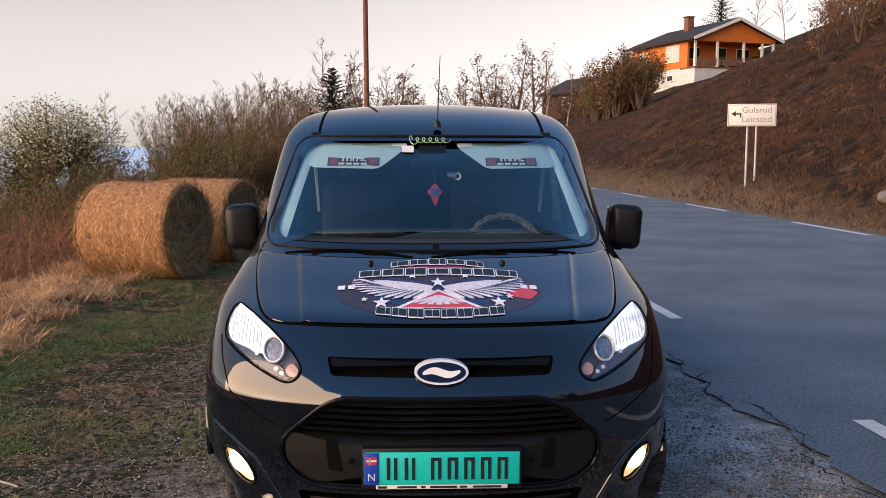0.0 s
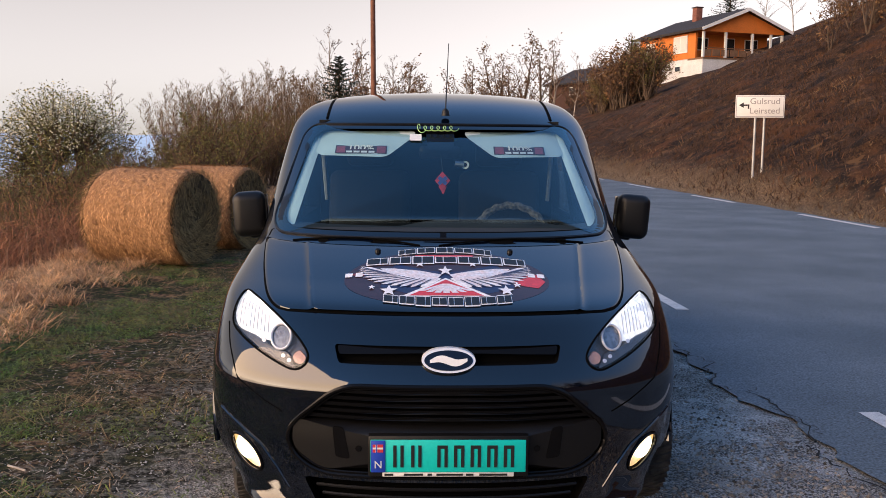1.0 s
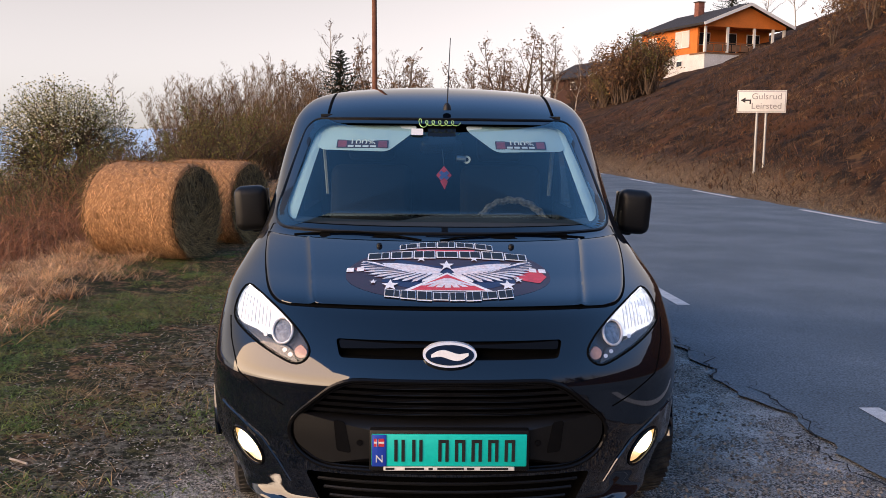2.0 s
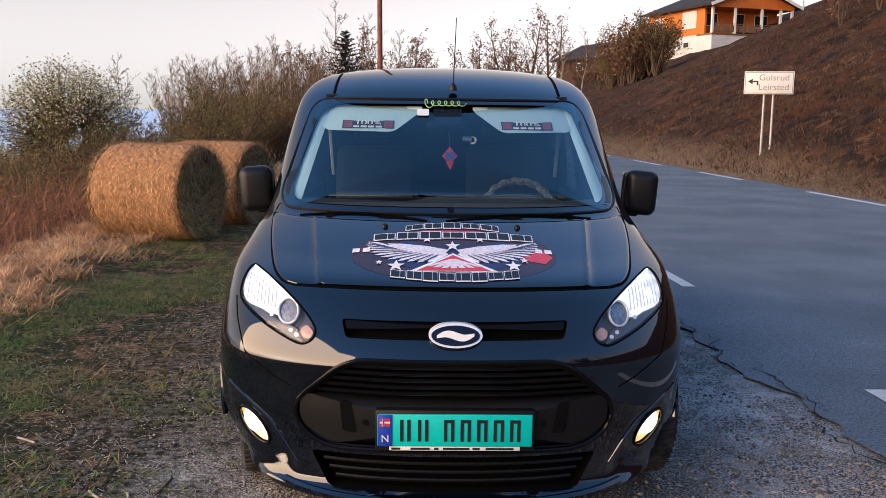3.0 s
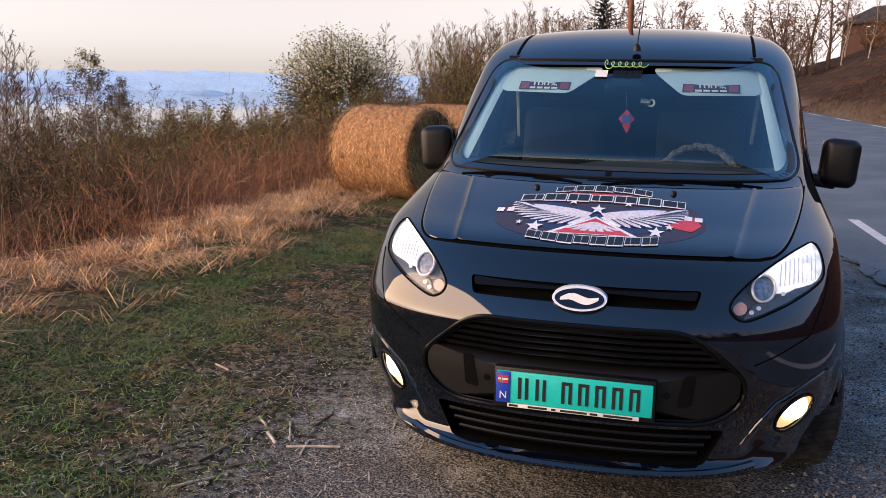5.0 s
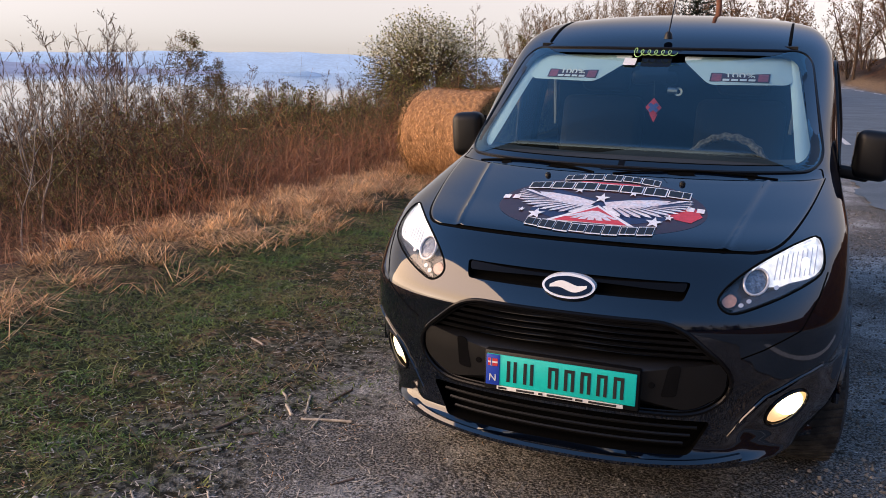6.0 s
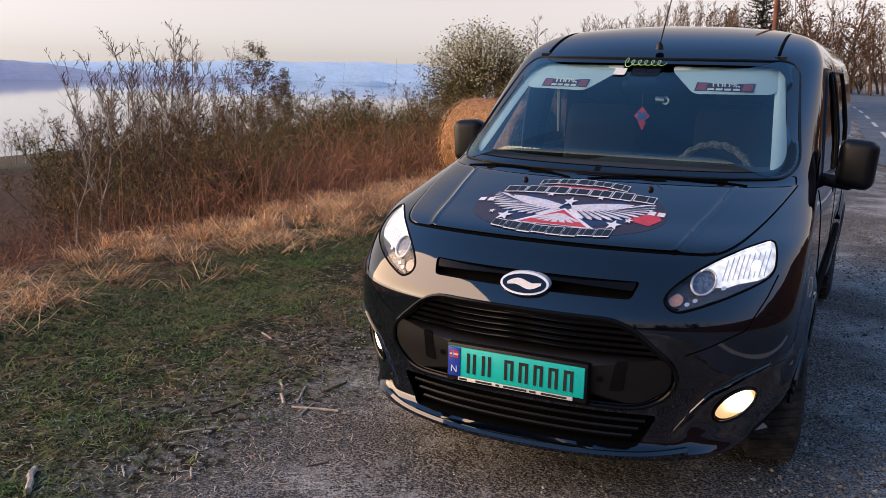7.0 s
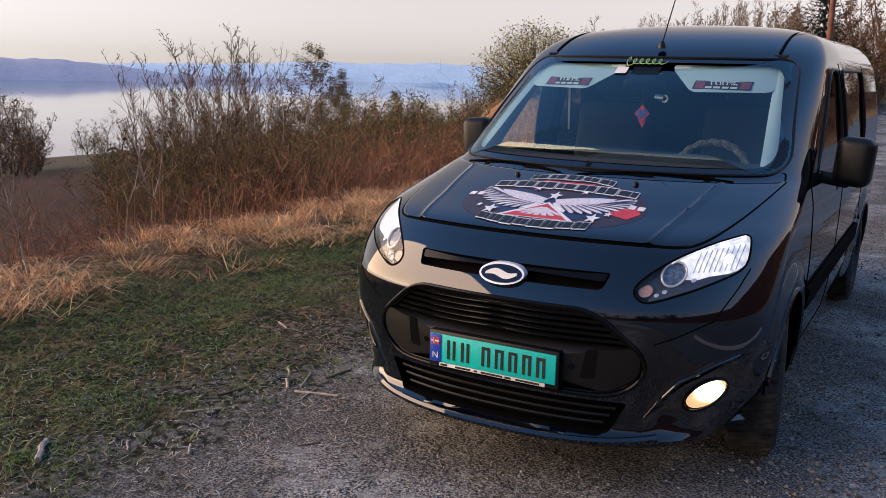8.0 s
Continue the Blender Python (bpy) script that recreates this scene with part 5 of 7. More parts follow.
birch_bark = mat("birch_bark", (0.42, 0.37, 0.31), 0.9, vary=0.35, scale=5, fine=30, bump=0.5, tint=(0.16, 0.12, 0.09), dist=0.01)
brown_bark = mat("brown_bark", (0.115, 0.075, 0.048), 0.95, vary=0.4, scale=4, fine=40, bump=0.6, tint=(0.06, 0.042, 0.03), dist=0.01)
twig_brown = mat("twig_brown", (0.085, 0.048, 0.028), 0.95, vary=0.2, scale=2, island=0.45, bump=0.0)
twig_warm = mat("twig_warm", (0.150, 0.086, 0.040), 0.95, vary=0.2, scale=1, island=0.45, bump=0.0)
leaf_warm = mat("bud_warm", (0.15, 0.098, 0.038), 0.9, vary=0.2, scale=1, island=0.4, bump=0.0)
twig_red = mat("twig_red", (0.105, 0.052, 0.027), 0.95, vary=0.2, scale=1, island=0.5, bump=0.0)
leaf_yellow = mat("leaf_yellow_green", (0.13, 0.115, 0.024), 0.8, vary=0.3, scale=1.2, island=0.5, bump=0.0, tint=(0.17, 0.13, 0.04))
leaf_green = mat("leaf_green", (0.095, 0.100, 0.018), 0.8, vary=0.3, scale=0.9, island=0.5, bump=0.0, tint=(0.13, 0.105, 0.024))
leaf_brown = mat("leaf_brown", (0.125, 0.072, 0.028), 0.85, vary=0.3, scale=0.9, island=0.5, bump=0.0, tint=(0.13, 0.062, 0.024))
catkin = mat("catkin_pale", (0.62, 0.57, 0.38), 0.9, vary=0.2, scale=1.5, island=0.4, bump=0.0)
needle = mat("fir_needle", (0.020, 0.032, 0.018), 0.9, vary=0.3, scale=3, island=0.4, bump=0.0)


def raw(name, v, f, material, parent, label=""):
    m = bpy.data.meshes.new(name)
    m.from_pydata(np.asarray(v, float).tolist() if not isinstance(v, list) else [tuple(p) for p in v], [], np.asarray(f).tolist() if not isinstance(f, list) else f)
    m.materials.append(material)
    ob = new(name, m)
    ob.parent = parent
    return tagged(ob, label)


def make_tree(name, seed, label, category, bark, twig, leaves=(), thick=1.0, **kw):
    rng = random.Random(seed)
    bones, tips = grow(rng, **kw)
    tree = thing(name, pose(0, 0, 0), label, category)
    low = bones[bones[:, 8] <= 1]
    raw("trunk", *bark_mesh(low, thick), bark, tree)
    raw("crown", *bark_mesh(bones[bones[:, 8] >= 2], thick), twig, tree)
    for material, per, size, spread in leaves:
        v, f = leaf_mesh(rng, tips, per, size, spread)
        tagged(raw("foliage", v, f, material, tree), kind="stuff")
    return tree


BARE = "bare pale-stemmed birch with fine brown twigs"
kinds = {
    "birch": [make_tree("birch_tree", 11 + k, BARE, "tree", birch_bark, twig_brown, [(leaf_brown, 0.4, 0.026, 0.07)], thick=1.15, height=6.5, r0=0.06, limbs=17, start=0.22, limb_len=0.30, rise=1.1, twigs=7, shoots=3) for k in range(3)],
    "brown": [make_tree("alder_tree", 31 + k, "bare brown alder with dense reddish twigs", "tree", brown_bark, twig_red, [(leaf_brown, 1.0, 0.026, 0.05)], thick=1.2, height=6.0, r0=0.07, limbs=18, start=0.12, limb_len=0.34, rise=0.9, twigs=8, shoots=3) for k in range(3)],
    "bush": [make_tree("bush", 51 + k, "dense leafless brown bush with a few green buds", "bush", brown_bark, twig_red, [(leaf_brown, 2.4, 0.022, 0.05), (leaf_green, 2.0, 0.022, 0.06)], height=2.7, r0=0.028, limbs=8, start=0.1, limb_len=0.42, rise=1.0, twigs=4, shoots=2, fork=5) for k in range(3)],
    "green_bush": [make_tree("green_bush", 61 + k, "bush coming into yellow-green leaf", "bush", brown_bark, twig_brown, [(leaf_green, 3.2, 0.024, 0.06), (leaf_yellow, 2.2, 0.024, 0.06)], height=2.6, r0=0.026, limbs=9, start=0.08, limb_len=0.42, rise=1.0, twigs=4, shoots=2, fork=5) for k in range(2)],
    "far_bush": [make_tree("bush", 57, "dense leafless brown bush with a few green buds", "bush", brown_bark, twig_red, [(leaf_brown, 1.4, 0.06, 0.12)], thick=1.5, height=2.7, r0=0.028, limbs=6, start=0.1, limb_len=0.45, rise=1.0, twigs=4, shoots=1, fork=4)],
    "far_tree": [make_tree("alder_tree", 37 + k, "bare brown alder with dense reddish twigs", "tree", brown_bark, twig_red, [(leaf_brown, 1.2, 0.08, 0.12)], thick=1.8, height=6.0, r0=0.06, limbs=15, start=0.14, limb_len=0.34, rise=0.95, twigs=5, shoots=2) for k in range(2)],
    "far_birch": [make_tree("birch_tree", 17 + k, BARE, "tree", birch_bark, twig_brown, [(leaf_brown, 0.8, 0.07, 0.1)], thick=1.7, height=6.5, r0=0.05, limbs=15, start=0.22, limb_len=0.30, rise=1.1, twigs=5, shoots=2) for k in range(2)],
}
kinds["stem"] = [make_tree("birch_tree", 101 + k, "slender upright birch, leafless, in a dense stand", "tree", birch_bark, twig_warm, [(leaf_warm, 0.6, 0.018, 0.08)], thick=0.9, height=6.0, r0=0.045, limbs=30, start=0.12, limb_len=0.16, rise=2.2, twigs=5, twig_len=0.6, shoots=2, bend=0.06) for k in range(4)]


def make_dome(seed, base, wide, tall):
    """A tree whose boughs end on a dome."""
    g = random.Random(seed)
    bones, tips, top = [], [], []
    core = Vector((0, 0, base))
    stems = []
    for k in range(9):
        a = 2 * math.pi * k / 9 + g.uniform(-0.3, 0.3)
        p, q = Vector((0.08 * math.cos(a), 0.08 * math.sin(a), 0)), Vector((0.55 * math.cos(a), 0.55 * math.sin(a), base * g.uniform(0.7, 1.0)))
        bones.append((*p, *q, 0.085, 0.055, 0))
        stems.append(q)
    for k in range(230):
        z = 1 - 1.35 * (k + 0.5) / 230
        a = k * 2.39996
        rr = math.sqrt(max(0.0, 1 - z * z)) if z > 0 else 1 - 0.12 * z * z
        reach = g.uniform(0.80, 1.04)
        end = Vector((wide * rr * math.cos(a) * reach, wide * rr * math.sin(a) * reach, base + tall * z * reach))
        st = min(stems, key=lambda s: (s - end).length)
        ctrl = st.lerp(end, 0.45) + Vector((0, 0, 0.35)) + Vector((g.gauss(0, 0.15), g.gauss(0, 0.15), 0))
        last = st
        for j in range(1, 7):
            t = j / 6
            q = st * (1 - t) ** 2 + ctrl * 2 * t * (1 - t) + end * t * t
            bones.append((*last, *q, 0.044 * (1 - t) + 0.010, 0.044 * (1 - t - 1 / 6 if t < 1 else 0) + 0.010, 1))
            if t > 0.3:
                for _ in range(4):
                    d = ((q - core).normalized() + Vector((g.gauss(0, 0.6), g.gauss(0, 0.6), g.gauss(0.25, 0.5)))).normalized()
                    e_ = q + d * g.uniform(0.12, 0.32)
                    bones.append((*q, *e_, 0.007, 0.004, 2))
                    (top if z > 0.15 and t > 0.6 else tips).append((e_, d))
            last = q
    tree = thing("goat_willow", pose(0, 0, 0), "rounded goat willow with pale catkins on its crown", "tree")
    bones = np.array(bones)
    raw("trunk", *bark_mesh(bones[bones[:, 8] <= 1]), brown_bark, tree)
    raw("crown", *bark_mesh(bones[bones[:, 8] >= 2], 0.55), twig_brown, tree)
    young = mat("willow_leaf", (0.17, 0.160, 0.030), 0.8, vary=0.3, scale=1.2, island=0.5, bump=0.0, tint=(0.10, 0.088, 0.020))
    for material, where, per, size, spread in ((catkin, top, 3.2, 0.040, 0.09), (young, top, 4.2, 0.038, 0.13), (young, tips, 4.6, 0.038, 0.14)):
        v, f = leaf_mesh(g, where, per, size, spread)
        tagged(raw("foliage", v, f, material, tree), kind="stuff")
    return tree


round_tree = make_dome(71, 3.1, 2.45, 2.75)
leafy = make_tree("birch_tree", 83, "slender birch with tufts of new brown-green leaves", "tree", birch_bark, twig_brown,
                  [(leaf_brown, 3.4, 0.055, 0.14), (leaf_green, 3.0, 0.055, 0.16)], height=8.4, r0=0.11, limbs=26, start=0.16, limb_len=0.34, rise=0.55, twigs=8, shoots=4)
sapling = make_tree("birch_sapling", 91, "thin white-stemmed birch sapling with few bare twigs", "tree", birch_bark, twig_warm, thick=0.75, height=4.6, r0=0.035, limbs=13, start=0.25, limb_len=0.24, rise=1.5, twigs=4, shoots=1)


def make_fir(seed, height):
    rng = random.Random(seed)
    tree = thing("fir_tree", pose(0, 0, 0), "dark green narrow fir with ragged branches", "tree")
    part("trunk", rod((0, 0, 0), (0, 0, height), 0.10, 0.012, 8), brown_bark, tree)
    verts, faces = [], []
    for k in range(150):
        t = (k + rng.random()) / 150
        z = height * (0.10 + 0.9 * t)
        ln = height * 0.40 * (1 - t) ** 0.7 * rng.uniform(0.55, 1.15) + 0.08
        a = k * 2.4 + rng.uniform(-0.4, 0.4)
        d = Vector((math.cos(a), math.sin(a), -0.25 + 0.5 * t))
        for j in range(14):
            u = (j + 0.6) / 14
            c = Vector((0, 0, z)) + d * (ln * u) + Vector((0, 0, -0.10 * ln * math.sin(u * 3.1)))
            for _ in range(4):
                w = Vector((rng.gauss(0, 1), rng.gauss(0, 1), rng.gauss(-0.2, 0.6))).normalized() * (0.24 * (1.1 - u * 0.6) * (0.4 + (1 - t)))
                s = w.cross(Vector((0, 0, 1))).normalized() * 0.035
                i = len(verts)
                verts += [c - s, c + s, c + w]
                faces.append((i, i + 1, i + 2))
    raw("crown", verts, faces, needle, tree)
    return tree


fir = make_fir(5, 6.0)
used = set()


def plant(proto, x, y, scale, turn, sink=0.05, group="", squash=1.0):
    z = float(terrain(x, y)) - sink
    m = Matrix.LocRotScale((x, y, z), Euler((0, 0, radians(turn))), (scale, scale, scale * squash))
    if proto not in used:
        used.add(proto)
        proto.matrix_world = m
        ob = proto
    else:
        ob = copy_thing(proto, pose(0, 0, 0))
        ob.matrix_basis = m
    if group:
        tagged(ob, group=group)
    return ob


rng = random.Random(20)
plant(round_tree, -12.7, 33.2, 1.0, 30)
plant(fir, -3.3, 41, 1.12, 0, squash=0.78)
plant(leafy, -31.0, 42, 0.84, 40)
plant(leafy, -28.0, 41.5, 0.58, 160)
plant(leafy, -29.4, 43, 0.68, 270)
plant(sapling, -9.8, 10.7, 0.76, 0)
for x, y, s, a in ((-8.6, 12.4, 0.72, 80), (-7.6, 8.1, 0.55, 150), (-11.5, 15.2, 0.9, 200), (-7.0, 6.2, 0.5, 20), (-9.1, 9.9, 0.66, 120), (-10.6, 11.4, 0.8, 300), (-10.2, 12.6, 0.84, 45), (-11.4, 13.4, 0.88, 260)):
    plant(sapling, x, y, s, a)
# wood behind the bales
for k in range(190):
    y = rng.uniform(35.5, 54)
    x = rng.uniform(-0.268 * y, -4.4)
    t = (x + 16) / 11.6
    plant(rng.choice(kinds["stem"] * 9 + kinds["brown"]), x, y, rng.uniform(0.88, 1.02) * (1.06 - 0.30 * t), rng.uniform(0, 360), group="wood behind the bales")
for k in range(34):
    plant(rng.choice(kinds["bush"]), rng.uniform(-9.6, -4.5), rng.uniform(27, 37), rng.uniform(0.7, 1.05), rng.uniform(0, 360), group="bushes at the wood's edge")
for x, y, s in ((-14.6, 45, 1.08), (-4.3, 47, 1.10), (-2.6, 50, 1.05), (-0.9, 52, 0.95)):
    plant(kinds["birch"][0], x, y, s, x * 30)
# dark undergrowth round the willow
for k in range(44):
    y = rng.uniform(24, 42)
    r = rng.uniform(0.28, 0.62)
    plant(rng.choice(kinds["bush"] + kinds["green_bush"] * 2), -y * r, y, rng.uniform(0.75, 1.0) * (1.0 if r < 0.42 else 1.5), rng.uniform(0, 360), group="bushes round the willow")
# trees round the road's bend
for k in range(56):
    x, y = rng.uniform(-16, 16), rng.uniform(98, 122)
    plant(rng.choice(kinds["far_birch"] + kinds["far_tree"]), x, y, rng.uniform(0.95, 1.35), rng.uniform(0, 360), group="trees at the bend")
for k in range(16):
    plant(rng.choice(kinds["brown"] * 2 + kinds["far_tree"]), rng.uniform(-6.5, -1.6), rng.uniform(48, 66), rng.uniform(0.70, 0.88), rng.uniform(0, 360), group="trees beside the road")
for k in range(26):
    plant(rng.choice(kinds["green_bush"] + kinds["far_bush"] * 3), rng.uniform(-6.5, -1.4), rng.uniform(44, 62), rng.uniform(0.9, 1.5), rng.uniform(0, 360), group="trees beside the road")
for k in range(56):
    plant(rng.choice(kinds["far_bush"] + kinds["far_tree"]), rng.uniform(-14, 13), rng.uniform(88, 102), rng.uniform(1.0, 1.7), rng.uniform(0, 360), group="trees at the bend")
for k in range(7):
    plant(rng.choice(kinds["far_bush"] + kinds["far_tree"][:1]), rng.uniform(15.5, 22), rng.uniform(98, 103), rng.uniform(0.8, 1.3), rng.uniform(0, 360), group="bushes by the cottage")
# slope above the lake, by bearing west of north and distance from the layby
def bearing(a, d):
    return 1.6 - d * math.sin(radians(a)), 0.1 + d * math.cos(radians(a))


def thicket(n, protos, a0, a1, d0, d1, s0_, s1_, group):
    for _ in range(n):
        x, y = bearing(rng.uniform(a0, a1), rng.uniform(d0, d1))
        plant(rng.choice(protos), x, y, rng.uniform(s0_, s1_), rng.uniform(0, 360), group=group)


thicket(24, kinds["bush"] * 2 + kinds["green_bush"], 40, 48.5, 15.5, 22, 0.72, 0.98, "bushes on the slope")
thicket(5, kinds["green_bush"], 42, 47.5, 14.5, 18, 0.5, 0.75, "bushes on the slope")
thicket(15, kinds["birch"] + kinds["stem"], 39.5, 46, 27, 34, 0.74, 0.90, "birches on the slope")
thicket(9, kinds["stem"], 40, 47, 17, 23, 0.60, 0.78, "birches on the slope")
thicket(46, kinds["bush"] + kinds["green_bush"] * 2, 15, 38, 21, 34, 0.75, 1.1, "bushes on the slope")
thicket(10, kinds["green_bush"], 20, 33, 16, 24, 0.5, 0.75, "bushes on the slope")
thicket(9, kinds["green_bush"] + kinds["bush"], 29, 38.5, 48, 58, 1.0, 1.3, "bushes on the slope")
thicket(6, kinds["bush"], 36, 48, 11, 14, 0.25, 0.4, "low scrub on the slope")
thicket(16, kinds["far_bush"] + kinds["green_bush"], 29, 41, 36, 48, 0.95, 1.25, "bushes on the slope")
thicket(16, kinds["far_bush"] + kinds["green_bush"], 39.5, 48, 22, 32, 0.85, 1.15, "bushes on the slope")
thicket(18, kinds["bush"] * 2 + kinds["green_bush"], 37.5, 47.5, 12, 15.5, 0.42, 0.68, "bushes on the slope")
for k in range(16):
    plant(rng.choice(kinds["bush"] + kinds["green_bush"]), rng.uniform(-19, -9.5), rng.uniform(36, 43), rng.uniform(0.75, 1.1), rng.uniform(0, 360), group="bushes at the wood's edge")
# trees by the shore
for k in range(60):
    a, d = radians(rng.uniform(26, 62)), rng.uniform(115, 210)
    if 50.5 < math.degrees(a) < 53 and d < 190:
        continue
    plant(rng.choice(kinds["far_birch"] + kinds["far_tree"]), -d * math.sin(a), d * math.cos(a), rng.uniform(0.9, 1.5), rng.uniform(0, 360), group="trees by the shore")
thicket(36, kinds["far_birch"] + kinds["far_tree"], 53.5, 59, 105, 165, 1.3, 1.75, "trees by the shore")
thicket(26, kinds["far_bush"], 53.5, 60, 98, 150, 1.5, 2.3, "bushes by the shore")
thicket(9, kinds["far_birch"], 49.3, 51.6, 165, 200, 0.9, 1.2, "trees by the shore")
thicket(16, kinds["far_birch"] + kinds["far_tree"], 36, 43.5, 140, 190, 1.0, 1.4, "trees by the shore")
thicket(34, kinds["far_birch"] + kinds["far_tree"] + kinds["far_bush"], 34, 48, 95, 130, 0.9, 1.25, "trees below the slope")
# hillside
for k in range(34):
    plant(rng.choice(kinds["far_bush"] * 3 + kinds["green_bush"]), rng.uniform(15.6, 19.6), rng.uniform(70, 80), rng.uniform(1.2, 2.0), rng.uniform(0, 360), group="bushes by the house")
for x, y, s in ((18.6, 77, 0.85), (17.5, 75, 0.7), (19.6, 78.5, 0.7), (34.2, 98, 1.35)):
    plant(fir, x, y, s, x * 40)
for x, y, s in ((38.3, 99, 1.15), (48, 100, 0.9), (43, 102, 1.2), (15, 84, 0.9), (13.5, 88, 1.0)):
    plant(kinds["birch"][1], x, y, s, x * 33)
for k in range(44):
    y = rng.uniform(38, 76)
    plant(rng.choice(kinds["far_bush"]), 0.50 * y + rng.uniform(-2, 9), y, rng.uniform(0.6, 1.3), rng.uniform(0, 360), group="scrub on the hill's brow")
# woods behind the camera, open to the west
for k in range(40):
    x = rng.uniform(-3, 44)
    plant(rng.choice(kinds["far_tree"] + kinds["far_bush"] + [fir]), x, rng.uniform(-42, -24), rng.uniform(1.3, 2.2), rng.uniform(0, 360), group="wood beside the road")


# ---- grass, weeds, stones ----
gen = np.random.default_rng(7)


def blades(name, x, y, height, width, lean, material, label, category="grass", lift=0.0):
    """Bent blades rooted in the ground."""
    n = len(x)
    z = terrain(x, y) - 0.01 + lift
    a = gen.uniform(0, 2 * np.pi, n)
    dx, dy = np.cos(a), np.sin(a)
    b = gen.uniform(0, 2 * np.pi, n)
    lx, ly = np.cos(b) * lean * height, np.sin(b) * lean * height
    base = np.stack([x, y, z], -1)
    side = np.stack([dx, dy, np.zeros(n)], -1) * width[:, None]
    mid = base + np.stack([lx * 0.35, ly * 0.35, height * 0.6], -1)
    tip = base + np.stack([lx, ly, height * (1 - 0.35 * np.minimum(lean, 1.5))], -1)
    v = np.stack([base - side, base + side, mid + side * 0.7, mid - side * 0.7, tip], 1).reshape(-1, 3)
    k = np.arange(n) * 5
    faces = np.stack([k, k + 1, k + 2, k + 3], -1).tolist() + np.stack([k + 3, k + 2, k + 4], -1).tolist()
    ob = raw(name, v, faces, material, None, label)
    return tagged(ob, category=category, kind="stuff")


def patchy(x, y, s, k=0.0):
    return 0.5 + 0.40 * lumps(x, y, s / 3.0, k) + 0.22 * lumps(x, y, s, k + 2)


grass_green = mat("grass_green", (0.066, 0.130, 0.010), 0.6, vary=0.25, scale=2.6, island=0.8, bump=0.0, tint=(0.13, 0.130, 0.024))
grass_straw = mat("grass_straw", (0.84, 0.53, 0.26), 0.8, vary=0.2, scale=3.0, island=0.65, bump=0.0, tint=(0.40, 0.20, 0.09))
grass_dead = mat("grass_dead", (0.27, 0.19, 0.095), 0.85, vary=0.2, scale=2.5, island=0.8, bump=0.0, tint=(0.075, 0.05, 0.025))
weed_red = mat("weed_red", (0.24, 0.090, 0.042), 0.9, vary=0.2, scale=0.8, island=0.5, bump=0.0, tint=(0.15, 0.070, 0.034))
heath_brown = mat("heath_brown", (0.080, 0.036, 0.015), 0.9, vary=0.25, scale=0.9, island=0.75, bump=0.0, tint=(0.034, 0.016, 0.008))


def scatter(n, x0, x1, y0, y1, keep, near=1.0):
    x = gen.uniform(x0, x1, n)
    y = y0 + (y1 - y0) * gen.uniform(0, 1, n) ** near
    k = gen.uniform(0, 1, n) < keep(x, y)
    return x[k], y[k]


def on_grass(x, y):
    return smooth(-0.6, -1.7, x + 1.4 * (patchy(x, y, 1.3) - 0.5)) * smooth(-4.0, -2.9, x + 0.8 * (patchy(x, y, 1.0, 7) - 0.5))


def tufts(n, per, x0, x1, y0, y1, keep, near, radius):
    """Rooted points in clumps."""
    x, y = scatter(n, x0, x1, y0, y1, keep, near)
    k = gen.integers(per // 2, per + 1, len(x))
    return np.repeat(x, k) + gen.normal(0, radius, k.sum()), np.repeat(y, k) + gen.normal(0, radius, k.sum())


x, y = tufts(40000, 12, -4.0, -0.5, 1.2, 22, lambda x, y: on_grass(x, y) * smooth(0.42, 0.62, patchy(x, y, 2.0)) * (0.40 + 0.60 * smooth(3.2, 5.2, y)), 1.6, 0.030)
blades("turf", x, y, gen.uniform(0.015, 0.055, len(x)), gen.uniform(0.0018, 0.0042, len(x)), gen.uniform(0.8, 3.2, len(x)), grass_green, "tufted green turf in patches on the verge")
x, y = tufts(15000, 9, -4.2, -0.7, 1.2, 22, lambda x, y: smooth(-0.7, -1.9, x) * (0.12 + 0.5 * smooth(0.66, 0.38, patchy(x, y, 2.3))), 1.7, 0.03)
blades("dead_grass", x, y, gen.uniform(0.02, 0.075, len(x)) * gen.choice([1, 1, 1.7], len(x)), gen.uniform(0.0012, 0.0030, len(x)), gen.uniform(1.2, 4.0, len(x)), grass_dead, "flattened dead grass on the verge")
x, y = scatter(34000, -4.0, 0.2, 1.2, 14, lambda x, y: smooth(0.2, -1.4, x) * 0.9, 1.7)
blades("straw_litter", x, y, gen.uniform(0.008, 0.02, len(x)), gen.uniform(0.001, 0.0028, len(x)), gen.uniform(1.5, 6.0, len(x)), grass_straw, "scattered pale straw litter on the verge")
x, y = scatter(60000, -4.2, -0.6, 1.4, 14, lambda x, y: smooth(-0.6, -1.8, x) * smooth(0.50, 0.72, patchy(x, y, 2.6, 12)), 1.7)
blades("leaf_litter", x, y, gen.uniform(0.006, 0.014, len(x)), gen.uniform(0.004, 0.011, len(x)), gen.uniform(1.0, 3.0, len(x)), mat("dead_leaf", (0.30, 0.150, 0.075), 0.85, vary=0.3, scale=3.0, island=0.6, bump=0.0, tint=(0.16, 0.085, 0.045)), "reddish-brown dead leaves strewn over the verge", "leaf litter")
x, y = tufts(8500, 18, -5.0, -2.8, 1.0, 30, lambda x, y: smooth(-2.7, -3.6, x + 0.9 * (patchy(x, y, 1.1, 9) - 0.5)) * (0.35 + 0.65 * smooth(4.5, 7.0, y)) * smooth(-4.5, -4.0, x) * smooth(0.42, 0.70, patchy(x, y, 2.2)) * (0.3 + 0.7 * smooth(0.3, 0.6, patchy(x, y, 4.3, 3))), 1.3, 0.05)
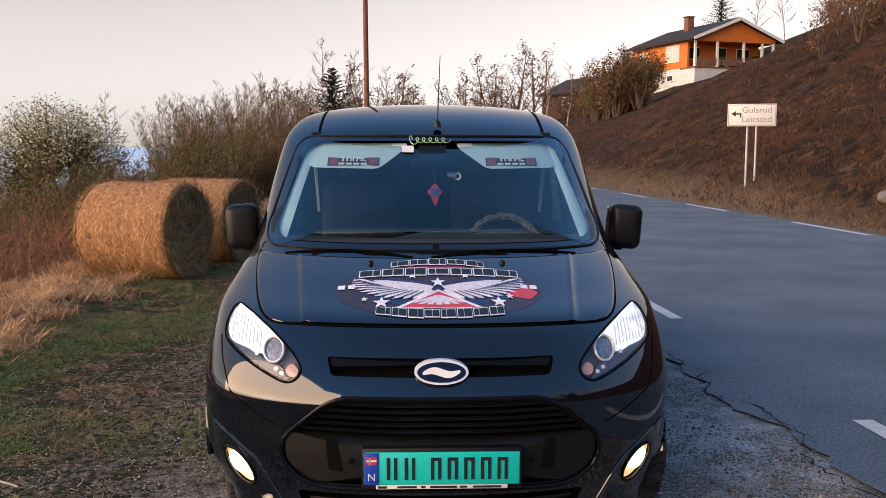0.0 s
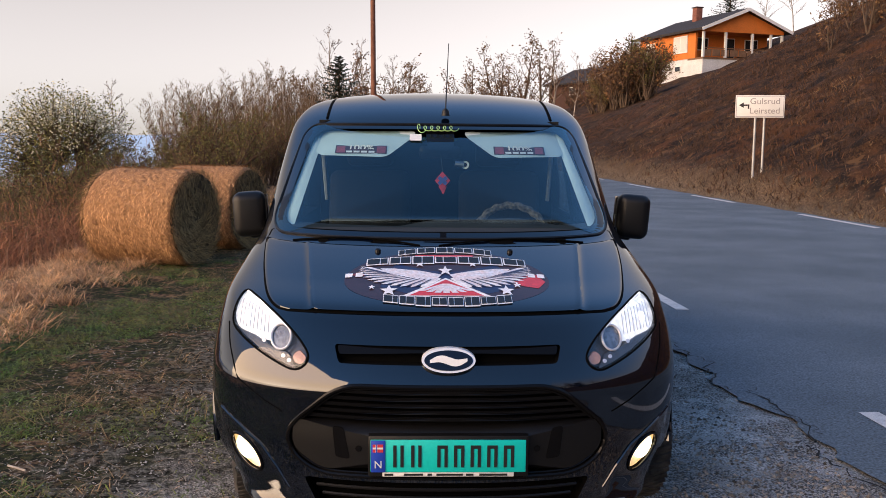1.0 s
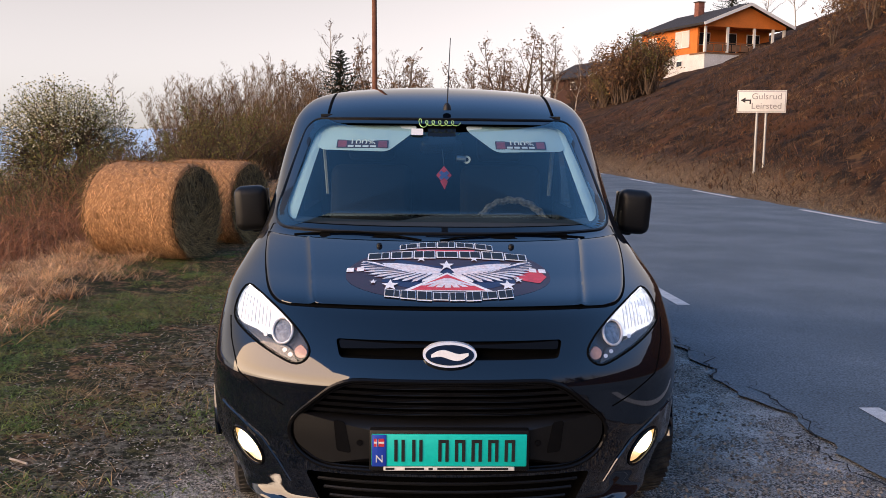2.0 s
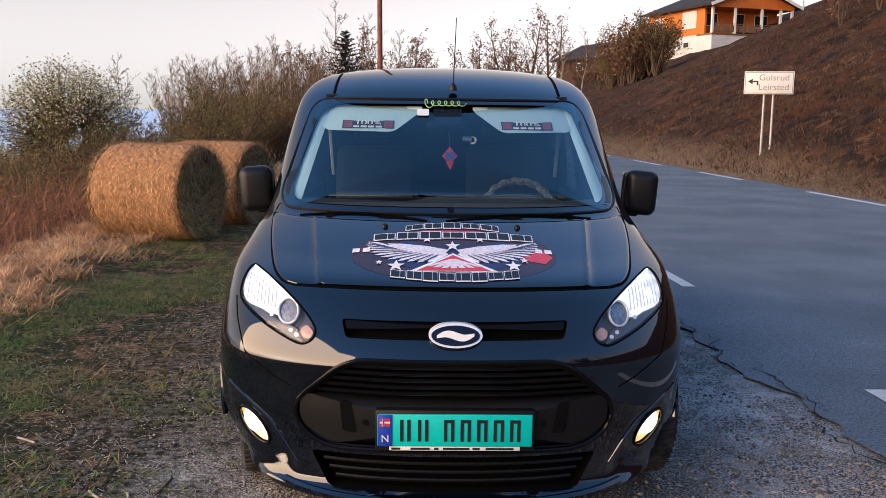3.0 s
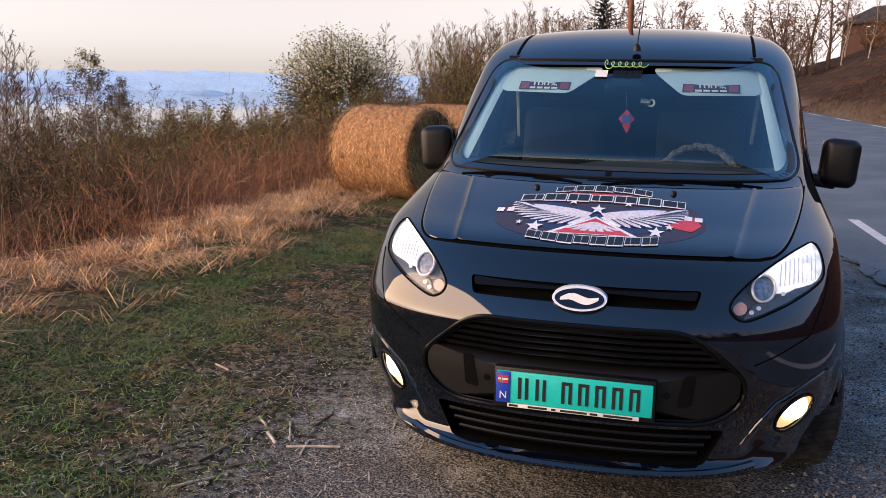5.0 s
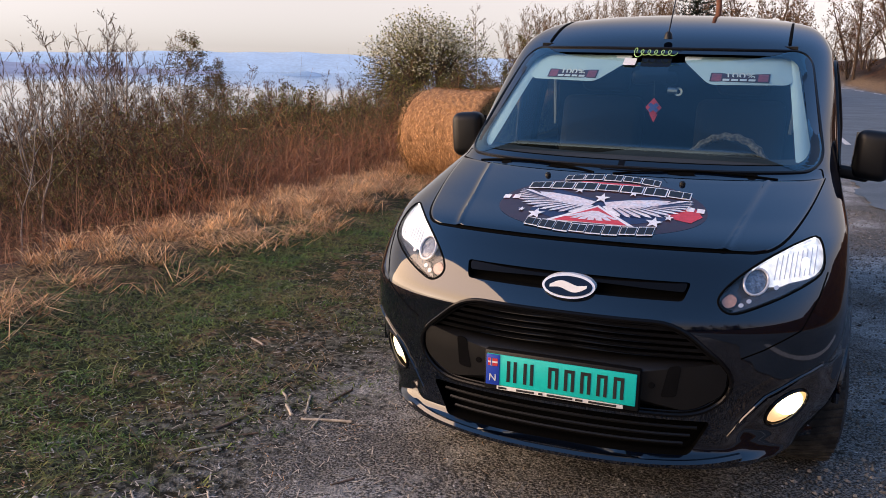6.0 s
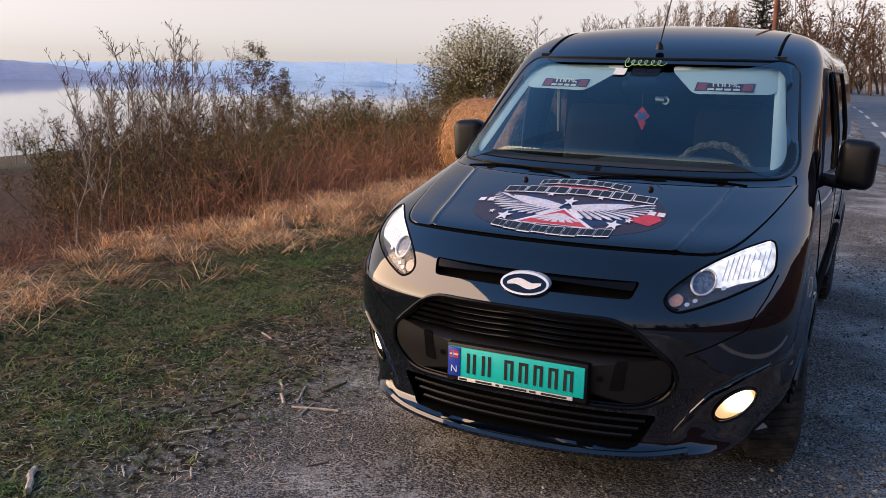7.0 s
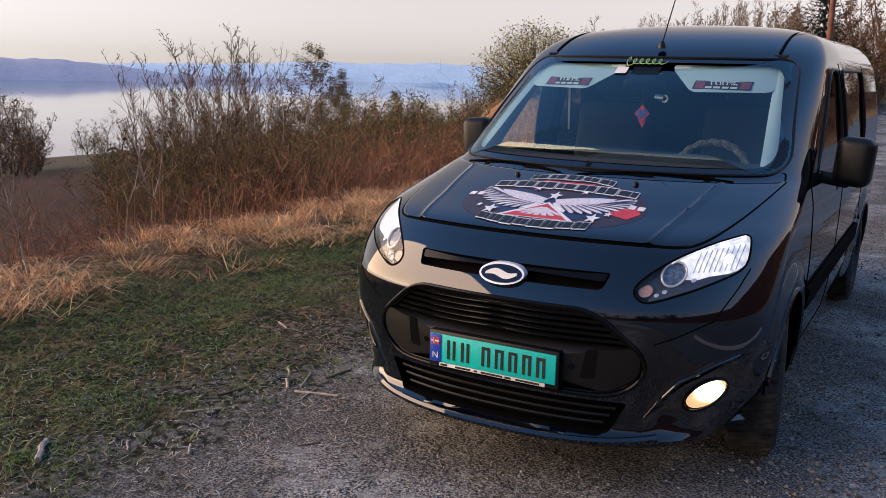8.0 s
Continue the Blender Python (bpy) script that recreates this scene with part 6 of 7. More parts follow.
blades("straw_tussocks", x, y, gen.uniform(0.05, 0.19, len(x)), gen.uniform(0.0018, 0.0042, len(x)), gen.uniform(1.3, 3.4, len(x)), grass_straw, "straw-coloured tussocks along the brow")
x, y = tufts(330, 100, -4.5, -3.0, 2.0, 24, lambda x, y: smooth(-2.8, -3.6, x + 0.5 * (patchy(x, y, 1.1) - 0.5)) * (0.4 + 0.6 * smooth(4.5, 7.0, y)), 1.2, 0.055)
blades("straw_clumps", x, y, gen.uniform(0.08, 0.24, len(x)), gen.uniform(0.0018, 0.004, len(x)), gen.uniform(0.7, 2.4, len(x)), grass_straw, "drooping clumps of pale dead grass along the brow")
x, y = scatter(15000, -15, -3.9, 3.0, 36, lambda x, y: smooth(-4.0, -4.8, x) * smooth(0.40, 0.66, patchy(x, y, 0.9)) * (0.12 + 0.88 * smooth(5.5, 10.0, y)), 1.1)
blades("dry_weeds", x, y, gen.uniform(0.12, 0.5, len(x)), gen.uniform(0.0015, 0.0035, len(x)), gen.uniform(0.4, 1.6, len(x)), weed_red, "dry reddish weeds above the slope", "weeds")
x, y = scatter(2600, -9, -3.8, 3.0, 26, lambda x, y: smooth(-3.8, -4.5, x) * 0.6 * (0.15 + 0.85 * smooth(5.0, 9.0, y)), 1.1)
blades("weed_stalks", x, y, gen.uniform(0.4, 1.15, len(x)), gen.uniform(0.002, 0.004, len(x)), gen.uniform(0.0, 0.6, len(x)), mat("stalk_pale", (0.30, 0.17, 0.10), 0.9, island=0.5, bump=0.0), "pale dry stalks among the weeds", "weeds")
def tangle(name, x, y, tall, wide, material, label, twigs=5):
    """Arching stems of several joints, with side twigs, rooted in the ground."""
    n, joints = len(x), 6
    az = gen.uniform(0, 2 * np.pi, n)
    p = np.stack([x, y, terrain(x, y) - 0.02], -1)
    pitch = gen.uniform(0.9, 1.55, n)
    drop = gen.uniform(0.05, 0.34, n)
    pieces, nodes = [], []
    for k in range(joints):
        d = np.stack([np.cos(az) * np.cos(pitch), np.sin(az) * np.cos(pitch), np.sin(pitch)], -1)
        q = p + d * (tall / joints)[:, None]
        pieces.append((p, q, wide * (1 - 0.13 * k), wide * (1 - 0.13 * (k + 1))))
        nodes.append((q, d))
        pitch = pitch - drop * gen.uniform(0.3, 1.7, n)
        az = az + gen.normal(0, 0.22, n)
        p = q
    for _ in range(twigs):
        k = gen.integers(1, joints, n)
        at = np.stack([nodes[j][0] for j in range(joints)], 0)[k, np.arange(n)]
        d = np.stack([nodes[j][1] for j in range(joints)], 0)[k, np.arange(n)]
        e = d * 0.6 + gen.normal(0, 0.55, (n, 3)) + np.array([0, 0, 0.25])
        e /= np.linalg.norm(e, axis=1)[:, None]
        m = at + e * (tall * gen.uniform(0.08, 0.2, n))[:, None]
        e2 = e + gen.normal(0, 0.4, (n, 3))
        pieces += [(at, m, wide * 0.5, wide * 0.4), (m, m + e2 * (tall * gen.uniform(0.05, 0.14, n))[:, None], wide * 0.4, wide * 0.25)]
    verts, faces, base = [], [], 0
    for a, b, w1, w2 in pieces:
        s = np.cross(b - a, gen.normal(0, 1, (n, 3)))
        s /= np.linalg.norm(s, axis=1)[:, None] + 1e-9
        verts.append(np.stack([a - s * w1[:, None], a + s * w1[:, None], b + s * w2[:, None], b - s * w2[:, None]], 1).reshape(-1, 3))
        faces.append(np.arange(n * 4).reshape(-1, 4) + base)
        base += n * 4
    return tagged(raw(name, np.concatenate(verts), np.concatenate(faces), material, None, label), category="weeds", kind="stuff")


bramble = mat("bramble_red", (0.32, 0.135, 0.066), 0.85, vary=0.2, scale=1.0, island=0.55, bump=0.0, tint=(0.23, 0.105, 0.056))
x, y = scatter(3600, -9.5, -3.9, 5.0, 17, lambda x, y: smooth(-3.9, -4.7, x) * smooth(5.5, 9.5, y + 0.5 * (x + 4)) * (0.25 + 0.75 * smooth(0.35, 0.6, patchy(x, y, 1.2))), 1.0)
tangle("arching_stems", x, y, gen.uniform(0.5, 1.6, len(x)), gen.uniform(0.002, 0.0042, len(x)), bramble, "tangled arching reddish stems above the slope")
x, y = scatter(2600, -12, -4.6, 12, 30, lambda x, y: smooth(-4.6, -5.6, x) * 0.8, 1.0)
tangle("tall_stems", x, y, gen.uniform(0.8, 2.0, len(x)), gen.uniform(0.003, 0.0055, len(x)), twig_warm, "tall leafless brown stems among the bushes")
x, y = scatter(1500, -12.5, -6.2, 6.5, 13, lambda x, y: smooth(0.0, 1.6, y - 6.2 + 0.35 * (x + 6)) * 0.9, 1.0)
tangle("tall_stems", x, y, gen.uniform(0.6, 1.7, len(x)), gen.uniform(0.0025, 0.0045, len(x)), twig_red, "tall leafless brown stems among the bushes")
x, y = scatter(1300, -7.5, -3.2, 2.2, 9.0, lambda x, y: smooth(-3.2, -4.1, x) * (0.2 + 0.8 * smooth(0.4, 0.65, patchy(x, y, 1.9, 5))), 1.0)
tangle("thin_stems", x, y, gen.uniform(0.3, 0.9, len(x)), gen.uniform(0.0016, 0.003, len(x)), bramble, "few thin reddish stems over bare soil")
s0 = lambda y: road_right(y) + 0.3
x, y = scatter(95000, 0.3, 26, 8, 60, lambda x, y: 0.2 + 0.8 * smooth(0.35, 0.6, patchy(x, y, 0.7)), 1.4)
x = x + s0(y)
blades("hill_grass", x, y, gen.uniform(0.08, 0.28, len(x)), gen.uniform(0.006, 0.018, len(x)), gen.uniform(0.4, 1.8, len(x)), heath_brown, "dry brown grass and heather on the hillside")
x, y = scatter(26000, 0.0, 2.6, 8, 50, lambda x, y: smooth(2.2, 0.6, x) * 0.8, 1.3)
x = x + s0(y)
blades("roadside_grass", x, y, gen.uniform(0.03, 0.12, len(x)), gen.uniform(0.003, 0.006, len(x)), gen.uniform(0.9, 3.0, len(x)), grass_dead, "pale dead grass along the far road edge")


def stones(name, x, y, size, material, label):
    n = len(x)
    z = terrain(x, y) + size * 0.15
    octa = np.array([(1, 0, 0), (-1, 0, 0), (0, 1, 0), (0, -1, 0), (0, 0, 0.7), (0, 0, -0.6)], float)
    v = octa[None] * size[:, None, None] * gen.uniform(0.6, 1.3, (n, 6, 1))
    a = gen.uniform(0, 6.283, n)
    c, s = np.cos(a)[:, None], np.sin(a)[:, None]
    v = np.stack([v[..., 0] * c - v[..., 1] * s, v[..., 0] * s + v[..., 1] * c, v[..., 2]], -1) + np.stack([x, y, z], -1)[:, None]
    f = np.array([(0, 2, 4), (2, 1, 4), (1, 3, 4), (3, 0, 4), (2, 0, 5), (1, 2, 5), (3, 1, 5), (0, 3, 5)])
    faces = (f[None] + (np.arange(n) * 6)[:, None, None]).reshape(-1, 3)
    return tagged(raw(name, v.reshape(-1, 3), faces, material, None, label), category="gravel", kind="stuff")


stone_mat = mat("gravel_stone", (0.30, 0.30, 0.29), 0.9, vary=0.2, scale=30, island=0.75, bump=0.3, dist=0.002)
x, y = scatter(62000, -2.6, 2.3, 1.0, 12, lambda x, y: smooth(-2.6, -0.9, x) * (0.25 + 0.8 * smooth(0.35, 0.65, patchy(x, y, 2.2, 4))) * smooth(2.3, 1.9, x + 0.045 * y - 0.2), 2.2)
stones("gravel", x, y, gen.uniform(0.0018, 0.0056, len(x)) * gen.choice([1, 1, 1, 1.6], len(x)), stone_mat, "loose grey gravel on the layby")
x, y = scatter(24000, 1.0, 2.7, 2.6, 11, lambda x, y: smooth(2.42, 2.30, x + 0.045 * y) * (0.2 + 0.8 * smooth(0.40, 0.65, patchy(x, y, 3.0, 6))), 1.6)
stones("gravel", x, y, gen.uniform(0.003, 0.009, len(x)) * gen.choice([1, 1, 1, 1.7], len(x)), mat("brown_stone", (0.22, 0.19, 0.155), 0.95, vary=0.25, scale=30, island=0.8, bump=0.3, dist=0.002), "coarse brown gravel along the asphalt edge")
x, y = tufts(7000, 12, 0.6, 24, 9, 60, lambda x, y: 0.55 * smooth(0.5, 0.75, patchy(x, y, 0.45, 1)), 1.4, 0.10)
x = x + road_right(y)
blades("hill_straw", x, y, gen.uniform(0.08, 0.26, len(x)), gen.uniform(0.004, 0.009, len(x)), gen.uniform(0.6, 2.2, len(x)), mat("tuft_straw", (0.20, 0.125, 0.058), 0.9, vary=0.2, scale=1.0, island=0.6, bump=0.0, tint=(0.10, 0.055, 0.025)), "pale dead grass tufts on the hillside")


# ---- bales, sign, pole, houses, sticks ----
hay = mat("hay", (0.44, 0.235, 0.105), 0.95, vary=0.5, scale=34, fine=150, bump=1.0, tint=(0.28, 0.14, 0.058), dist=0.012)
hay_strand = mat("hay_strand", (0.64, 0.36, 0.17), 0.9, vary=0.2, scale=5, island=0.75, bump=0.0)
# end hay and strands are browner, with shade put into the colour
hay_shaded = mat("hay_end", (0.20, 0.125, 0.05), 0.95, vary=0.45, scale=9, fine=70, bump=1.0, tint=(0.06, 0.038, 0.016), dist=0.03)
end_strand = mat("hay_end_strand", (0.38, 0.25, 0.095), 0.9, vary=0.25, scale=6, island=0.6, bump=0.0)


def bale(x, y, turn, seed, length=1.2, r=0.585):
    """A round bale lying on its side, its axis along its own x."""
    ob = thing("hay_bale", pose(x, y, float(terrain(x, y)) - 0.02, 0, 0, turn), "round golden hay bale lying on the grass", "hay bale", "round bales")
    g = np.random.default_rng(seed)
    nu, nv = 26, 96
    verts, faces = [], []
    for i in range(nu + 1):
        u = -1 + 2 * i / nu
        edge = 1 - 0.10 * max(0, (abs(u) - 0.8) / 0.2) ** 2
        for k in range(nv):
            a = 2 * math.pi * k / nv
            rr = r * edge * (1 + 0.010 * math.sin(3 * a + 2 * u) + 0.010 * g.normal() + 0.006 * math.sin(i * 2.1))
            verts.append((length / 2 * u, rr * math.cos(a), max(r + rr * math.sin(a), 0.015 + 0.01 * g.random())))
    for i in range(nu):
        for k in range(nv):
            faces.append((i * nv + k, i * nv + (k + 1) % nv, (i + 1) * nv + (k + 1) % nv, (i + 1) * nv + k))
    raw("wrap", verts, faces, hay, ob)
    for s in (-1, 1):
        v, f = [(s * (length / 2 + 0.02), 0, r)], []
        for q in range(1, 11):
            for k in range(60):
                a = 2 * math.pi * k / 60
                rr = r * 0.93 * q / 10
                v.append((s * (length / 2 + 0.025 * g.random() - 0.02 * (q == 10)), rr * math.cos(a), max(r + rr * math.sin(a), 0.012)))
        for k in range(60):
            f.append((0, 1 + k, 1 + (k + 1) % 60))
            for q in range(9):
                b = 1 + q * 60
                f.append((b + k, b + 60 + k, b + 60 + (k + 1) % 60, b + (k + 1) % 60))
        raw("end_face", v, f, hay_shaded, ob, "coiled hay end, browner, with shade in its colour")
    # strands on the wrap and loose ones on the ends
    n = 9000
    a, u = g.uniform(0, 2 * np.pi, n), g.uniform(-1, 1, n) * length / 2
    R = r * (1 + g.uniform(0.0, 0.022, n))
    p = np.stack([u, R * np.cos(a), r + R * np.sin(a)], -1)
    tang = np.stack([g.normal(0, 0.8, n), -np.sin(a), np.cos(a)], -1)
    out = np.stack([np.zeros(n), np.cos(a), np.sin(a)], -1)
    ln = g.uniform(0.03, 0.10, n)[:, None]
    side = np.stack([np.ones(n), np.zeros(n), np.zeros(n)], -1) * g.uniform(0.0013, 0.0035, n)[:, None]
    tip = p + tang * ln + out * (ln * g.uniform(-0.05, 0.35, n)[:, None])
    v = np.stack([p - side, p + side, tip], 1).reshape(-1, 3)
    v[:, 2] = np.maximum(v[:, 2], 0.012)
    raw("wrap_straw", v, (np.arange(n * 3).reshape(-1, 3)), hay_strand, ob)
    n = 3800
    rr, a, s = r * 0.96 * np.sqrt(g.uniform(0, 1, n)), g.uniform(0, 2 * np.pi, n), g.choice([-1, 1], n)
    p = np.stack([s * (length / 2 + 0.012), rr * np.cos(a), r + rr * np.sin(a)], -1)
    b = a + 1.57 + g.normal(0, 0.7, n)
    ln = g.uniform(0.05, 0.22, n)[:, None]
    d = np.stack([s * g.uniform(0.05, 0.5, n), np.cos(b), np.sin(b)], -1)
    side = np.stack([np.zeros(n), -np.sin(b), np.cos(b)], -1) * g.uniform(0.003, 0.007, n)[:, None]
    v = np.stack([p - side, p + side, p + d * ln], 1).reshape(-1, 3)
    v[:, 2] = np.maximum(v[:, 2], 0.012)
    raw("end_straw", v, np.arange(n * 3).reshape(-1, 3), end_strand, ob)
    return ob


bale(-3.10, 11.16, -18, 1)
bale(-2.76, 12.85, -18, 2)

galv = mat("galvanised_steel", (0.46, 0.46, 0.45), 0.5, 0.6, vary=0.15, scale=10, bump=0.05)
sign_white = mat("sign_white", (0.74, 0.73, 0.70), 0.5, vary=0.06, scale=4, bump=0.0)
sign_grey = mat("sign_lettering", (0.30, 0.28, 0.28), 0.6, vary=0.1, bump=0.0)
sign_black = mat("sign_black", (0.02, 0.02, 0.02), 0.6, bump=0.0)
SX, SY = 9.72, 24.9
SZ = float(terrain(SX, SY))
sign = thing("road_sign", pose(SX, SY, SZ, 0, 0, -16), "white direction sign on two galvanised posts in dry grass", "road sign")
board = part("sign_board", box(-0.65, 0.65, -0.02, 0.01, 1.60, 2.22, 0.012), sign_white, sign)
for x0, x1, z0, z1 in ((-0.63, 0.63, 2.185, 2.20), (-0.63, 0.63, 1.62, 1.635), (-0.63, -0.615, 1.635, 2.185), (0.615, 0.63, 1.635, 2.185)):
    part("sign_border", box(x0, x1, -0.024, -0.018, z0, z1), sign_grey, board)
words("sign_words", "Gulsrud", 0.235, pose(0.13, -0.024, 2.045, 90, 0, 0), sign_grey, board, squash=1.05)
words("sign_words", "Leirsted", 0.235, pose(0.13, -0.024, 1.785, 90, 0, 0), sign_grey, board, squash=1.05)
part("arrow_shaft", box(-0.46, -0.28, -0.025, -0.018, 1.925, 1.965), sign_black, board)
part("arrow_shaft", box(-0.32, -0.28, -0.0255, -0.018, 1.84, 1.96), sign_black, board)
v = [(-0.56, -0.0252, 1.945), (-0.43, -0.0252, 2.02), (-0.43, -0.0252, 1.87), (-0.56, -0.018, 1.945), (-0.43, -0.018, 2.02), (-0.43, -0.018, 1.87)]
mesh_ob("arrow_head", v, [(0, 1, 2), (3, 5, 4), (0, 3, 4, 1), (1, 4, 5, 2), (2, 5, 3, 0)], sign_black, board, smooth=False)
for x in (-0.10, 0.14):
    part("sign_post", rod((x, 0.045, -0.4), (x, 0.045, 2.22), 0.035, 0.035, 12), galv, sign)

pole_wood = mat("tarred_pole", (0.20, 0.085, 0.048), 0.85, vary=0.3, scale=6, fine=50, bump=0.4, tint=(0.13, 0.05, 0.03), dist=0.006)
pole = thing("utility_pole", pose(-0.86, 22.0, float(terrain(-0.86, 22.0)) - 0.3), "tall slender reddish wooden utility pole", "pole")
part("shaft", rod((0, 0, 0), (-0.06, 0, 8.6), 0.068, 0.052, 14), pole_wood, pole)
part("cap", rod((-0.06, 0, 8.58), (-0.06, 0, 8.64), 0.062, 0.03, 12), galv, pole)

rock_mat = mat("roadside_rock", (0.16, 0.15, 0.14), 0.9, vary=0.3, scale=6, fine=40, bump=0.8, tint=(0.20, 0.19, 0.18), dist=0.03)


def rock(x, y, size, seed):
    g = random.Random(seed)
    bm = bmesh.new()
    bmesh.ops.create_icosphere(bm, subdivisions=3, radius=1)
    for p in bm.verts:
        n = p.co.normalized()
        k = 1 + 0.25 * noise.noise(n * 1.7 + Vector((seed, 0, 0))) + 0.10 * noise.noise(n * 5)
        p.co = Vector((n.x * size * 1.5 * k, n.y * size * k, n.z * size * 0.62 * k))
    ob = part("rock", bm, rock_mat, None, "grey weathered boulder at the road edge")
    ob.location = (x, y, float(terrain(x, y)) + size * 0.12)
    ob.rotation_euler = (0, 0, g.uniform(0, 6))
    return tagged(ob, category="rock")


rock(10.55, 19.0, 0.24, 3)
rock(11.0, 18.8, 0.17, 5)

# the orange house on the hill
orange = mat("orange_boards", (0.62, 0.17, 0.025), 0.8, vary=0.12, scale=1.5, fine=12, bump=0.2, dist=0.02)
roof_dark = mat("dark_roof", (0.024, 0.020, 0.019), 0.85, vary=0.3, scale=2, fine=14, bump=0.6, dist=0.03)
house_white = mat("house_white", (0.76, 0.75, 0.72), 0.7, vary=0.08, scale=1.5, bump=0.1)
wall_pale = mat("cellar_wall", (0.66, 0.65, 0.64), 0.85, vary=0.15, scale=0.8, fine=10, bump=0.2)
brick_red = mat("chimney_brick", (0.22, 0.085, 0.06), 0.9, vary=0.3, scale=5, fine=20, bump=0.4)
house_dark = mat("dark_pane", (0.02, 0.022, 0.026), 0.15, bump=0.0)
deck_wood = mat("deck_wood", (0.20, 0.11, 0.06), 0.85, vary=0.3, scale=3, bump=0.2)


def gable_roof(x0, x1, y0, y1, z0, z1, t, over):
    """A ridge along y."""
    xm = (x0 + x1) / 2
    sl = (z1 - z0) / (xm - x0)
    a, b = x0 - over, x1 + over
    zo = z0 - over * sl
    sec = [(a, zo), (xm, z1), (b, zo), (b, zo + t), (xm, z1 + t * 1.05), (a, zo + t)]
    v = [(x, y, z) for y in (y0 - over, y1 + over) for x, z in sec]
    f = [(0, 1, 4, 5), (1, 2, 3, 4), (11, 10, 7, 6), (10, 9, 8, 7)] + [(k, k + 6, (k + 1) % 6 + 6, (k + 1) % 6) for k in range(6)]
    return bm_of(v, f)


def wall_gable(x0, x1, y0, y1, z0, ze, zr):
    xm = (x0 + x1) / 2
    sec = [(x0, z0), (x1, z0), (x1, ze), (xm, zr), (x0, ze)]
    v = [(x, y, z) for y in (y0, y1) for x, z in sec]
    f = [(0, 1, 2, 3, 4), (9, 8, 7, 6, 5)] + [(k, k + 5, (k + 1) % 5 + 5, (k + 1) % 5) for k in range(5)]
    return bm_of(v, f)


HX, HY, HZ = 31.0, 84.5, 7.6
house = thing("house", pose(HX, HY, HZ, 0, 0, 17), "orange wooden bungalow with a white-trimmed gable and a veranda", "house")
# own axes: gable front at y = 0 facing -y, long side at x = -4.5 seen from the road
part("cellar_wall", box(-4.45, 4.45, 0.05, 10.9, -2.2, 1.75), wall_pale, house, "white plastered basement wall")
part("wall", wall_gable(-4.5, 4.5, 2.4, 11.0, 1.75, 4.35, 6.10), orange, house, "orange board walls")
part("gable", wall_gable(-4.5, 4.5, 0.0, 2.42, 4.10, 4.36, 6.08), orange, house)
part("corner_wall", box(-4.5, -4.3, 1.2, 2.45, 1.75, 4.2), orange, house)
roof = part("roof", gable_roof(-4.5, 4.5, 0.0, 11.0, 4.36, 6.12, 0.22, 0.55), roof_dark, house, "dark shingled roof", smooth=False)
for s in (-1, 1):
    d = Vector((s * 5.05, 0, 4.145)) - Vector((0, 0, 6.12))
    bm = box(0, d.length, -0.03, 0.03, -0.14, 0.14)
    turned(bm, Matrix.Translation((0, -0.60, 6.20)) @ d.to_track_quat("X", "Z").to_matrix().to_4x4())
    part("barge_board", bm, house_white, roof)
part("chimney", box(-1.4, -0.7, 5.8, 6.5, 5.4, 7.15, 0.02), brick_red, roof)
part("chimney_cap", box(-1.48, -0.62, 5.72, 6.58, 7.15, 7.23), roof_dark, roof)
part("deck", box(-4.5, 4.5, 0.0, 2.4, 1.60, 1.76), deck_wood, house)
for x in (-4.38, -1.95, 1.0, 3.1, 4.38):
    part("porch_post", box(x - 0.10, x + 0.10, 0.05, 0.25, 1.75, 4.15), house_white, house)
part("rail", box(-4.4, 4.4, 0.08, 0.14, 2.58, 2.66), deck_wood, house)
for k in range(9):
    part("rail_board", box(-4.35 + 0.97 * k, -3.50 + 0.97 * k, 0.08, 0.12, 1.88, 2.50), deck_wood, house)
for x, w, zlo, zhi in ((-3.0, 1.4, 2.6, 3.8), (0.2, 1.0, 1.8, 3.85), (2.6, 1.5, 2.6, 3.8)):
    win = part("window", box(x - w / 2, x + w / 2, 2.34, 2.44, zlo, zhi), house_white, house)
    part("pane", box(x - w / 2 + 0.08, x + w / 2 - 0.08, 2.32, 2.36, zlo + 0.08, zhi - 0.08), house_dark, win)
for y, w, zlo, zhi in ((3.6, 2.3, 2.35, 3.95), (8.9, 1.5, 2.35, 3.75)):
    win = part("window", box(-4.58, -4.45, y - w / 2, y + w / 2, zlo, zhi), house_white, house, "white-framed side window with drawn pale blinds")
    for q in (-0.25, 0.25):
        part("pane", box(-4.60, -4.56, y + (q - 0.22) * w, y + (q + 0.22) * w, zlo + 0.10, zhi - 0.10), mat("pale_blind", (0.62, 0.58, 0.54), 0.3, vary=0.1, bump=0.0), win)
for y, w in ((4.0, 1.0), (8.5, 1.0)):
    win = part("window", box(-4.53, -4.42, y - w / 2, y + w / 2, 0.6, 1.2), house_white, house)
    part("pane", box(-4.55, -4.5, y - w / 2 + 0.08, y + w / 2 - 0.08, 0.68, 1.12), house_dark, win)

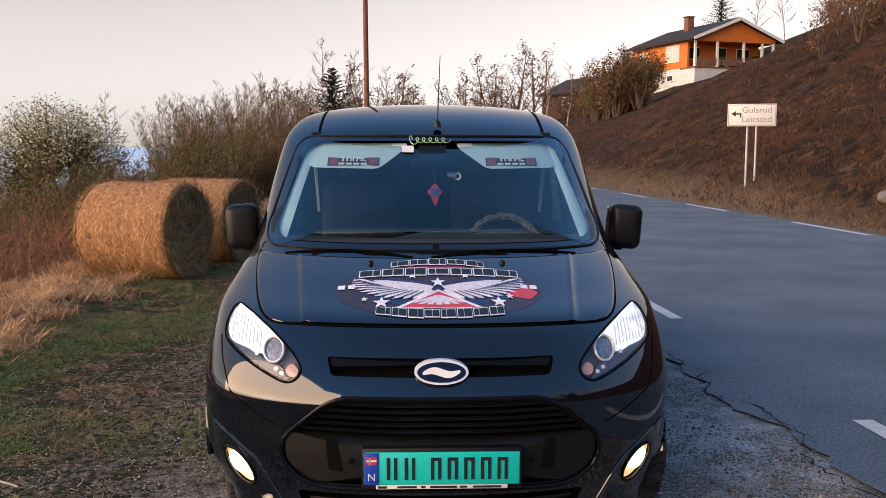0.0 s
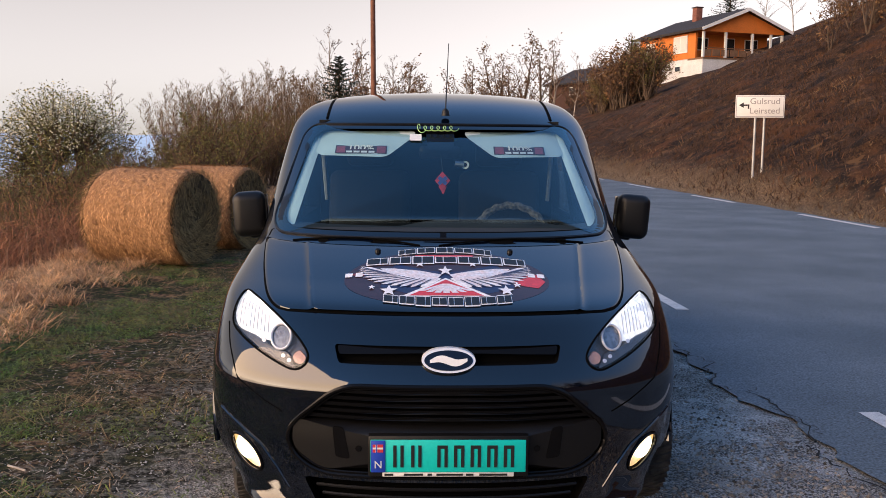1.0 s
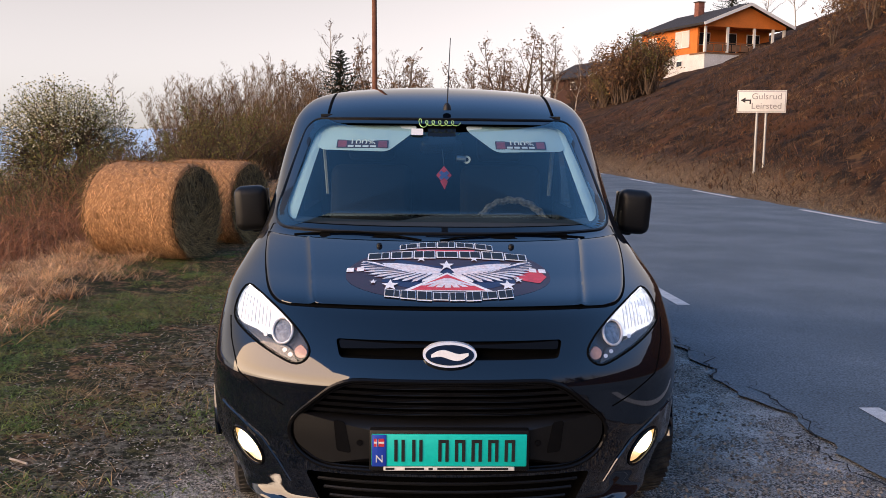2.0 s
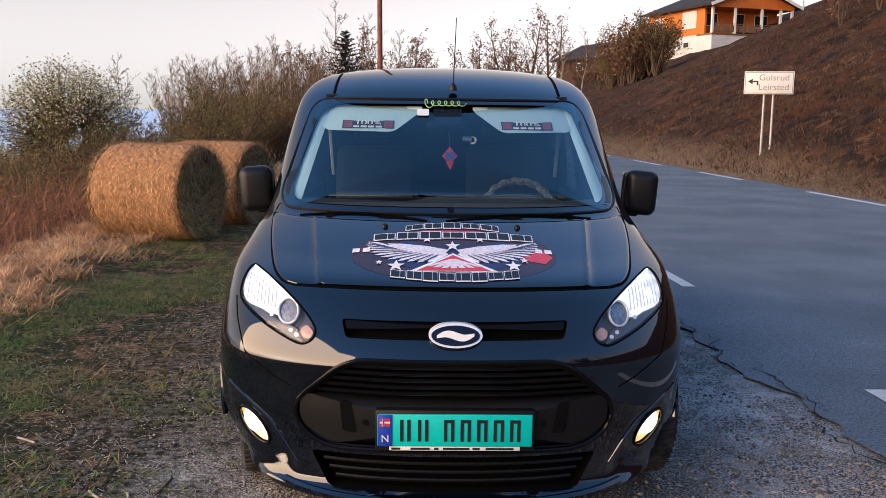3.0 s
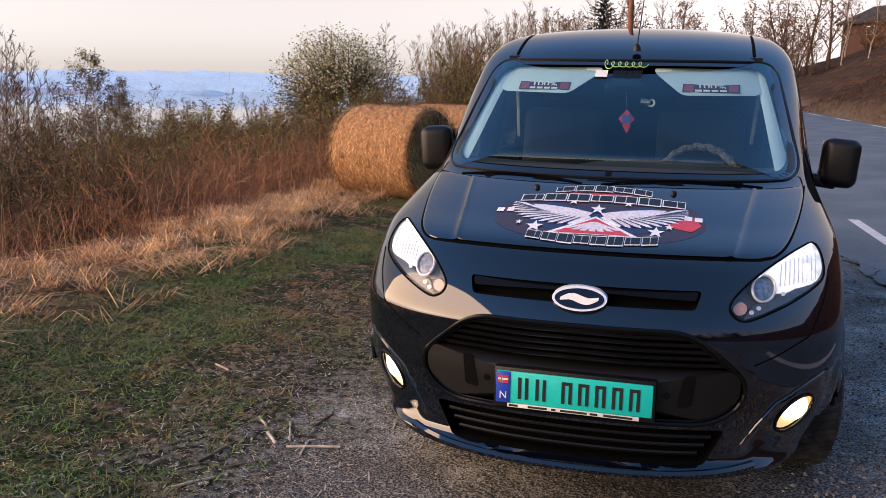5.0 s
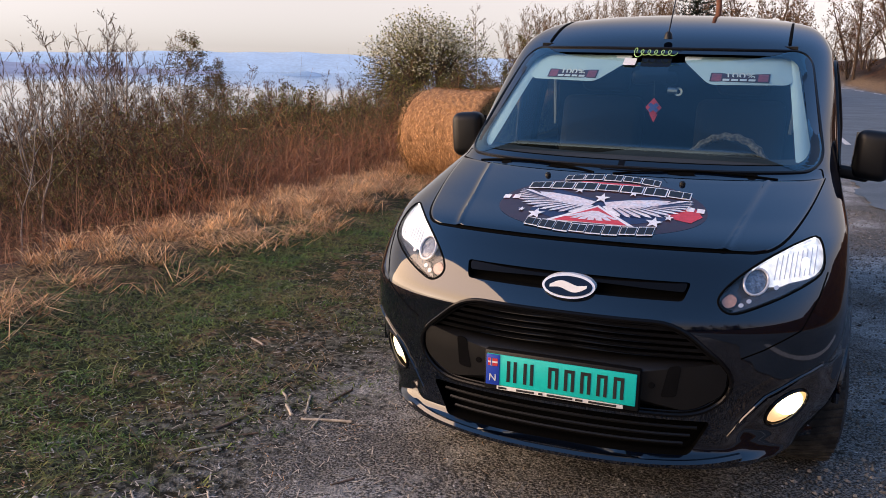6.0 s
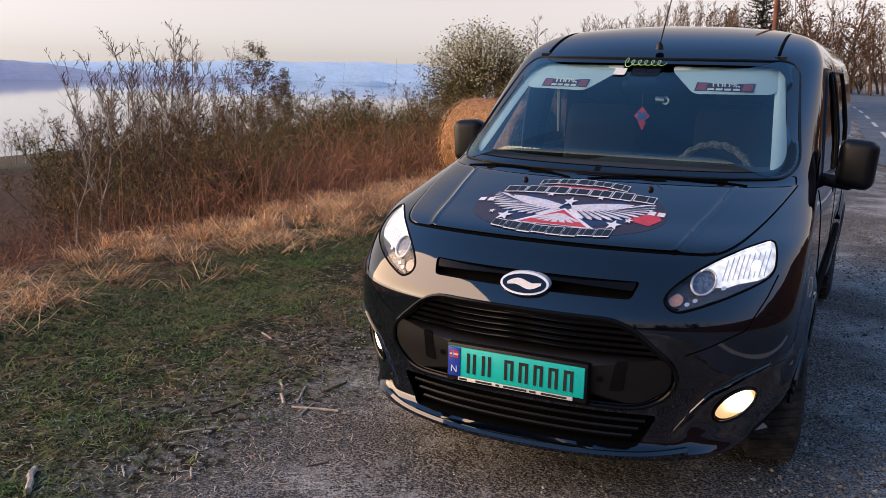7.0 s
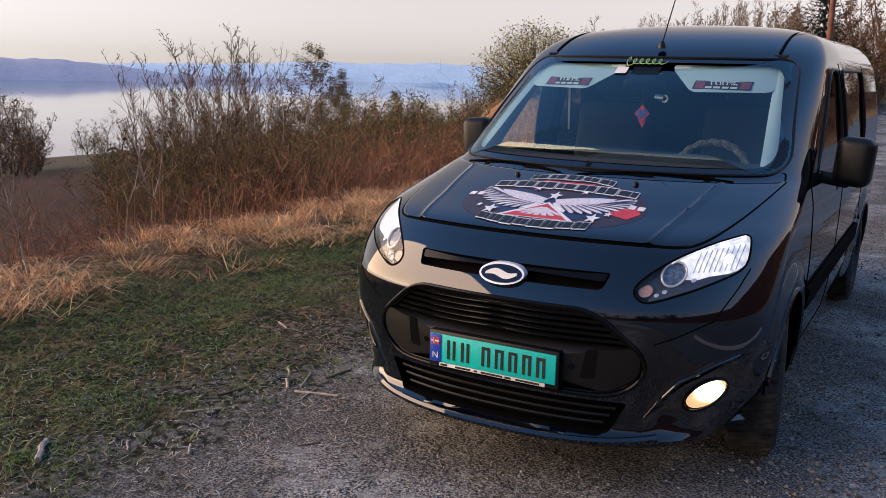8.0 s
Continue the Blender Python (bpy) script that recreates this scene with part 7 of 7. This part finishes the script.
brown_wall = mat("brown_boards", (0.060, 0.024, 0.014), 0.85, vary=0.15, scale=1.5, bump=0.2)
shed = thing("cottage", pose(25.2, 112, 6.6, 0, 0, 20), "low brown wooden cottage with a dark roof", "house")
part("wall", wall_gable(-4, 4, 0, 10, -5.0, 2.3, 4.2), brown_wall, shed)
sroof = part("roof", gable_roof(-4, 4, 0, 10, 2.3, 4.2, 0.2, 0.6), roof_dark, shed, smooth=False)
for s in (-1, 1):
    d = Vector((s * 4.6, 0, 2.02)) - Vector((0, 0, 4.2))
    bm = box(0, d.length, -0.03, 0.03, -0.13, 0.13)
    turned(bm, Matrix.Translation((0, -0.65, 4.27)) @ d.to_track_quat("X", "Z").to_matrix().to_4x4())
    part("barge_board", bm, house_white, sroof)
win = part("window", box(-4.06, -3.95, 3.0, 4.6, 0.7, 1.7), house_white, shed)
part("pane", box(-4.08, -4.04, 3.1, 4.5, 0.8, 1.6), house_dark, win)

# sticks and chips on the gravel
stick_pale = mat("stick_pale", (0.52, 0.45, 0.36), 0.9, vary=0.3, scale=30, bump=0.4)
stick_brown = mat("stick_brown", (0.17, 0.115, 0.08), 0.95, vary=0.3, scale=30, bump=0.4)


def stick(x0, y0, x1, y1, r, material, label):
    rng_ = random.Random(int(abs(x0 * 1000 + y0 * 77)))
    n = 7
    pts = []
    for k in range(n):
        t = k / (n - 1)
        x, y = x0 + (x1 - x0) * t, y0 + (y1 - y0) * t
        pts.append((x + rng_.gauss(0, r * 0.18), y + rng_.gauss(0, r * 0.18), float(terrain(x, y)) + r * 0.7 + abs(rng_.gauss(0, r * 0.1))))
    v, f = tube(pts, r * 0.75, 6)
    v = [Vector(p) for p in v]
    ob = mesh_ob("stick", v, f, material, None, label)
    return tagged(ob, category="stick", group="sticks on the gravel")


for x0, y0, x1, y1, r, pale in ((-1.241, 3.619, -1.161, 3.531, 0.008, 1), (-1.124, 3.461, -1.038, 3.369, 0.010, 1), (-1.081, 3.604, -0.997, 3.414, 0.007, 1),
                                (-0.982, 3.349, -0.762, 3.395, 0.008, 1), (-0.916, 3.429, -0.889, 3.284, 0.007, 1), (-0.941, 3.757, -0.958, 3.568, 0.007, 0),
                                (-1.257, 3.106, -1.211, 3.320, 0.008, 0), (-1.228, 2.872, -1.110, 3.012, 0.007, 1), (-1.147, 3.078, -1.059, 3.146, 0.006, 0),
                                (-1.143, 2.926, -1.115, 2.944, 0.008, 1), (-1.775, 2.704, -1.719, 2.780, 0.006, 1), (-1.447, 2.320, -1.324, 2.186, 0.017, 1),
                                (-1.21, 2.53, -1.13, 2.46, 0.006, 1), (-0.953, 2.631, -0.893, 2.561, 0.006, 1), (-0.564, 2.846, -0.508, 2.926, 0.006, 0),
                                (-1.790, 4.207, -1.686, 4.151, 0.007, 1)):
    stick(x0, y0, x1, y1, r, stick_pale if pale else stick_brown, "short pale broken stick on the gravel" if pale else "thin brown twig on the gravel")
x, y = scatter(5200, -2.4, 0.4, 1.4, 7, lambda x, y: smooth(0.4, -0.6, x), 1.3)
n = len(x)
a = gen.uniform(0, 6.283, n)
ln, wd = gen.uniform(0.006, 0.03, n), gen.uniform(0.001, 0.003, n)
z = terrain(x, y) + 0.004
p = np.stack([x, y, z], -1)
d = np.stack([np.cos(a), np.sin(a), gen.uniform(-0.1, 0.25, n)], -1) * ln[:, None]
s = np.stack([-np.sin(a), np.cos(a), np.zeros(n)], -1) * wd[:, None]
v = np.stack([p - d - s, p + d - s, p + d + s, p - d + s], 1).reshape(-1, 3)
tagged(raw("wood_chips", v, np.arange(n * 4).reshape(-1, 4), mat("chip_pale", (0.42, 0.37, 0.30), 0.9, island=0.5, bump=0.0), None, "small pale wood chips and straw litter on the gravel"), category="litter", kind="stuff")
